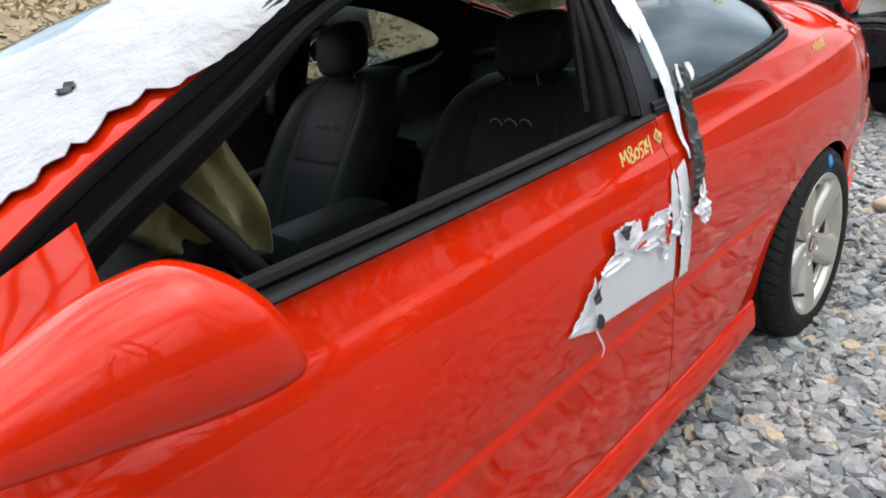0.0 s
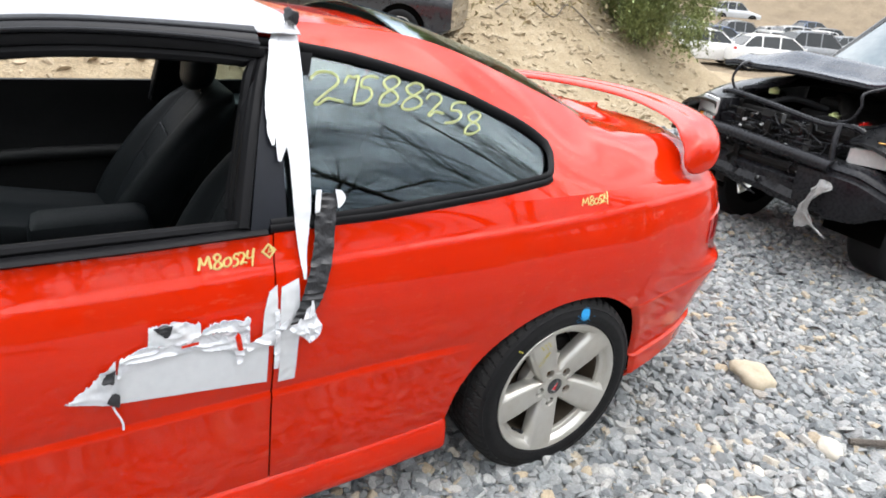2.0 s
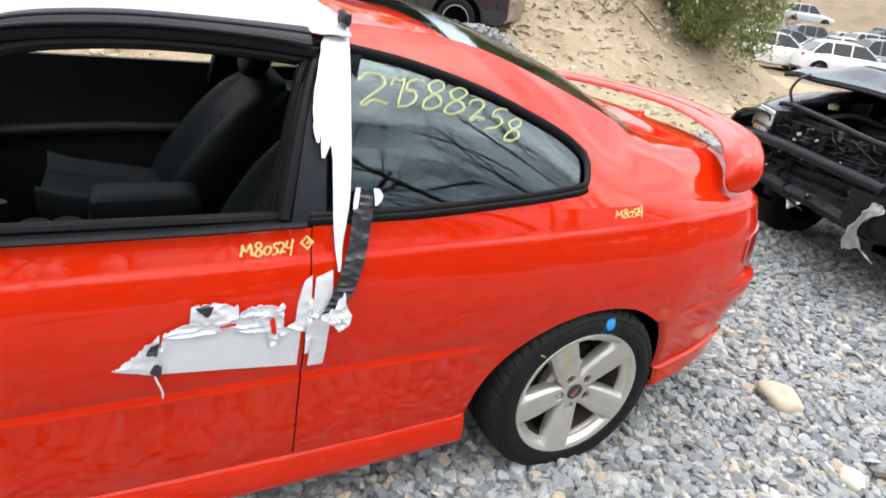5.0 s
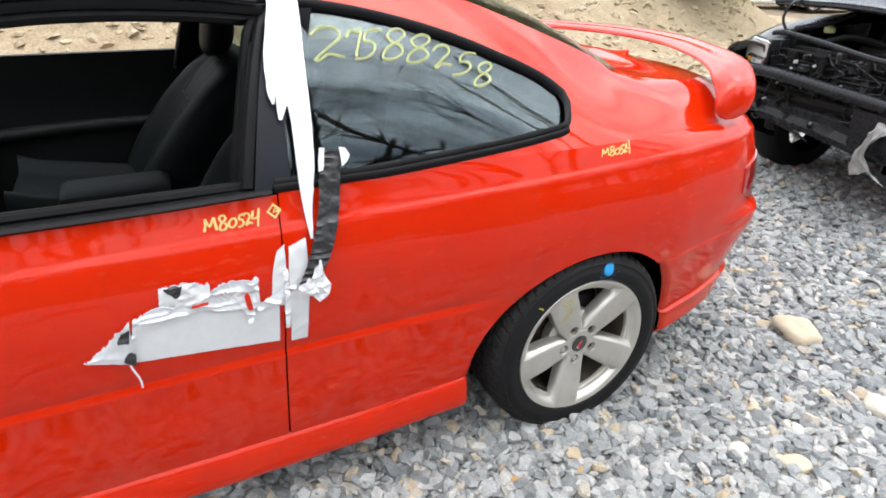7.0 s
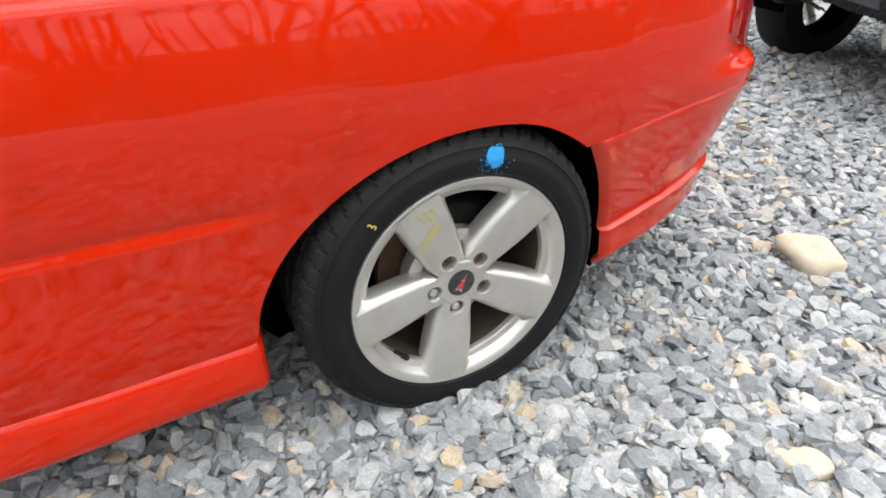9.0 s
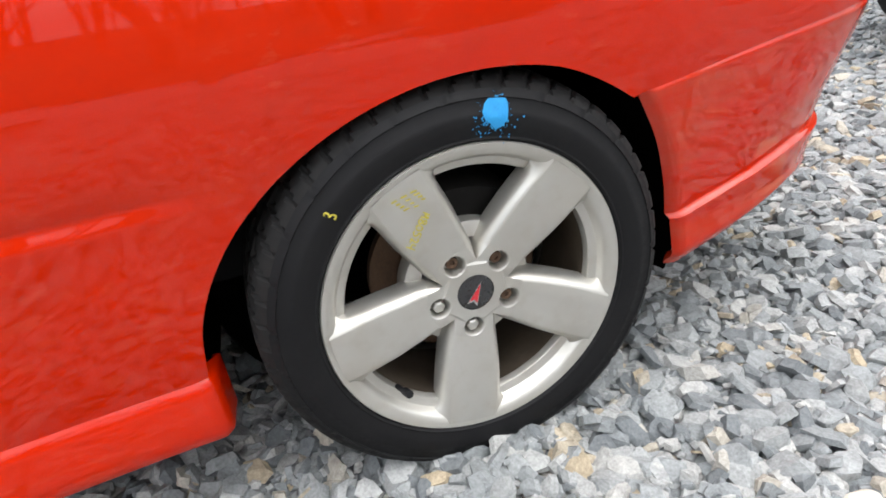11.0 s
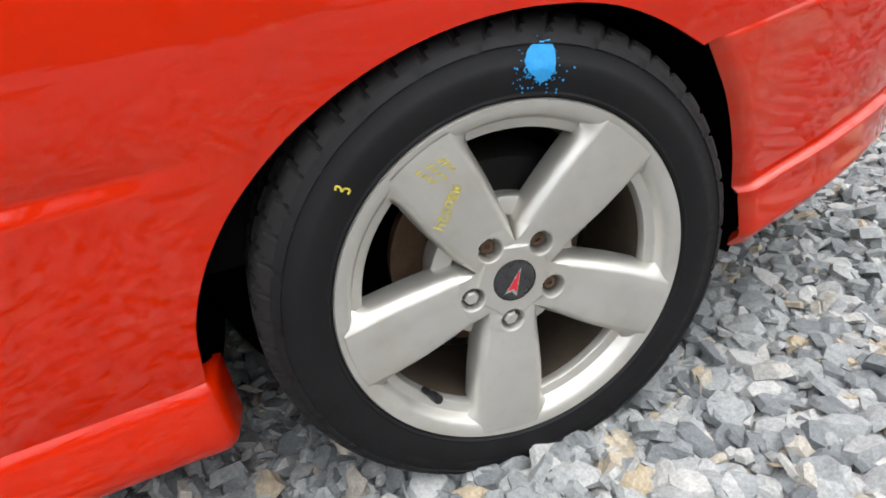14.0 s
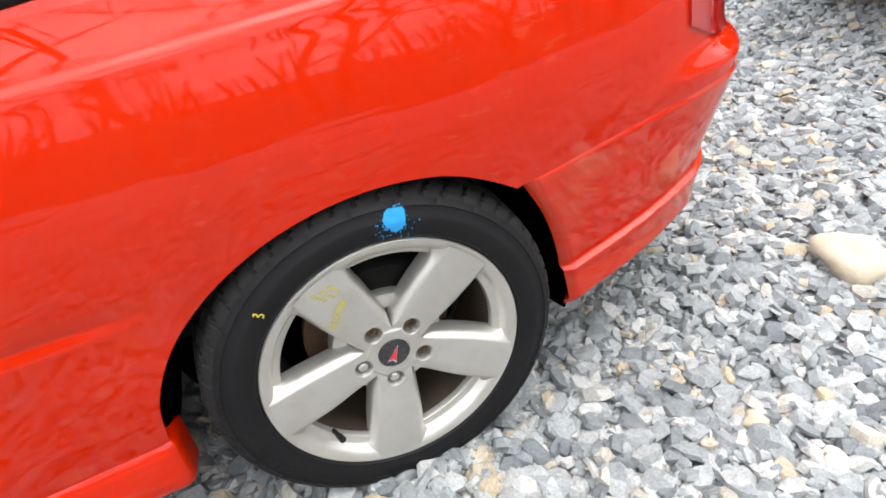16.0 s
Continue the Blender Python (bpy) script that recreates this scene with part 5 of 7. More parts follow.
def front_seat(cy, lean=0.235, dx=0.0, tall=0.565, up=0.0):
    """A bucket seat: raised side bolsters, a sunk middle panel with seams, rounded shoulders and a separate headrest."""
    def middle(v):
        return -0.77 + dx - lean * (1 - v) - 0.03 * math.sin(v * math.pi)

    def half(v):
        return float(np.interp(v, [0, 0.12, 0.35, 0.6, 0.78, 0.9, 0.97, 1.0], [0.215, 0.26, 0.300, 0.314, 0.310, 0.287, 0.232, 0.13]))

    def depth(v):
        return float(np.interp(v, [0, 0.5, 0.9, 0.97, 1.0], [0.075, 0.06, 0.042, 0.03, 0.012]))

    def face(v, q):
        """How far the front stands out at v up the back and q from its middle (-1 to 1)."""
        a = abs(q)
        rim = (1 - min(a, 1.0) ** 5) ** 0.5
        side = float(np.interp(v, [0, 0.2, 0.45, 0.75, 0.92, 1.0], [0.05, 0.10, 0.105, 0.085, 0.05, 0.01]))
        groove = 0.010 * math.exp(-((a - 0.50) / 0.05) ** 2) + 0.006 * math.exp(-((v - 0.56) / 0.014) ** 2) * (1 - step(0.45, 0.52, a))
        return depth(v) * rim + side * step(0.48, 0.78, a) * rim - groove

    rings = []
    for v in np.concatenate([np.linspace(0, 0.5, 18), np.linspace(0.52, 0.60, 8), np.linspace(0.63, 1, 18)]):
        w, mid, z = half(v), middle(v), 0.50 + tall * v
        ring = []
        for q in np.linspace(-1, 1, 37):
            px = -face(v, q)
            ring.append((mid + px, cy + w * q, z + px * 0.35))
        for q in np.linspace(1, -1, 15)[1:-1]:
            px = float(np.interp(v, [0, 0.5, 0.85, 0.96, 1.0], [0.13, 0.14, 0.125, 0.08, 0.02])) * (1 - abs(q) ** 12)
            ring.append((mid + px, cy + w * q, z + px * 0.35))
        rings.append(ring)
    seat = part("front_seat", loft(rings), LEATHER, car, "black leather bucket seat", 60)
    cush = []
    for s in np.linspace(0, 1, 20):
        x = -1.54 + 0.50 * s + dx
        w = 0.235 + 0.02 * s
        h = 0.08 * (0.45 + 0.55 * min(1, s * 6 + 0.15))
        top = 0.60 + up - (0.05 + up) * s
        ring = []
        for a in np.linspace(0, math.tau, 36, endpoint=False):
            c, q = math.cos(a), math.sin(a)
            pz = math.copysign(abs(c) ** 0.7, c) * h
            py = math.copysign(abs(q) ** 0.75, q) * w
            if c > 0:
                pz += 0.075 * step(0.5, 0.9, abs(py) / w) * abs(c) ** 0.3
            ring.append((x, cy + py, top - h + pz))
        cush.append(ring)
    part("cushion", loft(cush), LEATHER, seat, smooth=60)
    head = []
    for v in np.linspace(0, 1, 18):
        r = max(1 - abs(2 * v - 1) ** 3.2, 0.0) ** 0.45
        head.append(pad_ring(-0.805 + dx + 0.03 * v + 0.9 * (0.565 - tall), cy, 0.495 + tall + 0.168 * v, 0.035 + 0.088 * r, 0.012 + 0.046 * r, 0.2))
    part("headrest", loft(head), LEATHER, seat, smooth=60)
    for dy in (-0.05, 0.05):
        part("headrest_post", tube([(-0.79 + dx, cy + dy, 0.435 + tall), (-0.80 + dx, cy + dy, 0.525 + tall)], 0.006, 8), CHROME, seat)
    for side in (-0.5, 0.5):
        seam = [(middle(v) - face(v, side) - 0.0005, cy + side * half(v), 0.50 + tall * v - 0.35 * face(v, side)) for v in np.linspace(0.06, 0.93, 24)]
        part("seam", tube(seam, 0.0028, 5), BLACK_TRIM, seat)
    part("seat_base", box((0.42, 0.36, 0.20), (-1.28 + dx, cy, 0.37), 0.02), CABIN, seat)
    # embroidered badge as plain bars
    for k in range(3):
        v = 0.421 / tall
        x = middle(v) - face(v, 0.15) - 0.0015
        bar = tube([(x - 0.012 * math.sin(a) * 0.35, cy - 0.052 + 0.052 * k + 0.020 * math.cos(a), 0.50 + tall * v - 0.35 * face(v, 0.1) + 0.017 * math.sin(a)) for a in np.linspace(0.4, 5.8, 14)], 0.0026, 5)
        part("badge_bar", bar, STITCH, seat, "grey stitched badge stroke")
    return seat


front_seat(0.515, 0.225, 0.02, 0.515)
front_seat(1.255, 0.34, -0.05, 0.565, 0.045)


def rear_bench():
    rings = []
    for s in np.linspace(0, 1, 16):
        z, x = 0.45 + 0.52 * s, -0.18 + 0.22 * s
        rings.append(pad_ring(x, CY, z, 0.60, 0.085 * (0.4 + 0.6 * min(1, (1 - s) * 6 + 0.1)), 0.3, 0.02))
    return joined(loft(rings), loft([pad_ring(-0.36, CY, z, 0.58, d, 0.0, 0.0) for z, d in ((0.30, 0.24), (0.44, 0.25), (0.47, 0.23), (0.48, 0.15))]))


part("rear_bench", rear_bench(), LEATHER, car, "black leather rear bench", 60)
for y in (0.55, 1.22):
    part("rear_headrest", loft([pad_ring(0.03 + 0.02 * s, y, 0.97 + 0.13 * s, 0.10 * math.sin(math.pi * (0.15 + 0.75 * s)) ** 0.5, 0.045 * math.sin(math.pi * (0.12 + 0.8 * s)) ** 0.6, 0.1) for s in np.linspace(0, 1, 10)]), LEATHER, car, smooth=60)
part("parcel_shelf", box((0.46, 1.16, 0.03), (0.22, CY, 0.995), 0.01), CABIN, car)
floor_pan = part("floor_pan", box((3.0, 1.40, 0.06), (-1.95, CY, 0.235), 0.02), CABIN, car)
part("bulkhead", box((0.04, 1.5, 0.7), (-2.5, CY, 0.55), 0.01), CABIN, car)
part("tail_panel", box((0.04, 1.1, 0.6), (0.55, CY, 0.62), 0.01), CABIN, car)
for y in (0.19, 2 * CY - 0.19):
    part("seat_belt", tube([(-0.86, y, 1.20), (-0.84, y + (0.06 if y < CY else -0.06), 0.9), (-0.88, y, 0.5)], 0.022, 6, 0.1), BLACK_TRIM, car)

# ---- torn tape, film and writing on the coupe ----
def place(u, z, lift):
    return on_flank(u, z, lift) if z < 0.952 else on_dome(u, dome_t(u, min(z, 1.372)), lift)


def rag(s, seed, size):
    return size * (noise.noise((s * 9, seed, 0.3)) + 0.6 * noise.noise((s * 27, seed, 1.7)) + 0.35 * noise.noise((s * 70, seed, 2.9)))


def strip(low, top, name, mat, label, lift=0.003, wrinkle=0.002, torn=(0.0, 0.0), seed=1.0, cols=60, rows=14, curl=0.0, thick=0.0012):
    """A piece of tape between two runs of (u, z) on the flank, its edges torn by as much as torn says."""
    a, b = curve_points([(u, z, 0) for u, z in low], 6), curve_points([(u, z, 0) for u, z in top], 6)
    ia, ib = np.linspace(0, len(a) - 1, cols), np.linspace(0, len(b) - 1, cols)
    grid = []
    for k, (p, q) in enumerate(zip(ia, ib)):
        s = k / (cols - 1)
        pa = np.array([np.interp(p, range(len(a)), a[:, c]) for c in (0, 1)])
        pb = np.array([np.interp(q, range(len(b)), b[:, c]) for c in (0, 1)])
        pa[1] += rag(s, seed, torn[0])
        pb[1] += rag(s, seed + 5, torn[1])
        row = []
        for j in np.linspace(0, 1, rows):
            u, z = pa + (pb - pa) * j
            w = wrinkle * (0.15 + 2.0 * (0.55 - min(abs(noise.noise((u * 13 + z * 22, z * 40 - u * 9, seed))) * 2.2, 0.55)) + 0.35 * abs(noise.noise((u * 60 + z * 30, z * 75, seed + 3))))
            row.append(place(u, z, lift + max(w, 0) + curl * (j ** 4)))
        grid.append(row)
    return tagged(finish(shell(grid, thick), name, mat, None, "", 50 if wrinkle < 0.004 else 28), label, "tape", "torn tape on the coupe")


strip([(-1.258, 0.626), (-1.180, 0.618), (-1.078, 0.607), (-0.941, 0.591)], [(-1.250, 0.697), (-1.210, 0.714), (-1.162, 0.727), (-1.088, 0.727), (-1.024, 0.713), (-0.983, 0.705), (-0.933, 0.713)],
      "silver_patch", SILVER_TAPE, "smooth silver tape patch stuck across the red door", 0.003, 0.0008, (0.0005, 0.004), 1.0, 60, 12)
strip([(-1.345, 0.652), (-1.309, 0.641), (-1.275, 0.630), (-1.253, 0.625)], [(-1.343, 0.656), (-1.310, 0.680), (-1.278, 0.705), (-1.246, 0.727)],
      "tape_tip", WHITE_TAPE, "pointed torn tip of the silver patch", 0.005, 0.003, (0.002, 0.009), 1.6, 44, 10)
strip([(-1.248, 0.688), (-1.223, 0.709), (-1.174, 0.722), (-1.113, 0.721), (-1.063, 0.714), (-1.024, 0.702), (-0.998, 0.703), (-0.977, 0.711)], [(-1.238, 0.734), (-1.210, 0.748), (-1.183, 0.754), (-1.159, 0.752), (-1.109, 0.752), (-1.073, 0.755), (-1.022, 0.758), (-0.977, 0.755)],
      "crumpled_tape", WHITE_TAPE, "crumpled torn silver-white tape edge on the red door", 0.006, 0.0060, (0.004, 0.007), 2.0, 110, 14, 0.004)
strip([(-1.185, 0.746), (-1.149, 0.748), (-1.108, 0.747), (-1.080, 0.747)], [(-1.179, 0.791), (-1.149, 0.797), (-1.109, 0.795), (-1.078, 0.780)],
      "tape_rag", SILVER_TAPE, "torn rag of tape standing above the patch", 0.010, 0.004, (0.003, 0.007), 2.4, 50, 10)
strip([(-1.084, 0.752), (-1.047, 0.756), (-1.012, 0.758), (-0.979, 0.754)], [(-1.076, 0.776), (-1.047, 0.782), (-1.022, 0.784), (-0.976, 0.780)],
      "tape_rag", WHITE_TAPE, "crumpled rag of tape curling off the door", 0.013, 0.008, (0.004, 0.006), 2.9, 50, 9, 0.006)
strip([(-1.027, 0.727), (-1.013, 0.702), (-1.008, 0.664)], [(-0.981, 0.741), (-0.992, 0.696), (-1.000, 0.663)], "tape_tongue", WHITE_TAPE, "hanging crumpled tongue of white tape", 0.012, 0.005, (0.003, 0.003), 3.0, 30, 12)
strip([(-0.951, 0.697), (-0.947, 0.736), (-0.940, 0.779), (-0.926, 0.825)], [(-0.914, 0.689), (-0.912, 0.738), (-0.910, 0.783), (-0.907, 0.837)], "tape_piece", SILVER_TAPE, "upright silver tape piece at the door's edge", 0.003, 0.0015, (0.002, 0.001), 4.0, 30, 10)
strip([(-0.914, 0.583), (-0.909, 0.672), (-0.906, 0.752), (-0.898, 0.830)], [(-0.874, 0.583), (-0.867, 0.664), (-0.859, 0.745), (-0.857, 0.844)], "tape_piece", SILVER_TAPE, "upright silver tape piece on the rear quarter", 0.003, 0.0015, (0.001, 0.001), 5.0, 40, 12)
strip([(-0.926, 0.630), (-0.923, 0.688), (-0.920, 0.735), (-0.917, 0.784)], [(-0.916, 0.628), (-0.909, 0.688), (-0.909, 0.735), (-0.907, 0.782)], "crumpled_tape", WHITE_TAPE, "crumpled tape bridging the door gap", 0.006, 0.005, (0.001, 0.001), 6.0, 40, 10)
strip([(-0.986, 0.696), (-0.950, 0.698), (-0.922, 0.709), (-0.891, 0.734)], [(-0.987, 0.711), (-0.949, 0.723), (-0.922, 0.733), (-0.885, 0.754)], "tape_fold", WHITE_TAPE, "rucked fold of tape running to the door gap", 0.007, 0.006, (0.002, 0.003), 6.6, 40, 9)
strip([(-0.847, 0.842), (-0.852, 0.923), (-0.852, 0.990), (-0.848, 1.051), (-0.846, 1.105), (-0.856, 1.170), (-0.858, 1.228), (-0.838, 1.315), (-0.816, 1.352), (-0.800, 1.371)], [(-0.841, 0.842), (-0.828, 0.922), (-0.812, 0.988), (-0.804, 1.049), (-0.797, 1.103), (-0.790, 1.169), (-0.782, 1.229), (-0.766, 1.317), (-0.756, 1.354), (-0.752, 1.372)],
      "white_tape_strip", WHITE_TAPE, "long white tape strip hanging from the roof over the pillar", 0.010, 0.002, (0.001, 0.001), 7.0, 80, 10)
strip([(-0.884, 1.150), (-0.882, 1.188), (-0.875, 1.221), (-0.856, 1.275), (-0.836, 1.325)], [(-0.842, 1.108), (-0.846, 1.170), (-0.846, 1.228), (-0.832, 1.285), (-0.812, 1.335)], "tape_fringe", WHITE_TAPE, "ragged fringe of white tape on the pillar", 0.014, 0.002, (0.003, 0.001), 8.0, 50, 8)
strip([(-0.885, 1.162), (-0.886, 1.142), (-0.881, 1.121)], [(-0.866, 1.162), (-0.869, 1.142), (-0.876, 1.121)], "tape_finger", WHITE_TAPE, "torn finger of white tape on the pillar", 0.0155, 0.001, (0.001, 0.001), 8.4, 14, 5)
strip([(-0.868, 1.146), (-0.872, 1.115), (-0.873, 1.090)], [(-0.842, 1.140), (-0.852, 1.112), (-0.866, 1.089)], "tape_finger", WHITE_TAPE, "torn finger of white tape on the pillar", 0.0155, 0.001, (0.001, 0.001), 8.8, 14, 5)
strip([(-0.887, 0.742), (-0.868, 0.776), (-0.846, 0.832), (-0.822, 0.895), (-0.807, 0.962), (-0.795, 1.021)], [(-0.844, 0.743), (-0.818, 0.777), (-0.796, 0.825), (-0.772, 0.890), (-0.758, 0.959), (-0.745, 1.014)],
      "black_tape_strip", BLACK_TAPE, "wrinkled black tape strip, its top curled off the glass", 0.014, 0.005, (0.001, 0.001), 9.0, 60, 14)
strip([(-0.808, 0.978), (-0.804, 1.000), (-0.798, 1.024)], [(-0.797, 0.980), (-0.790, 1.003), (-0.786, 1.024)], "tape_curl", WHITE_TAPE, "white underside of the curled black tape", 0.024, 0.003, (0.001, 0.001), 10.0, 12, 6)
strip([(-0.752, 0.984), (-0.751, 1.004), (-0.752, 1.022)], [(-0.748, 0.984), (-0.730, 1.002), (-0.738, 1.020)], "tape_curl", WHITE_TAPE, "white underside of the curled black tape", 0.024, 0.003, (0.002, 0.002), 11.0, 12, 6)
strip([(-0.893, 0.738), (-0.868, 0.718), (-0.842, 0.692), (-0.822, 0.705)], [(-0.875, 0.752), (-0.857, 0.762), (-0.841, 0.783), (-0.814, 0.732)], "tape_flap", WHITE_TAPE, "loose white tape flap below the black strip", 0.022, 0.008, (0.003, 0.006), 12.0, 40, 12)
strip([(-0.847, 0.762), (-0.841, 0.780), (-0.837, 0.797)], [(-0.833, 0.758), (-0.831, 0.778), (-0.833, 0.797)], "tape_flap", WHITE_TAPE, "narrow white tongue lying over the black strip", 0.026, 0.003, (0.001, 0.001), 12.6, 14, 6)
strip([(-1.276, 0.693), (-1.266, 0.690), (-1.254, 0.686)], [(-1.270, 0.705), (-1.258, 0.715), (-1.247, 0.719)], "tape_scrap", BLACK_TAPE, "dark torn scrap at the edge of the patch", 0.014, 0.005, (0.004, 0.005), 13.0, 16, 8)
strip([(-1.272, 0.642), (-1.262, 0.634), (-1.250, 0.627)], [(-1.266, 0.656), (-1.256, 0.662), (-1.246, 0.656)], "tape_scrap", BLACK_TAPE, "dark torn scrap at the tip of the patch", 0.014, 0.005, (0.004, 0.004), 14.0, 16, 8)
strip([(-1.159, 0.780), (-1.149, 0.770), (-1.139, 0.776)], [(-1.171, 0.795), (-1.153, 0.799), (-1.133, 0.796)], "tape_scrap", BLACK_TAPE, "dark underside of torn tape", 0.020, 0.004, (0.002, 0.002), 15.0, 14, 8)
strip([(-1.122, 0.740), (-1.104, 0.741), (-1.087, 0.742)], [(-1.122, 0.745), (-1.104, 0.747), (-1.087, 0.748)], "tape_tear", RED_SCUFFED, "red paint showing through a slit in the tape", 0.0215, 0.001, (0.001, 0.001), 15.6, 14, 4)
strip([(-1.008, 0.711), (-1.002, 0.705), (-0.996, 0.709)], [(-1.012, 0.742), (-1.005, 0.752), (-0.999, 0.738)], "tape_tear", RED, "red paint showing through a tear in the tape", 0.0215, 0.002, (0.003, 0.003), 16.0, 12, 8)
tagged(finish(tube([place(-1.262, 0.627, 0.012), place(-1.258, 0.613, 0.014), place(-1.251, 0.595, 0.018), place(-1.248, 0.580, 0.02), place(-1.249, 0.561, 0.018)], 0.0022, 6, 0.4, (0, 1, 0)), "tape_shred", WHITE_TAPE), "thin curled shred of tape hanging below the patch", "tape", "torn tape on the coupe")


def film(x0, x1, seed):
    """White film over the roof and the windshield, wrinkled, torn along the pillar."""
    rows = []
    for s in np.linspace(0, 1, 120):
        row = []
        for k in np.linspace(0, 1, 60):
            x = x0 + (x1 - x0) * s
            z, i = crown(min(x, -0.99))
            if x > -0.99:
                i, z = dome(x, 1.0)
            z0, i0 = rail(min(x, -0.88))
            lim = 1.9 - 1.33 * step(-1.42, -1.66, x) + rag(s * 4, seed + 9, 0.10) * step(-1.5, -1.7, x)
            tear = rag(s * 8, seed, 0.035) * step(-1.5, -1.8, x)
            if k < 0.12:
                q = k / 0.12
                start = 0.50 - 0.74 * step(-1.42, -1.66, x) - 0.10 * step(-0.885, -0.862, x) + 0.05 * rag(s * 9, seed + 3, 1.0) + step(-1.74, -1.90, x) * 0.55 + step(-1.9, -2.15, x) * 0.55 + tear * 6 * step(-1.7, -1.85, x)
                q = start + (1 - start) * q
                a, b, c = spot(x, i0, z0), spot(x, i, z), spot(x, i0 + 0.02, z0 + 0.75 * (z - z0))
                p = (1 - q) ** 2 * a + 2 * q * (1 - q) * c + q * q * b
            else:
                q = (k - 0.12) / 0.88
                y0 = spot(x, i, 0)[1]
                if x < -1.47:
                    t = (-1.47 - x) / 0.80
                    m = math.sin(min(q * lim, 2 - q * lim) * math.pi / 2)
                    p = np.array((x - (0.03 + 0.30 * t) * m, y0 + (CY - y0) * q * lim, z - 0.004 + (0.03 + 0.01 * t) * m))
                else:
                    qq = q * lim
                    m = math.sin(min(qq, 2 - qq) * math.pi / 2)
                    p = np.array((x + 0.03 * m * (-1 if x < -1.3 else 0), y0 + (CY - y0) * qq, z + (1.398 - z - 0.02 * step(-1.2, -1.46, x)) * m ** 0.9))
            fold = 0.0015 + 0.003 * abs(noise.noise((p[0] * 5, p[1] * 3 + p[0] * 4, seed))) + (0.030 * abs(noise.noise((p[0] * 2.6 + p[1] * 1.2, p[1] * 2.4 + p[0], seed + 4))) + 0.012 * abs(noise.noise((p[0] * 7 + p[1] * 3, p[1] * 6 - p[0] * 4, seed + 8)))) * step(-1.4, -1.7, x)
            p = np.array(p) + (0, -0.35 * fold if k < 0.12 else 0, fold)
            row.append(p)
        rows.append(row)
    return rows


film_rows = film(-2.25, -0.760, 21.0)
tagged(finish(shell(film_rows, 0.0015), "white_film", SHEET, None, "", 60), "wrinkled white protective film over roof and windshield", "film")
on_film = np.array(film_rows).reshape(-1, 3)


def film_hole_patch(x, y, long, wide, turn):
    """A ragged black patch on the film, painting the darkness of a torn hole."""
    rows = []
    for a in np.linspace(-1, 1, 12):
        row = []
        for b in np.linspace(-1, 1, 8):
            r = 1 + 0.4 * noise.noise((a * 3, b * 3, x * 7))
            px, py = a * long * r, b * wide * r * math.sqrt(max(1.02 - a * a, 0.02))
            cx_, cy_ = x + px * math.cos(turn) - py * math.sin(turn), y + px * math.sin(turn) + py * math.cos(turn)
            z = on_film[int(np.argmin((on_film[:, 0] - cx_) ** 2 + (on_film[:, 1] - cy_) ** 2)), 2]
            row.append((cx_, cy_, z + 0.003))
        rows.append(row)
    return shell(rows, 0.001)


tagged(finish(film_hole_patch(-1.90, 0.35, 0.012, 0.017, 0.3), "tape_scrap", BLACK_TAPE), "dark torn hole in the white film", "tape", "torn tape on the coupe")
strip([(-0.79, 1.350), (-0.775, 1.347), (-0.758, 1.350)], [(-0.79, 1.364), (-0.775, 1.368), (-0.76, 1.364)], "tape_scrap", BLACK_TAPE, "ragged black tape knot on the roof edge", 0.024, 0.022, (0.006, 0.006), 17.0, 20, 12)


# figures as pen strokes in a unit box
PEN = {"2": [[(0.02, 0.78), (0.18, 0.98), (0.55, 0.95), (0.74, 0.68), (0.50, 0.34), (0.30, 0.06), (0.40, 0.0), (0.55, 0.16), (0.72, 0.14), (1.0, 0.05)]],
       "7": [[(0.0, 0.72), (0.15, 0.98), (0.55, 0.92), (0.85, 0.98), (0.9, 0.5), (0.95, 0.0)]],
       "5": [[(1.0, 0.92), (0.55, 1.0), (0.22, 0.88), (0.25, 0.62), (0.65, 0.56), (0.88, 0.30), (0.6, 0.04), (0.05, 0.0)]],
       "8": [[(0.80, 0.90), (0.45, 1.0), (0.12, 0.84), (0.32, 0.60), (0.80, 0.42), (0.98, 0.18), (0.62, 0.0), (0.20, 0.06), (0.22, 0.34), (0.60, 0.56), (0.85, 0.74), (0.80, 0.90)]],
       "M": [[(0.0, 0.0), (0.12, 0.5), (0.15, 0.95), (0.45, 0.35), (0.80, 0.98), (0.9, 0.5), (1.0, 0.0)]], "0": [[(0.55, 0.85), (0.1, 0.6), (0.1, 0.15), (0.55, 0.02), (0.95, 0.35), (0.85, 0.72), (0.55, 0.85)]],
       "4": [[(0.15, 0.95), (0.02, 0.48), (0.5, 0.44), (1.0, 0.52)], [(0.95, 1.05), (0.82, 0.5), (0.75, -0.12)]]}


def pen_figures(rows, radius, lift, mat, label, flat=0.35):
    """Hand-drawn figures on the flank or its glass: rows of (figure, u, z, width, height, slant)."""
    bms = []
    for ch, u, z, w, h, sh in rows:
        for stroke in PEN[ch]:
            run = curve_points([(a, b, 0) for a, b in stroke], 6)
            bms.append(tube([place(u + a * w + b * sh, z + b * h, lift) for a, b, _ in run], radius, 6, flat, (0, 1, 0), taper=[1 + 0.3 * noise.noise((i * 0.23, u * 9, 1.0)) for i in range(len(run))]))
    return tagged(finish(joined(*bms), "writing", mat), label, "writing")


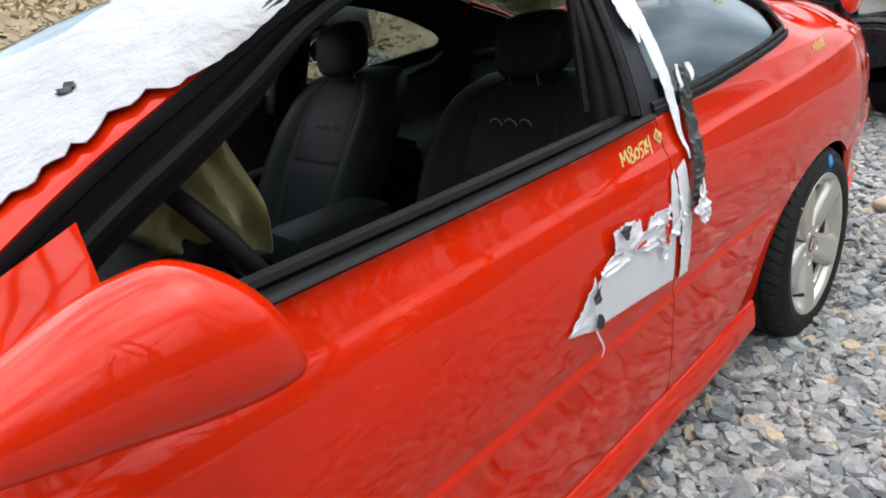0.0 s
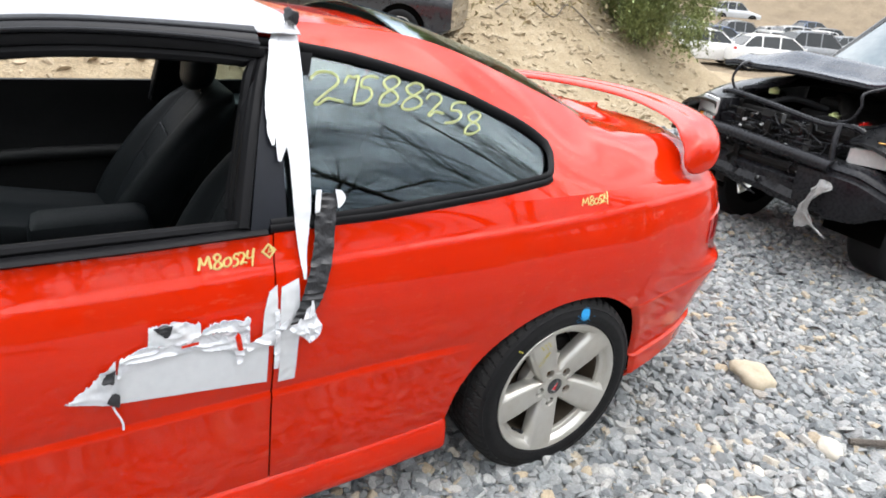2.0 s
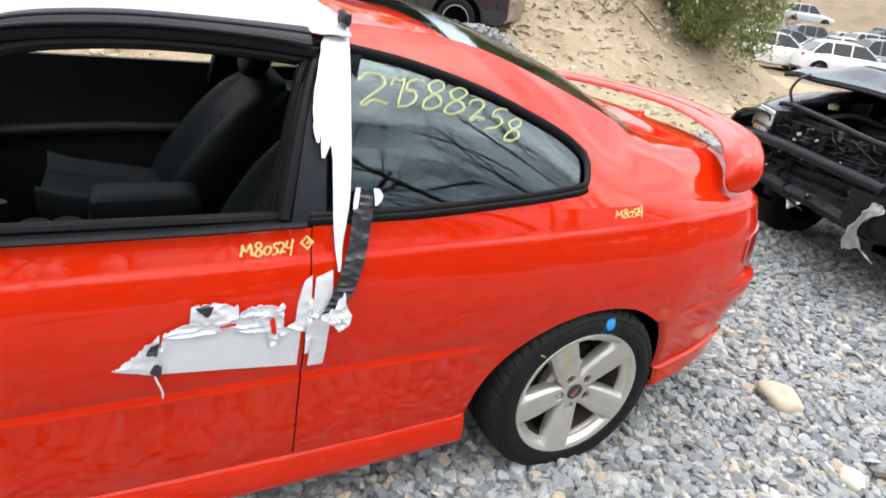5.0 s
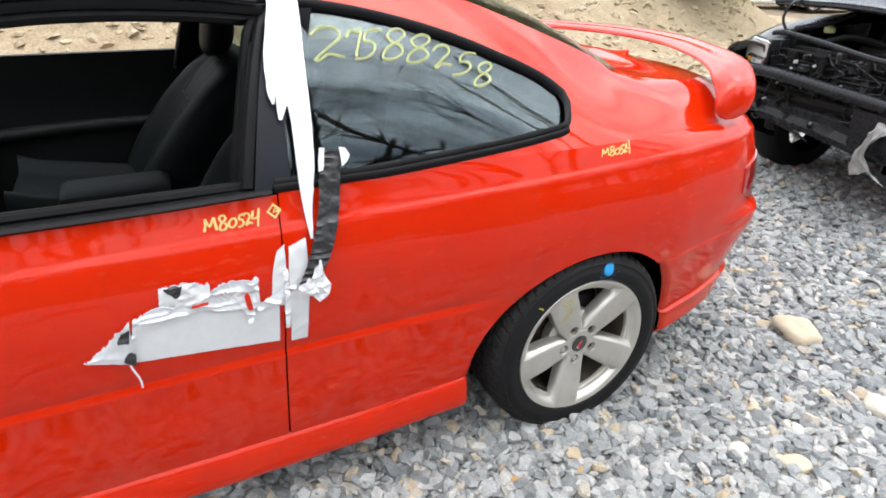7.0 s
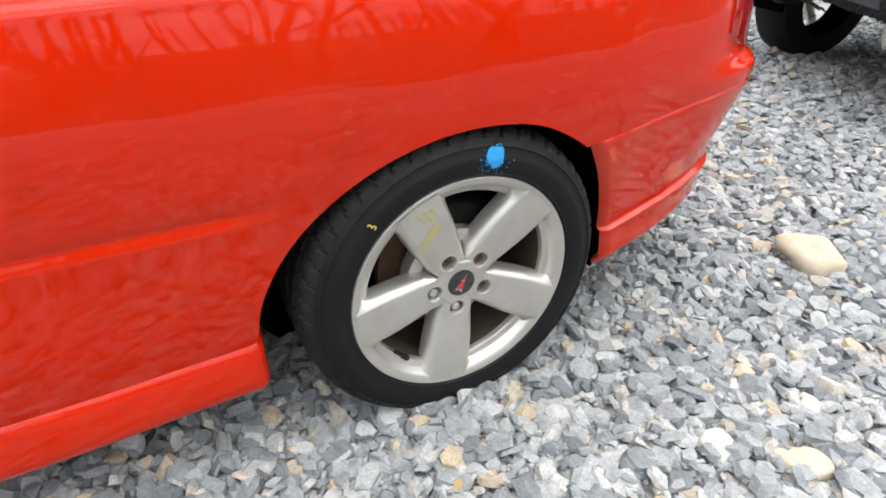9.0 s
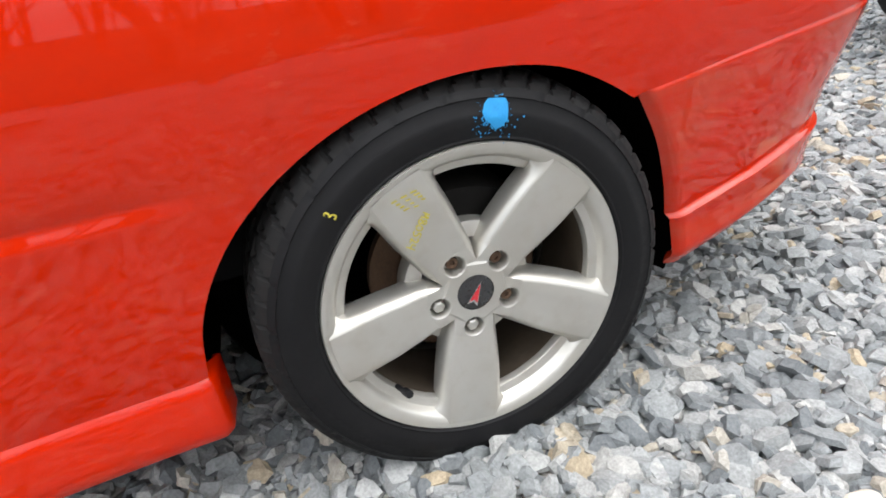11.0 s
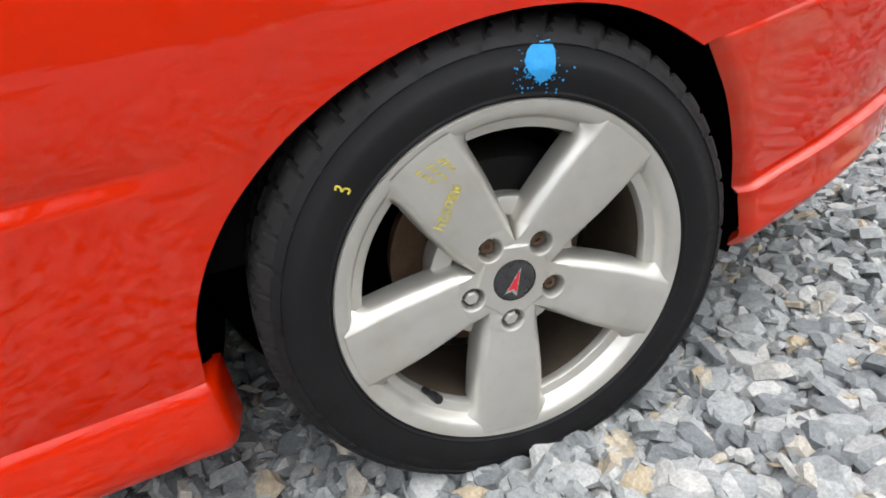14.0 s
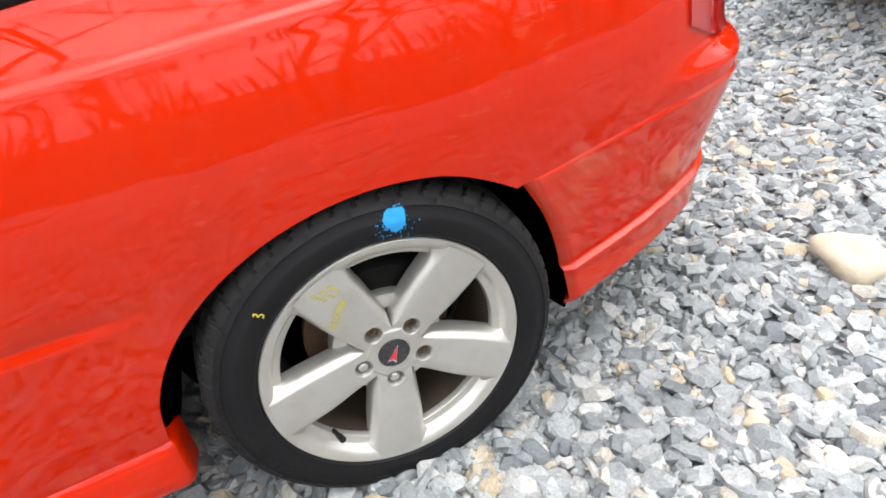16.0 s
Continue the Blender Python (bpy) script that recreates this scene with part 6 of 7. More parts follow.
pen_figures([("2", -0.786, 1.206, 0.104, 0.068, 0.042), ("7", -0.690, 1.210, 0.040, 0.055, 0.035), ("5", -0.658, 1.204, 0.055, 0.060, 0.039), ("8", -0.597, 1.199, 0.063, 0.064, 0.044),
             ("8", -0.536, 1.188, 0.070, 0.059, 0.044), ("2", -0.468, 1.172, 0.069, 0.049, 0.034), ("5", -0.404, 1.153, 0.058, 0.046, 0.034), ("8", -0.358, 1.124, 0.058, 0.050, 0.040)],
            0.0034, -0.0055, GREEN_PEN, "pale yellow-green hand-written numbers 27588258 on the quarter glass", 0.25)
pen_figures([("M", -1.068, 0.888, 0.026, 0.026, 0.002), ("8", -1.039, 0.886, 0.018, 0.030, 0.004), ("0", -1.017, 0.888, 0.017, 0.022, 0.003), ("5", -0.998, 0.887, 0.014, 0.025, 0.004), ("2", -0.985, 0.889, 0.019, 0.024, 0.002), ("4", -0.967, 0.886, 0.016, 0.032, 0.004)],
            0.0026, 0.001, YELLOW_PEN, "yellow paint-pen marking M80524 on the door")
pen_figures([("M", 0.004, 0.926, 0.026, 0.019, 0.003), ("8", 0.032, 0.925, 0.018, 0.023, 0.005), ("0", 0.051, 0.926, 0.018, 0.018, 0.004), ("5", 0.069, 0.926, 0.014, 0.021, 0.005), ("2", 0.080, 0.928, 0.018, 0.020, 0.003), ("4", 0.096, 0.926, 0.013, 0.027, 0.004)],
            0.0026, 0.001, YELLOW_PEN, "yellow paint-pen marking M80524 on the rear quarter")
square = [place(-0.916 + 0.014 * math.cos(a), 0.909 + 0.014 * math.sin(a), 0.002) for a in np.linspace(0, math.tau, 5)] + [place(-0.918 + 0.006 * k, 0.907 + 0.010 * (k % 2), 0.002) for k in range(3)]
tagged(finish(tube(square, 0.0035, 6, 0.4, (0, 1, 0)), "paint_mark", YELLOW_PEN), "small yellow square paint mark on the door edge", "paint mark")

# ---- other vehicles ----
def simple_wheel(parent, at, r, w, rim_mat, side):
    """A road wheel: tyre with rounded shoulders, dished rim with five spokes."""
    tyre = turned([(r * 0.62, 0.015), (r * 0.66, 0.0), (r * 0.82, -0.008), (r * 0.94, 0.004), (r, 0.03), (r, w - 0.03), (r * 0.94, w - 0.004), (r * 0.62, w)], 40)
    rim = [turned([(r * 0.64, 0.02), (r * 0.65, 0.006), (r * 0.61, 0.004), (r * 0.58, 0.02), (r * 0.55, 0.10)], 40), turned([(0.0, 0.012), (r * 0.14, 0.014), (r * 0.18, 0.03), (r * 0.18, 0.09)], 24)]
    for k in range(5):
        a = math.tau * k / 5 + 0.3
        t = Matrix.Rotation(-a, 4, "Y")
        sp = box((r * 0.50, 0.03, r * 0.15), (0, 0, 0), 0.008)
        bmesh.ops.translate(sp, vec=(r * 0.37, 0.028, 0), verts=sp.verts)
        bmesh.ops.transform(sp, matrix=t, verts=sp.verts)
        rim.append(sp)
    turn = Matrix.Translation(at) @ (Matrix.Identity(4) if side > 0 else Matrix.Rotation(math.pi, 4, "Z"))
    for b in (tyre, *rim):
        bmesh.ops.transform(b, matrix=turn, verts=b.verts)
    wh = part("wheel", tyre, TYRE, parent)
    part("rim", joined(*rim), rim_mat, wh)


def body_loft(stations, width, mat, parent, name, sides=14):
    """A body through stations of (x, low z, high z, half width at the low edge, at the waist, at the top)."""
    rings = []
    for x, lo, hi, w0, w1, w2 in stations:
        mid = lo + (hi - lo) * 0.55
        right = [(w0 * 0.92, lo), (w0, lo + 0.04), (w1, mid), (w1 * 0.99, mid + (hi - mid) * 0.5), (w2 + (w1 - w2) * 0.25, hi - 0.03), (w2, hi), (w2 * 0.5, hi + 0.012)]
        ring = [(x, y, z) for y, z in right] + [(x, -y, z) for y, z in right[::-1]]
        rings.append(ring)
    return part(name, loft(rings), mat, parent, smooth=38)


def yard_car(at, yaw, paint, label, kind="hatch", scale=1.0):
    """A parked car: body, glasshouse with panes and pillars, wheels, lamps, bumpers."""
    root = tagged(new("parked_car"), label, "car", "wrecked cars in the yard")
    tall = 0.22 if kind == "wagon" else 0.0
    body_loft([(-2.15, 0.42, 0.60, 0.62, 0.66, 0.60), (-2.08, 0.26, 0.72, 0.78, 0.80, 0.70), (-1.7, 0.22, 0.80, 0.84, 0.87, 0.76), (-1.0, 0.20, 0.90 + tall * 0.3, 0.86, 0.89, 0.78), (0.0, 0.20, 0.92 + tall * 0.3, 0.86, 0.90, 0.80), (1.2, 0.22, 0.95 + tall * 0.3, 0.85, 0.89, 0.79),
               (1.8, 0.26, 0.93 + tall * 0.3, 0.83, 0.86, 0.74), (2.05, 0.36, 0.82 + tall * 0.2, 0.78, 0.80, 0.68)], 1.75, paint, root, "body")
    back = 1.55 if kind != "sedan" else 1.15
    z0, z1 = 0.90 + tall * 0.3, 1.42 + tall
    house = [(-0.95, z0, 0.74), (-0.25, z1 - 0.06, 0.60), (0.1, z1, 0.60), (0.9, z1 - 0.02, 0.59), (back - 0.25, z1 - 0.12, 0.58), (back + 0.25, z0, 0.70)]
    roof = loft([[(x, s * w, z + dz) for s, dz in ((-1.0, -0.05), (-0.98, 0.0), (-0.5, 0.025), (0.5, 0.025), (0.98, 0.0), (1.0, -0.05))] for x, z, w in house[1:-1]])
    part("roof", roof, paint, root, smooth=38)
    for (x0, a0, w0), (x1, a1, w1) in ((house[0], house[1]), (house[-1], house[-2])):
        quad = [[(x0, -w0 * 0.95, a0), (x0, w0 * 0.95, a0)], [(x1, -w1 * 0.93, a1 - 0.02), (x1, w1 * 0.93, a1 - 0.02)]]
        part("window", shell(quad, 0.02), DARK_PANE, root)
    for s in (-1, 1):
        lines = ((-0.82, -0.22, 0.18, 0.22), (0.24, 0.24, 0.92, 0.92), (0.98, 0.98, back - 0.3, back + 0.12))
        for xa, ta, tb, xb in lines:
            quad = [[(xa, s * 0.795, z0 + 0.015), (ta, s * 0.612, z1 - 0.075)], [(xb, s * 0.795, z0 + 0.015), (tb, s * 0.612, z1 - 0.075)]]
            part("window", shell(quad, 0.012), DARK_PANE, root)
        for (xa, xt) in ((-0.90, -0.25), (0.23, 0.21), (0.95, 0.95), (back + 0.2, back - 0.26)):
            part("pillar", tube([(xa, s * 0.80, z0), (xt, s * 0.615, z1 - 0.05)], 0.035, 6, 0.6), paint, root)
        for x in (-1.32, 1.32):
            simple_wheel(root, (x, -0.905 if s > 0 else 0.905, 0.31), 0.31, 0.2, ALLOY, 1 if s > 0 else -1)
            part("arch_shade", turned_arch(x, s), WELL, root)
        part("headlamp", box((0.16, 0.34, 0.13), (-2.02, s * 0.58, 0.66), 0.04), LAMP_GLASS, root)
        part("tail_lamp", box((0.12, 0.24, 0.22), (1.98, s * 0.64, 0.78), 0.04), TAIL_LENS, root)
        part("mirror", box((0.10, 0.16, 0.10), (-0.72, s * 0.95, 0.98), 0.035), paint, root)
    root.matrix_basis = Matrix.Translation((at[0], at[1], rise(at[0], at[1]))) @ Matrix.Rotation(radians(yaw), 4, "Z") @ Matrix.Scale(scale, 4)
    return root


# near-black disc on a closed body, painting the shade of an open arch
def turned_arch(x, s):
    bm = turned([(0.0, 0.004), (0.355, 0.004), (0.37, 0.0), (0.375, 0.03)], 24, start=-0.2, sweep=math.pi + 0.4)
    bmesh.ops.transform(bm, matrix=Matrix.Translation((x, -0.902 if s > 0 else 0.902, 0.31)) @ (Matrix.Identity(4) if s > 0 else Matrix.Rotation(math.pi, 4, "Z")), verts=bm.verts)
    return bm


DARK_PANE = speckled("dark_window_pane", (0.010, 0.013, 0.015), (0.016, 0.02, 0.022), 4, 0.12, 0.0, spec=0.35)
PAINTS = {name: speckled(name + "_car_paint", a, b, 2.5, 0.3, 0.03, coat=0.8) for name, a, b in (
    ("white", (0.72, 0.72, 0.71), (0.80, 0.80, 0.79)), ("grey", (0.13, 0.14, 0.15), (0.20, 0.21, 0.22)), ("silver", (0.42, 0.43, 0.44), (0.52, 0.53, 0.54)),
    ("blue", (0.07, 0.11, 0.19), (0.11, 0.16, 0.25)), ("dark", (0.010, 0.010, 0.012), (0.03, 0.03, 0.033)))}
for at, yaw, paint, kind, label in (
        ((24.2, 15.2), 150, "white", "hatch", "white hatchback with a red tail lamp"), ((22.4, 17.3), 155, "white", "hatch", "small white car beside the bush"),
        ((32.3, 20.5), 160, "white", "sedan", "white sedan in the rows of wrecks"), ((29.4, 16.6), 152, "grey", "wagon", "dark grey wagon in the rows of wrecks"),
        ((38.0, 22.8), 150, "silver", "wagon", "silver wagon with dark windows"), ((29.1, 21.6), 140, "blue", "sedan", "blue sedan in the rows of wrecks"),
        ((25.3, 19.6), 165, "dark", "hatch", "black stripped hatchback in the rows of wrecks"), ((37.8, 26.7), 155, "grey", "wagon", "dark grey minivan far off in the yard"),
        ((37.0, 30.2), 150, "silver", "sedan", "silver sedan far off in the yard"), ((44.7, 28.5), 150, "silver", "hatch", "pale silver hatchback far off in the yard"),
        ((33.0, 25.5), 135, "blue", "hatch", "blue hatchback far off in the yard"), ((38.0, 19.4), 155, "grey", "hatch", "grey hatchback far off in the yard"),
        ((34.0, 15.6), 150, "silver", "sedan", "silver sedan in the rows of wrecks"), ((43.0, 24.0), 150, "white", "hatch", "white hatchback far off in the yard"),
        ((46.5, 33.5), 150, "grey", "sedan", "grey sedan far off below the hill"), ((50.5, 37.0), 148, "silver", "wagon", "silver wagon far off below the hill"),
        ((41.0, 34.5), 152, "dark", "wagon", "dark minivan far off below the hill"), ((52.0, 30.5), 155, "blue", "sedan", "blue sedan far off below the hill"),
        ((35.5, 28.6), 150, "dark", "hatch", "black hatchback far off in the yard"), ((47.0, 26.0), 150, "grey", "wagon", "grey wagon far off in the yard"),
        ((2.49, 8.81), -40, "dark", "wagon", "dark car parked up on the bank")):
    yard_car(at, yaw, PAINTS[paint], label, kind)

def turned_ring(r, x, y, z):
    """A round fan frame standing across the engine bay."""
    bm = turned([(r, -0.03), (r + 0.012, -0.03), (r + 0.012, 0.03), (r, 0.03)], 30)
    bmesh.ops.transform(bm, matrix=Matrix.Translation((x, y, z)) @ Matrix.Rotation(math.pi / 2, 4, "Z"), verts=bm.verts)
    return bm


# ---- the wrecked black pickup, its front torn open ----
truck = tagged(new("pickup_truck"), "black pickup with torn-open front and buckled raised bonnet", "truck")
TW = 0.82
NAVY_PAINT = speckled("dusty_navy_paint", (0.006, 0.009, 0.018), (0.020, 0.026, 0.040), 4, 0.25, 0.1, 0.004, coat=0.4)
WORN_BLACK = speckled("scuffed_black_plastic", (0.006, 0.006, 0.0078), (0.019, 0.019, 0.0215), 9, 0.28, 0.2, spec=0.18)
AMBER = material("amber_lens", (0.75, 0.33, 0.04), 0.15, 0.0, 1.0)
ORANGE_MARK = speckled("orange_paint_mark", (0.55, 0.28, 0.06), (0.70, 0.42, 0.12), 40, 0.6, 0.2)
GREY_RAG = speckled("grey_torn_plastic", (0.16, 0.16, 0.155), (0.38, 0.38, 0.37), 20, 0.45, 0.3)
fender_top = spline([(0.04, 0.880), (0.12, 0.905), (0.28, 0.965), (0.5, 1.01), (0.9, 1.045), (1.36, 1.07)])


def fender_line(x, s):
    """Section of the front fender from the engine bay over its rounded top down to the wheel arch."""
    top = float(fender_top(x)[0]) + (0.05 if s > 0 else 0.0)
    dent = 0.035 * math.exp(-((x - 0.22) / 0.10) ** 2) if s < 0 else 0.0
    arch = 0.35 + math.sqrt(max(0.45 ** 2 - (x - 0.68) ** 2, 0)) if abs(x - 0.68) < 0.45 else 0.42
    if x < 0.23:
        arch = 0.66
    flare = 0.035 * math.exp(-((x - 0.68) / 0.4) ** 2)
    pts = [(0.44, top - 0.05), (0.46, top - 0.012), (0.54, top), (0.62, top - 0.004 - dent), (0.70, top - 0.025 - 0.6 * dent), (0.755, top - 0.065), (0.79 + flare * 0.4, top - 0.13), (0.80 + flare * 0.8, top - 0.22)]
    low = [(0.805 + flare, top - 0.22 + (arch - top + 0.22) * k) for k in (0.25, 0.5, 0.75, 0.93, 1.0)]
    return [(x, s * y, z) for y, z in pts + low]


for s in (-1, 1):
    part("fender", shell([fender_line(x, s) for x in np.linspace(0.05 if s < 0 else 0.0, 1.35, 54)], 0.02 * s), BLACK_PAINT, truck, "black fender with a dented rounded top" if s < 0 else "black fender", 50)
    for x in (0.68, 3.55):
        simple_wheel(truck, (x, s * 0.72, 0.36), 0.36, 0.24, ALLOY, -s)
    part("wheel_housing", shell([[(0.68 + 0.47 * math.cos(a), s * y, 0.36 + 0.47 * math.sin(a)) for y in (0.76, 0.6, 0.40)] for a in np.linspace(-0.1, math.pi + 0.1, 20)], 0.01), WELL, truck)
    part("door", shell([[(x, s * (TW - 0.015 * math.cos(k * 5) + 0.005 * math.sin(k * 9)), 0.40 + 0.66 * k) for k in np.linspace(0, 1, 12)] for x in np.linspace(1.36, 2.45, 12)], 0.03 * s), BLACK_PAINT, truck)
    part("bed_side", shell([[(x, s * (TW - 0.02), (0.44 if abs(x - 3.55) > 0.46 else 0.34 + math.sqrt(0.46 ** 2 - (x - 3.55) ** 2)) * (1 - k) + 1.06 * k) for k in np.linspace(0, 1, 10)] for x in np.linspace(2.47, 4.5, 40)], 0.03 * s), BLACK_PAINT, truck)
    part("side_window", shell([[(1.50, s * 0.78, 1.08), (1.95, s * 0.62, 1.55)], [(2.42, s * 0.78, 1.08), (2.40, s * 0.62, 1.57)]], 0.01), DARK_PANE, truck)
    part("pillar", tube([(1.34, s * 0.78, 1.06), (1.90, s * 0.62, 1.57)], 0.04, 8), BLACK_PAINT, truck)
    part("pillar", tube([(2.47, s * 0.78, 1.06), (2.44, s * 0.62, 1.58)], 0.05, 8), BLACK_PAINT, truck)
    part("truck_mirror", box((0.10, 0.20, 0.16), (1.50, s * 0.96, 1.16), 0.03), CABIN, truck)
    part("inner_fender", box((1.1, 0.04, 0.42), (0.75, s * 0.43, 0.74), 0.01), DARK_IRON, truck)
    part("frame_rail", box((4.3, 0.09, 0.16), (2.25, s * 0.36, 0.46), 0.02), DARK_IRON, truck)


def lamp_body(y0, y1, z0, z1, lean, x0=0.04, deep=0.016):
    """A wedge of lamp: rounded edges, its outer end swept back."""
    rings = []
    for x, grow in ((x0 - 0.012, 0.90), (x0 - 0.004, 0.97), (x0 + 0.008, 1.0), (x0 + deep, 1.0)):
        cy_, cz_, hy, hz = (y0 + y1) / 2, (z0 + z1) / 2, (y1 - y0) / 2 * grow, (z1 - z0) / 2 * grow
        rings.append([(x + lean * (abs(cy_ + a * hy) - 0.42) * 0.45, cy_ + a * hy, cz_ + b * hz) for a, b in ((-1, -0.8), (-0.9, -1), (0.9, -1), (1, -0.8), (1, 0.75), (0.9, 1), (-0.9, 1), (-1, 0.8))])
    return loft(rings)


part("headlamp", lamp_body(-0.715, -0.485, 0.752, 0.850, 1.0), LAMP_GLASS, truck, "dull scuffed rectangular headlamp", 30)
part("headlamp", lamp_body(0.43, 0.665, 0.835, 0.945, 1.0, 0.0), LAMP_GLASS, truck, "clear headlamp over a chromed lamp row", 30)
part("lamp_bezel", lamp_body(0.43, 0.67, 0.780, 0.832, 1.0, -0.01), CHROME, truck, "chromed lower lamp row", 30)
for k in range(4):
    part("lamp_lens", lamp_body(0.445 + 0.052 * k, 0.482 + 0.052 * k, 0.788, 0.824, 1.0, -0.016), LAMP_GLASS if k < 3 else AMBER, truck, smooth=30)
part("side_lamp", lamp_body(0.668, 0.72, 0.79, 0.92, 1.0, 0.01), LAMP_GLASS, truck, smooth=30)
part("lamp_housing", lamp_body(0.415, 0.685, 0.772, 0.952, 1.0, 0.012, 0.16), WORN_BLACK, truck)
part("lamp_housing", lamp_body(-0.722, -0.478, 0.744, 0.858, 1.0, 0.052, 0.16), WORN_BLACK, truck)
part("lamp_filler", lamp_body(-0.79, -0.716, 0.70, 0.87, 1.0, 0.055), WORN_BLACK, truck)


def fender_mark(pts, wide):
    out = []
    for x, y in curve_points([(a, b, 0) for a, b in pts], 5)[:, :2]:
        line = np.array(fender_line(x, -1))
        z = float(np.interp(-y, -line[1:7, 1], line[1:7, 2]))
        out.append((x, y, z + 0.003))
    return tube(out, wide, 6, 0.3)


part("paint_scrawl", joined(fender_mark([(0.12, -0.60), (0.16, -0.64), (0.13, -0.68), (0.17, -0.70)], 0.012), fender_mark([(0.20, -0.60), (0.26, -0.66), (0.27, -0.72)], 0.007), fender_mark([(0.10, -0.66), (0.11, -0.70)], 0.014)), ORANGE_MARK, truck, "orange paint scrawl on the fender")
part("cab_roof", loft([[(x, y, z + dz) for y, dz in ((-0.64, -0.05), (-0.60, 0.0), (-0.3, 0.03), (0.3, 0.03), (0.60, 0.0), (0.64, -0.05))] for x, z in ((1.86, 1.57), (2.1, 1.615), (2.35, 1.62), (2.5, 1.58))]), BLACK_PAINT, truck)
TRUCK_PANE = speckled("dusty_windshield", (0.10, 0.13, 0.14), (0.18, 0.21, 0.22), 3, 0.1, 0.03, coat=1.0)
part("windshield", shell([[(1.33 - 0.10 * (1 - k * k), 0.76 * k, 1.09), (1.88 - 0.06 * (1 - k * k), 0.61 * k, 1.57)] for k in np.linspace(-1, 1, 12)], 0.01), TRUCK_PANE, truck, "dusty pale windshield")
part("cowl", box((0.25, 1.5, 0.06), (1.24, 0, 1.05), 0.02), CABIN, truck)
part("firewall", box((0.04, 1.4, 0.7), (1.28, 0, 0.72), 0.01), DARK_IRON, truck)
part("tailgate", box((0.06, 1.5, 0.6), (4.5, 0, 0.76), 0.02), BLACK_PAINT, truck)
part("bed_floor", box((2.0, 1.5, 0.05), (3.5, 0, 0.62), 0.01), DARK_IRON, truck)


def bonnet_height(s, k):
    ridge = 0.135 * math.exp(-((s - 0.30) / 0.20) ** 2) * (1 - 0.35 * k * k)
    curl = 0.10 * step(-0.45, -0.95, k) * (1 - step(0.0, 0.7, s))
    return 1.175 + 0.02 * k - 0.085 * s + ridge + curl + 0.022 * noise.noise((s * 5, k * 3, 1.0)) - 0.03 * k * k


def buckled_bonnet():
    rows = []
    for s in np.linspace(0, 1, 30):
        rows.append([(0.26 + 1.0 * s - 0.06 * k * (1 - s) + 0.05 * k * k * (1 - s), 0.70 * k, bonnet_height(s, k)) for k in np.linspace(-1, 1, 34)])
    return shell(rows, 0.012)


part("bonnet", buckled_bonnet(), NAVY_PAINT, truck, "buckled navy-black bonnet raised off the engine", 22)
lip = [(0.27 - 0.06 * k + 0.05 * k * k, 0.70 * k, bonnet_height(0, k) - 0.022) for k in np.linspace(-0.97, 0.97, 30)]
part("bonnet_lip", tube(lip, 0.020, 8, 0.8), WORN_BLACK, truck)
for k in (-0.55, 0.1, 0.6):
    ribs = [(0.30 + 0.9 * s, 0.70 * k + 0.1 * s, bonnet_height(s, k) - 0.03) for s in np.linspace(0, 1, 10)]
    part("bonnet_rib", tube(ribs, 0.022, 6, 0.7), WORN_BLACK, truck)


def bent_bar(pts, r, flat=1.0):
    return tube(curve_points(pts, 6), r, 8, flat)


part("radiator_support", bent_bar([(0.10, 0.50, 0.985), (0.08, 0.40, 1.0), (0.06, 0.095, 0.978), (0.06, -0.28, 0.936), (0.09, -0.44, 0.950), (0.10, -0.52, 0.93)], 0.017), WORN_BLACK, truck)
part("radiator_support", bent_bar([(0.10, 0.42, 0.90), (0.09, 0.1, 0.90), (0.09, -0.30, 0.875)], 0.010), DARK_IRON, truck)
part("latch_brace", bent_bar([(0.05, -0.40, 0.95), (0.0, -0.43, 0.86), (-0.02, -0.46, 0.75), (-0.01, -0.47, 0.70)], 0.016), WORN_BLACK, truck)
part("latch_brace", bent_bar([(0.06, -0.22, 0.94), (0.05, -0.24, 0.84), (0.06, -0.27, 0.72)], 0.012), DARK_IRON, truck)
part("hood_loop", bent_bar([(0.27, 0.50, 1.19), (0.14, 0.45, 1.17), (0.10, 0.46, 1.09), (0.10, 0.42, 1.02), (0.12, 0.38, 1.0)], 0.009), WORN_BLACK, truck)
part("hood_loop", bent_bar([(0.26, -0.46, 1.17), (0.12, -0.43, 1.13), (0.10, -0.45, 1.06), (0.09, -0.42, 0.985), (0.10, -0.34, 0.955)], 0.009), WORN_BLACK, truck)
part("hood_strut", bent_bar([(0.16, 0.40, 1.02), (0.40, 0.30, 1.08), (0.62, 0.22, 1.22)], 0.018), WORN_BLACK, truck)
part("radiator", box((0.05, 0.82, 0.40), (0.22, 0, 0.72), 0.015), DARK_IRON, truck, "dark dusty radiator")
for k in range(15):
    part("radiator_fin", box((0.006, 0.78, 0.006), (0.191, 0, 0.54 + 0.024 * k), 0), DARK_IRON, truck)
part("engine", joined(box((0.62, 0.46, 0.30), (0.82, 0.0, 0.80), 0.06), box((0.42, 0.28, 0.08), (0.80, 0.0, 0.98), 0.03), tube(curve_points([(0.40, -0.22, 0.93), (0.55, -0.1, 0.98), (0.8, 0.12, 1.0)], 5), 0.045, 10)), DARK_IRON, truck, "dirty engine block")
part("fan_shroud", joined(turned_ring(0.17, 0.34, -0.12, 0.76), turned_ring(0.13, 0.34, 0.20, 0.76)), CABIN, truck)
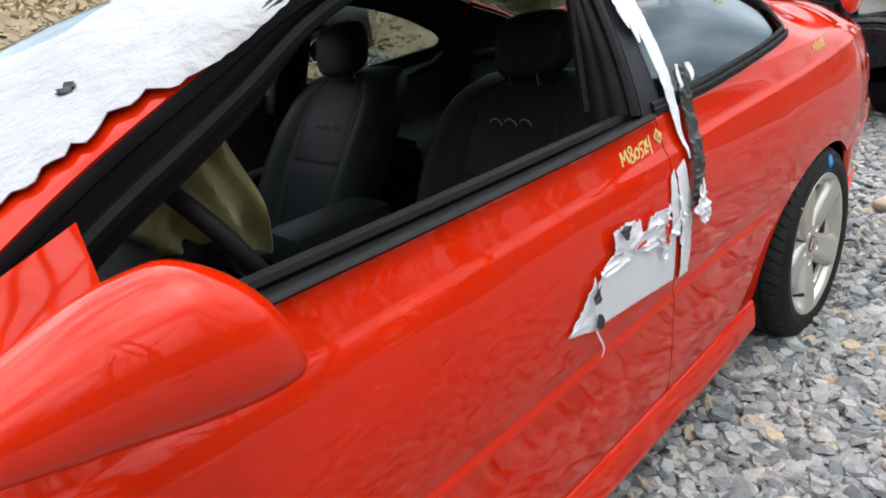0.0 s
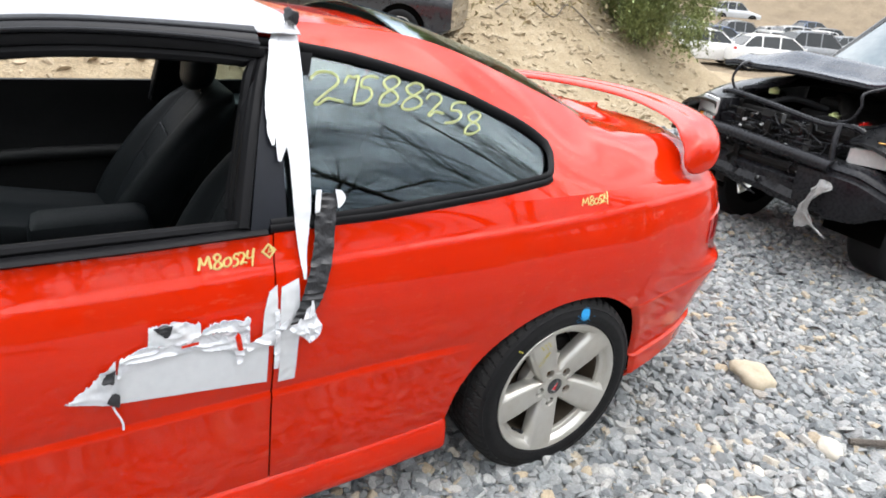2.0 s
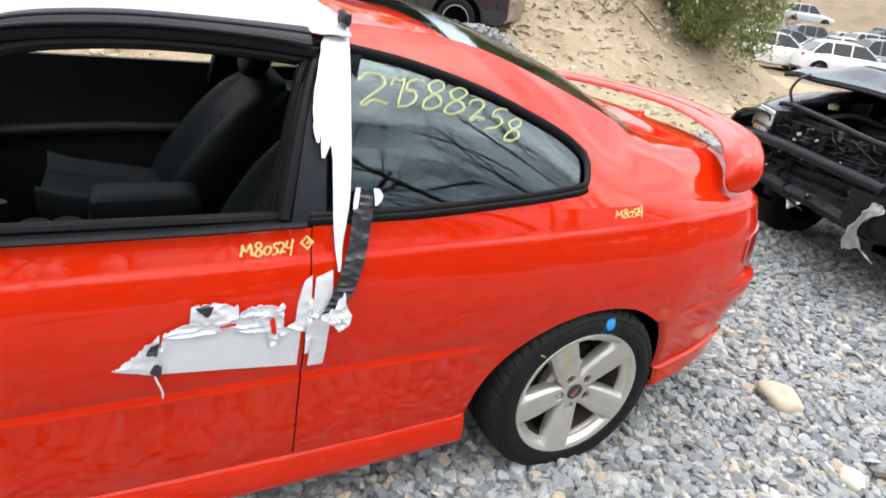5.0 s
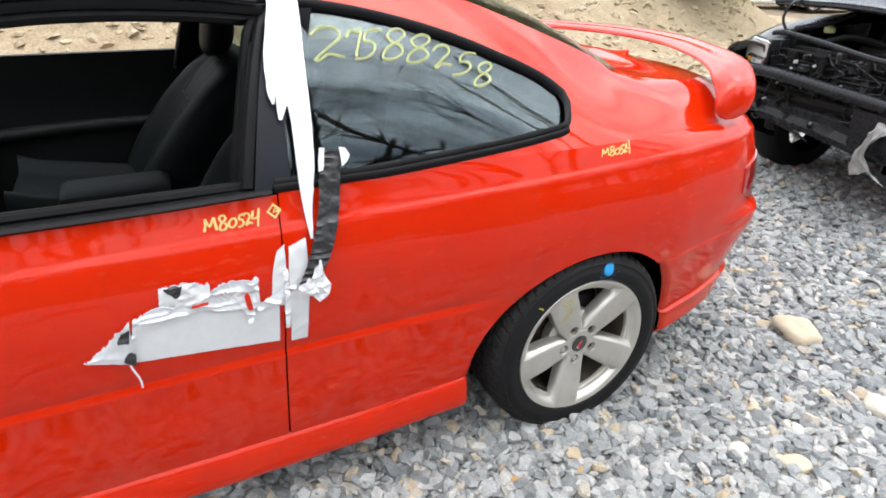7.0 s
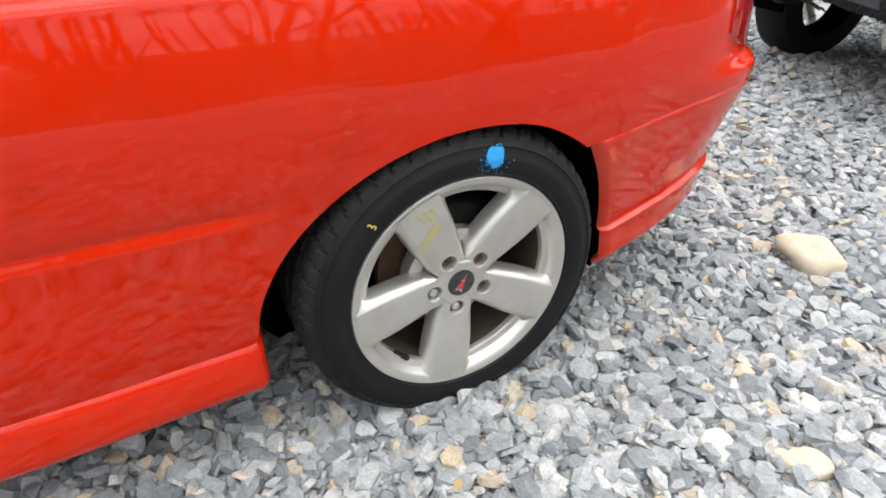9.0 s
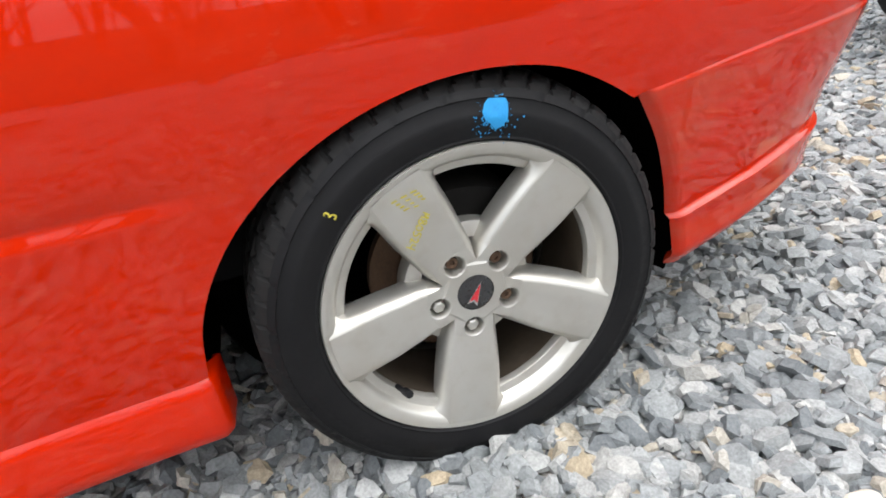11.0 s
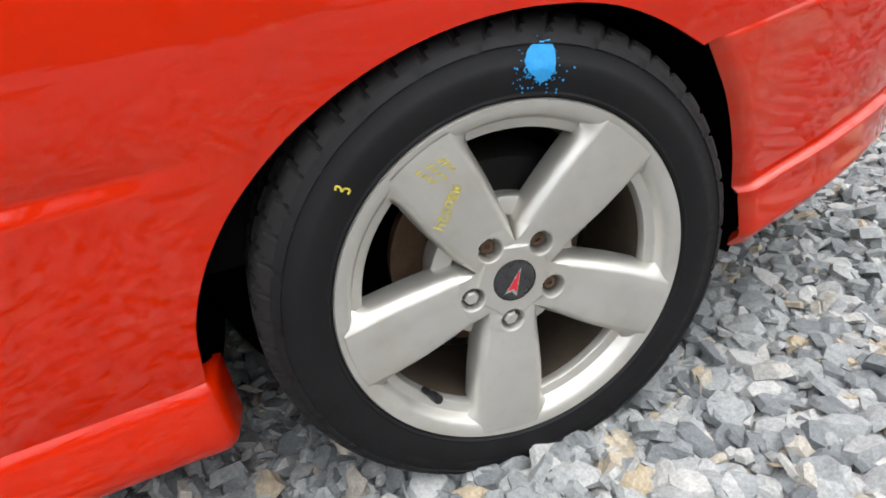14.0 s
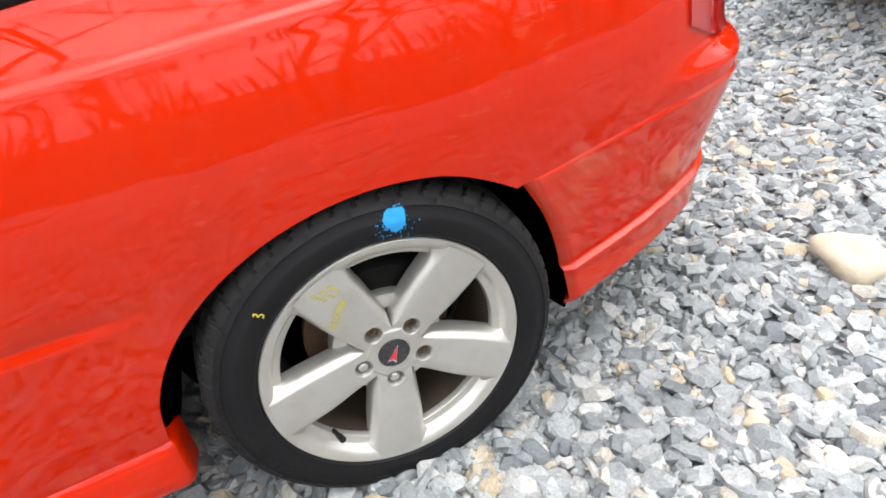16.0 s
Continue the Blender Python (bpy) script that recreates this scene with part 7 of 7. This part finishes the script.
part("hose", bent_bar([(0.28, 0.30, 0.93), (0.42, 0.20, 0.99), (0.55, 0.02, 0.95)], 0.022), CABIN, truck)
part("hose", bent_bar([(0.30, -0.34, 0.80), (0.22, -0.20, 0.62), (0.34, 0.05, 0.55)], 0.018), CABIN, truck)
for x, y, z, mat in ((0.40, 0.345, 1.030, 1), (0.40, -0.126, 0.952, 1), (0.40, -0.33, 0.938, 2)):
    part("filler_cap", joined(tube([(x, y, z - 0.03), (x, y, z)], 0.034, 14), box((0.05, 0.012, 0.012), (x, y, z + 0.006), 0.003)), GREEN_PEN if mat == 1 else TAIL_LENS, truck, "yellow filler cap" if mat == 1 else "red cap")
part("battery", box((0.22, 0.16, 0.16), (0.42, -0.30, 0.83), 0.02), CABIN, truck)


def bumper_bar():
    pts = curve_points([(0.16, 0.74, 0.72), (0.03, 0.64, 0.755), (-0.03, 0.50, 0.768), (-0.05, 0.26, 0.772), (-0.055, -0.03, 0.757), (-0.05, -0.30, 0.742), (-0.04, -0.48, 0.728)], 8)
    return tube(pts, 0.042, 14, 0.85)


def bumper_cover():
    """The near half of the bumper: a ledge, a groove, and a face whose lower edge sweeps up to a torn point."""
    rows = []
    for s in np.linspace(0, 1, 44):
        y = -0.30 - 0.66 * s
        back = 0.42 * max(s - 0.35, 0) ** 2
        top = 0.765 - 0.02 * s - 0.10 * step(0.45, 1.0, s)
        low = 0.455 + 0.02 * noise.noise((s * 7, 2.0, 0.0)) + 0.14 * step(0.55, 1.0, s) - 0.02 * math.sin(s * 5)
        rows.append([(back + dx, y, z) for dx, z in ((0.14, top - 0.01), (0.05, top), (-0.02, top - 0.012), (-0.045, top - 0.035), (-0.035, top - 0.050), (-0.038, top - 0.062), (-0.055, top - 0.075),
                                                     (-0.058, top - 0.12), (-0.05, (top + low) / 2 - 0.03), (-0.035, low + 0.03), (-0.01, low), (0.06, low - 0.005))])
    return shell(rows, -0.012)


def valance():
    rows = []
    for s in np.linspace(0, 1, 60):
        y = 0.72 - 1.05 * s
        back = 0.5 * max(0.28 - s, 0) ** 2 * 4
        low = 0.50 - 0.09 * s + 0.03 * noise.noise((s * 9, 1.0, 0.0)) + 0.018 * noise.noise((s * 31, 4.0, 0.0))
        top = 0.625 + 0.02 * noise.noise((s * 6, 7.0, 0.0)) - 0.02 * s
        rows.append([(back + dx, y, low + (top - low) * k) for dx, k in ((0.09, 0.0), (0.02, 0.06), (0.0, 0.3), (0.025, 0.55), (0.02, 0.8), (0.06, 1.0))])
    return shell(rows, 0.010)


part("bumper_bar", bumper_bar(), WORN_BLACK, truck, "thick scuffed black bumper bar", 60)
part("bumper", bumper_cover(), WORN_BLACK, truck, "torn sagging black bumper cover", 35)
part("valance", valance(), WORN_BLACK, truck, "ragged black lower valance", 35)
part("bumper_beam", bent_bar([(0.16, -0.60, 0.62), (0.08, -0.3, 0.63), (0.08, 0.3, 0.63), (0.18, 0.62, 0.62)], 0.045, 0.7), DARK_IRON, truck)
part("splash_shield", box((0.7, 0.9, 0.02), (0.45, 0, 0.42), 0.005, Matrix.Rotation(radians(5), 4, "Y")), CABIN, truck)


def rag_sheet(spine, seed):
    """A torn piece of plastic: rows of (y, z, half width) swept downwards."""
    rows = []
    line = curve_points(spine, 6)
    for i, (y, z, w) in enumerate(line):
        s = i / (len(line) - 1)
        rows.append([(-0.075 - 0.02 * math.sin(s * 4) + 0.02 * noise.noise((s * 5, k * 2, seed)), y + w * k + 0.012 * noise.noise((s * 9, k * 3, seed + 1)), z + 0.014 * noise.noise((s * 7, k * 4, seed + 2)) - 0.05 * s * abs(k)) for k in np.linspace(-1, 1, 10)])
    return shell(rows, 0.004)


part("torn_plastic", rag_sheet([(-0.50, 0.655, 0.03), (-0.51, 0.63, 0.045), (-0.48, 0.60, 0.03), (-0.45, 0.55, 0.018), (-0.43, 0.49, 0.03), (-0.45, 0.43, 0.06), (-0.50, 0.385, 0.10)], 3.0), GREY_RAG, truck, "dangling torn grey plastic")
part("underbody", box((3.9, 1.2, 0.10), (2.4, 0, 0.42), 0.02), DARK_IRON, truck)


def torn_front():
    """Bent brackets, clips, wires and shreds left hanging in the torn-open nose of the pickup."""
    rng = random.Random(12)
    for k in range(78):
        y, z = rng.uniform(-0.44, 0.46), rng.uniform(0.50, 0.93)
        x = rng.uniform(0.02, 0.17) if z > 0.62 else rng.uniform(0.0, 0.10)
        a, b, c = rng.uniform(0.012, 0.045), rng.uniform(0.02, 0.09), rng.uniform(0.015, 0.10)
        turn = Euler((rng.gauss(0, 0.4), rng.gauss(0, 0.5), rng.gauss(0, 0.5))).to_matrix().to_4x4()
        plate_ = box((a * 0.4, b, c), (0, 0, 0), 0.003, None, 1)
        bmesh.ops.translate(plate_, vec=(0, b * 0.4, 0), verts=plate_.verts)
        leg = box((a, b * 0.25, c * 0.8), (-a * 0.4, 0, 0), 0.003, None, 1)
        both_ = joined(plate_, leg)
        bmesh.ops.transform(both_, matrix=Matrix.Translation((x, y, z)) @ turn, verts=both_.verts)
        part("bracket", both_, rng.choice((WORN_BLACK, DARK_IRON, DARK_IRON, WORN_BLACK, BLACK_PAINT)), truck, smooth=0)
    for k in range(22):
        y, z = rng.uniform(-0.46, 0.46), rng.uniform(0.58, 0.96)
        pts = [(rng.uniform(0.0, 0.13), y + rng.gauss(0, 0.05) + 0.05 * j * rng.choice((-1, 1)), z - 0.04 * j + rng.gauss(0, 0.02)) for j in range(5)]
        part("wire", bent_bar(pts, rng.uniform(0.003, 0.007)), WORN_BLACK, truck)
    for k in range(9):
        y, z = rng.uniform(-0.40, 0.40), rng.uniform(0.52, 0.90)
        chip = box((0.006, rng.uniform(0.012, 0.03), rng.uniform(0.008, 0.022)), (0, 0, 0), 0.002, Euler((rng.uniform(0, 3), 0.4, 0.3)).to_matrix().to_4x4(), 1)
        bmesh.ops.translate(chip, vec=(-0.002, y, z), verts=chip.verts)
        part("torn_clip", chip, GREY_RAG, truck, "pale broken plastic clip", 0)


torn_front()
truck.matrix_basis = Matrix.Translation((2.52, 1.10, -0.01)) @ Matrix.Rotation(radians(-5), 4, "Z")
# ---- trees and bush ----
def bare_tree(at, height, seed, lean=(0, 0)):
    """A leafless tree: tapered trunk, forking limbs and twigs."""
    rng = random.Random(seed)
    trunk, limbs = [], []

    def grow(start, way, length, radius, depth, out):
        pts, p, w = [np.array(start)], np.array(start, float), np.array(way, float)
        n = 6 if depth < 2 else 4
        for _ in range(n):
            w = w + np.array((rng.gauss(0, 0.13), rng.gauss(0, 0.13), rng.gauss(0.03, 0.08)))
            w /= np.linalg.norm(w)
            p = p + w * length / n
            pts.append(p.copy())
        taper = np.linspace(1, 0.45 if depth < 4 else 0.2, len(pts))
        out.append((pts, radius, taper, 8 if depth == 0 else 5 if depth < 3 else 3))
        if depth < 5:
            kids = rng.randint(4, 6) if depth == 0 else rng.randint(3, 4) if depth < 3 else rng.randint(2, 4)
            for k in range(kids):
                i = rng.randint(max(1, n // 3), n)
                side = np.array((rng.gauss(0, 1), rng.gauss(0, 1), rng.gauss(0.15, 0.4)))
                side /= np.linalg.norm(side)
                q = w * 0.7 + side * 0.75
                grow(pts[i], q / np.linalg.norm(q), length * rng.uniform(0.5, 0.72), radius * taper[i] * rng.uniform(0.45, 0.65), depth + 1, limbs)

    grow((0, 0, -0.2), (lean[0], lean[1], 1.0), height * 0.62, height * 0.012, 0, trunk)
    root = tagged(new("bare_tree"), "leafless grey-barked tree with forking limbs", "tree", "bare trees by the yard")
    for name, runs in (("trunk", trunk), ("crown", limbs)):
        vs, fs = [], []
        for pts, r, taper, sides in runs:
            base = len(vs)
            tan = np.gradient(np.array(pts), axis=0)
            for p, t, k in zip(pts, tan, taper):
                t = t / np.linalg.norm(t)
                a = np.cross(t, (0.3, 0.9, 0.1))
                a /= np.linalg.norm(a)
                b = np.cross(t, a)
                for j in range(sides):
                    c = math.tau * j / sides
                    vs.append(tuple(p + max(r * k, 0.004) * (math.cos(c) * a + math.sin(c) * b)))
            for i in range(len(pts) - 1):
                for j in range(sides):
                    fs.append((base + i * sides + j, base + i * sides + (j + 1) % sides, base + (i + 1) * sides + (j + 1) % sides, base + (i + 1) * sides + j))
        me = bpy.data.meshes.new(name)
        me.from_pydata(vs, [], fs)
        link_mesh(me, name, BARK, root, "", 60)
    root.matrix_basis = Matrix.Translation((at[0], at[1], rise(*at)))
    return root


for at, h, seed, lean in (((5.4, -8.6), 15.0, 1, (-0.30, 0.05)), ((6.2, -5.4), 16.0, 2, (-0.1, 0.1)), ((1.2, -9.6), 13.5, 3, (-0.15, 0.0)), ((9.0, -6.8), 16, 4, (-0.15, 0.05)), ((-1.6, -7.5), 14, 5, (0.2, 0.05)),
                          ((-4.2, -8.0), 14, 6, (0, 0)), ((12.0, -10.5), 12, 7, (0, 0)), ((6.8, -12.0), 16, 8, (0, 0)), ((2.0, -10.5), 15, 9, (0.05, 0))):
    bare_tree(at, h, seed, lean)


def far_woods():
    """The wood behind the yard: hundreds of thin trunks with a haze of twigs."""
    rng = random.Random(3)
    vs, fs = [], []

    def stick(p, q, r):
        base = len(vs)
        for pt, rr in ((p, r), (q, r * 0.4)):
            for j in range(3):
                a = math.tau * j / 3
                vs.append((pt[0] + rr * math.cos(a), pt[1] + rr * math.sin(a), pt[2]))
        for j in range(3):
            fs.append((base + j, base + (j + 1) % 3, base + 3 + (j + 1) % 3, base + 3 + j))

    for _ in range(440):
        x, y = rng.uniform(-50, 75), rng.uniform(-48, -15)
        z, h = rise(x, y), rng.uniform(4.5, 9)
        top = (x + rng.gauss(0, 0.6), y + rng.gauss(0, 0.6), z + h)
        stick((x, y, z - 0.2), top, rng.uniform(0.07, 0.2))
        for _ in range(14):
            k = rng.uniform(0.3, 0.98)
            p = (x + (top[0] - x) * k, y + (top[1] - y) * k, z + h * k)
            l = rng.uniform(0.6, 2.6) * (1.1 - k * 0.6)
            a = rng.uniform(0, math.tau)
            stick(p, (p[0] + l * math.cos(a), p[1] + l * math.sin(a), p[2] + l * rng.uniform(0.2, 0.9)), 0.025)
    me = bpy.data.meshes.new("far_woods")
    me.from_pydata(vs, [], fs)
    return tagged(link_mesh(me, "far_woods", BARK, None, "grey leafless wood behind the yard", 0), kind="stuff", category="woods")


far_woods()


def leaf_cloud(count, seed, shape, size):
    """Many small pointed leaves in tufts, as one mesh."""
    rng = random.Random(seed)
    vs, fs = [], []
    for _ in range(count):
        c = np.array(shape(rng))
        for _ in range(7):
            p = c + np.array([rng.gauss(0, size * 1.6) for _ in range(3)])
            w = np.array([rng.gauss(0, 1) for _ in range(3)])
            w /= np.linalg.norm(w)
            a = np.cross(w, (0.2, 0.5, 0.8))
            a /= np.linalg.norm(a)
            l = size * rng.uniform(0.7, 1.5)
            base = len(vs)
            vs += [tuple(p), tuple(p + w * l * 0.5 + a * l * 0.16), tuple(p + w * l), tuple(p + w * l * 0.5 - a * l * 0.16)]
            fs.append((base, base + 1, base + 2, base + 3))
    me = bpy.data.meshes.new("leaves")
    me.from_pydata(vs, [], fs)
    return me


LEAF = leafy("evergreen_leaf", (0.11, 0.14, 0.045), (0.30, 0.35, 0.14))
DRY = leafy("dry_grass_blade", (0.25, 0.20, 0.10), (0.42, 0.35, 0.20))


def bush(at, size, seed):
    rng = random.Random(seed)
    root = tagged(new("bush"), "ragged green shrub on the sandy bank", "bush")
    stems = []
    for _ in range(9):
        a = rng.uniform(0, math.tau)
        stems.append(tube(curve_points([(0, 0, -0.1), (0.25 * size * math.cos(a), 0.25 * size * math.sin(a), 0.4 * size), (0.6 * size * math.cos(a), 0.6 * size * math.sin(a), rng.uniform(0.7, 1.3) * size)], 4), 0.02, 5))
    part("stem", joined(*stems), BARK, root)
    blobs = [(rng.gauss(0, 0.5) * size, rng.gauss(0, 0.5) * size, rng.uniform(0.25, 1.25) * size, rng.uniform(0.22, 0.42) * size) for _ in range(16)]

    def shape(r):
        bx, by, bz, br = r.choice(blobs)
        v = np.array([r.gauss(0, 1) for _ in range(3)])
        v *= br * r.random() ** 0.3 / np.linalg.norm(v)
        return bx + v[0], by + v[1], bz + v[2]

    link_mesh(leaf_cloud(3400, seed, shape, 0.075), "leaves", LEAF, root, "", 0)
    root.matrix_basis = Matrix.Translation((at[0], at[1], rise(*at)))


bush((8.5, 8.0), 1.05, 4)
bush((9.5, 8.9), 1.05, 9)
bush((8.2, 10.2), 1.25, 14)
bush((6.9, 10.6), 0.9, 19)


def tufts():
    rng = random.Random(8)

    def shape(r):
        x = r.uniform(-4, 9.5)
        y = r.uniform(8.0, 12)
        return x, y, rise(x, y) + 0.05

    return tagged(link_mesh(leaf_cloud(1500, 8, shape, 0.12), "dry_grass", DRY, None, "dry straw-coloured grass on the bank", 0), kind="stuff", category="grass")


tufts()
tagged(finish(tube(curve_points([(5.2, 8.2, rise(5.2, 8.2) + 0.10), (5.8, 8.3, rise(5.8, 8.3) + 0.30), (6.3, 8.0, rise(6.3, 8.0) + 0.16), (6.8, 8.2, rise(6.8, 8.2) + 0.20), (7.3, 7.8, rise(7.3, 7.8) + 0.05)], 6), 0.012, 7), "fallen_branch", BARK), "fallen grey branch on the bank", "branch")
tagged(finish(tube(curve_points([(1.12, -0.43, 0.035), (1.25, -0.52, 0.045), (1.42, -0.60, 0.035)], 6), 0.014, 7), "stick", BARK), "thin brown stick lying on the gravel", "stick")


def hill_trees():
    """Dark evergreens along the top of the far hill."""
    rng = random.Random(6)
    crowns = []
    for _ in range(70):
        a = rng.uniform(-0.25, 1.35)
        d = rng.uniform(88, 108)
        x, y = d * math.cos(a), d * math.sin(a)
        if x * 0.8 + y * 0.62 > 80:
            crowns.append((x, y, rise(x, y), rng.uniform(5, 9)))

    def shape(r):
        x, y, z, h = r.choice(crowns)
        k = r.random() ** 0.8
        w = 0.34 * h * (1.05 - k) * r.random() ** 0.5
        b = r.uniform(0, math.tau)
        return x + w * math.cos(b), y + w * math.sin(b), z + h * k

    return tagged(link_mesh(leaf_cloud(5200, 6, shape, 0.55), "hill_trees", LEAF, None, "dark evergreen trees on the far hill", 0), kind="stuff", category="trees")


hill_trees()
# ---- marks on the near wheel ----
def wheel_point(r, deg, y):
    a = radians(deg)
    return (r * math.cos(a), y, HUB + r * math.sin(a))


def wall_y(r):
    return float(np.interp(r, [0.2455, 0.258, 0.272, 0.281, 0.296, 0.306], [-0.0015, -0.005, -0.0065, -0.003, 0.001, 0.005]))


def spray_blot():
    rng = random.Random(2)
    bm = bmesh.new()
    rows = []
    for k in range(13):
        row = []
        for j in range(13):
            a, rr = math.tau * j / 12, k / 12
            edge = 1 + 0.10 * math.sin(3 * a + 1) + 0.07 * math.sin(7 * a)
            dr, dt = 0.0215 * rr * edge * math.sin(a), 0.0185 * rr * edge * math.cos(a)
            r = 0.279 + dr
            row.append(wheel_point(r, 79.2 + math.degrees(dt / r), wall_y(r) - 0.0012))
        rows.append(row)
    bm.free()
    out = shell(rows, 0.0004)
    spots = []
    for _ in range(90):
        a, d = rng.gauss(radians(-65), 1.1), 0.018 + abs(rng.gauss(0, 0.010))
        r = 0.279 + d * math.sin(a)
        deg = 79.2 + math.degrees(d * math.cos(a) / r)
        s = rng.uniform(0.0004, 0.0014)
        c = np.array(wheel_point(r, deg, wall_y(r) - 0.0008))
        spots.append(plate([(c[0] + s * math.cos(t), c[2] + s * math.sin(t)) for t in np.linspace(0, math.tau, 6, endpoint=False)], c[1], 0.0006))
    return joined(out, *spots)


tagged(finish(spray_blot(), "spray_mark", BLUE_SPRAY), "bright blue spray-paint blot on the tyre wall", "paint mark")


def pen_bar(r0, d0, r1, d1, wide=0.0022, mat=None, y=None):
    p, q = (wheel_point(r, d, (wall_y(r) - 0.001) if y is None else y) for r, d in ((r0, d0), (r1, d1)))
    return tube([p, tuple((np.array(p) + q) / 2), q], wide, 5, 0.3, (0, 1, 0))


bars = []
for row, (r_hi, r_lo, deg) in enumerate(((0.216, 0.188, 119.0), (0.213, 0.182, 115.0), (0.210, 0.186, 111.0))):
    count = 4
    for k in range(count):
        r = r_hi + (r_lo - r_hi) * (k + 0.5) / count
        lean = 0.6 * k
        face = float(np.interp(r, [0.125, 0.150, 0.175, 0.195, 0.219], [0.0115, 0.008, 0.005, 0.0028, 0.0004])) - 0.0006
        tall = 1.05 + 0.25 * math.sin(5 * k + row)
        bars.append(pen_bar(r, deg - lean + tall, r - 0.002, deg - lean - tall, 0.0012, None, face))
for b in bars:
    tagged(finish(b, "pen_line", PEN_YELLOW), "faint yellow pen line on the wheel spoke", "writing", "pen notes on the wheel")


def spoke_writing(text, start, end, tall):
    """Pen figures written across the face of the upper spoke, from one (radius, degrees) to another."""
    p, q = (np.array((r * math.cos(radians(d)), r * math.sin(radians(d)))) for r, d in (start, end))
    along = (q - p) / len(text)
    up = np.array((-along[1], along[0])) / np.linalg.norm(along) * tall
    bms = []
    for i, ch in enumerate(text):
        for stroke in PEN[ch]:
            run = []
            for a, b, _ in curve_points([(a, b, 0) for a, b in stroke], 4):
                x, z = p + along * (i + 0.78 * a) + up * (b - 0.5)
                face = float(np.interp(math.hypot(x, z), [0.125, 0.150, 0.175, 0.195, 0.219], [0.0115, 0.008, 0.005, 0.0028, 0.0004]))
                run.append((x, face - 0.0008, HUB + z))
            bms.append(tube(run, 0.0009, 5, 0.4, (0, 1, 0)))
    return joined(*bms)


tagged(finish(spoke_writing("M80524", (0.166, 111.0), (0.139, 131.0), 0.0125), "spoke_writing", PEN_YELLOW), "thin yellow pen marking M80524 on a wheel spoke", "writing")
three = [(0.0, 0.009), (0.005, 0.010), (0.0055, 0.004), (0.001, 0.001), (0.006, -0.002), (0.0055, -0.009), (-0.001, -0.009)]
tilt = radians(58)
pts = []
for a, b in three:
    x, z = 0.8 * (a * math.cos(tilt) - b * math.sin(tilt)), 0.8 * (a * math.sin(tilt) + b * math.cos(tilt))
    c = wheel_point(0.268, 134.9, 0)
    rr = math.hypot(c[0] + x, c[2] + z - HUB)
    pts.append((c[0] + x, wall_y(rr) - 0.001, c[2] + z))
tagged(finish(tube(curve_points(pts, 4), 0.0013, 5, 0.5, (0, 1, 0)), "tyre_number", PEN_YELLOW), "small yellow figure 3 written on the tyre", "writing")
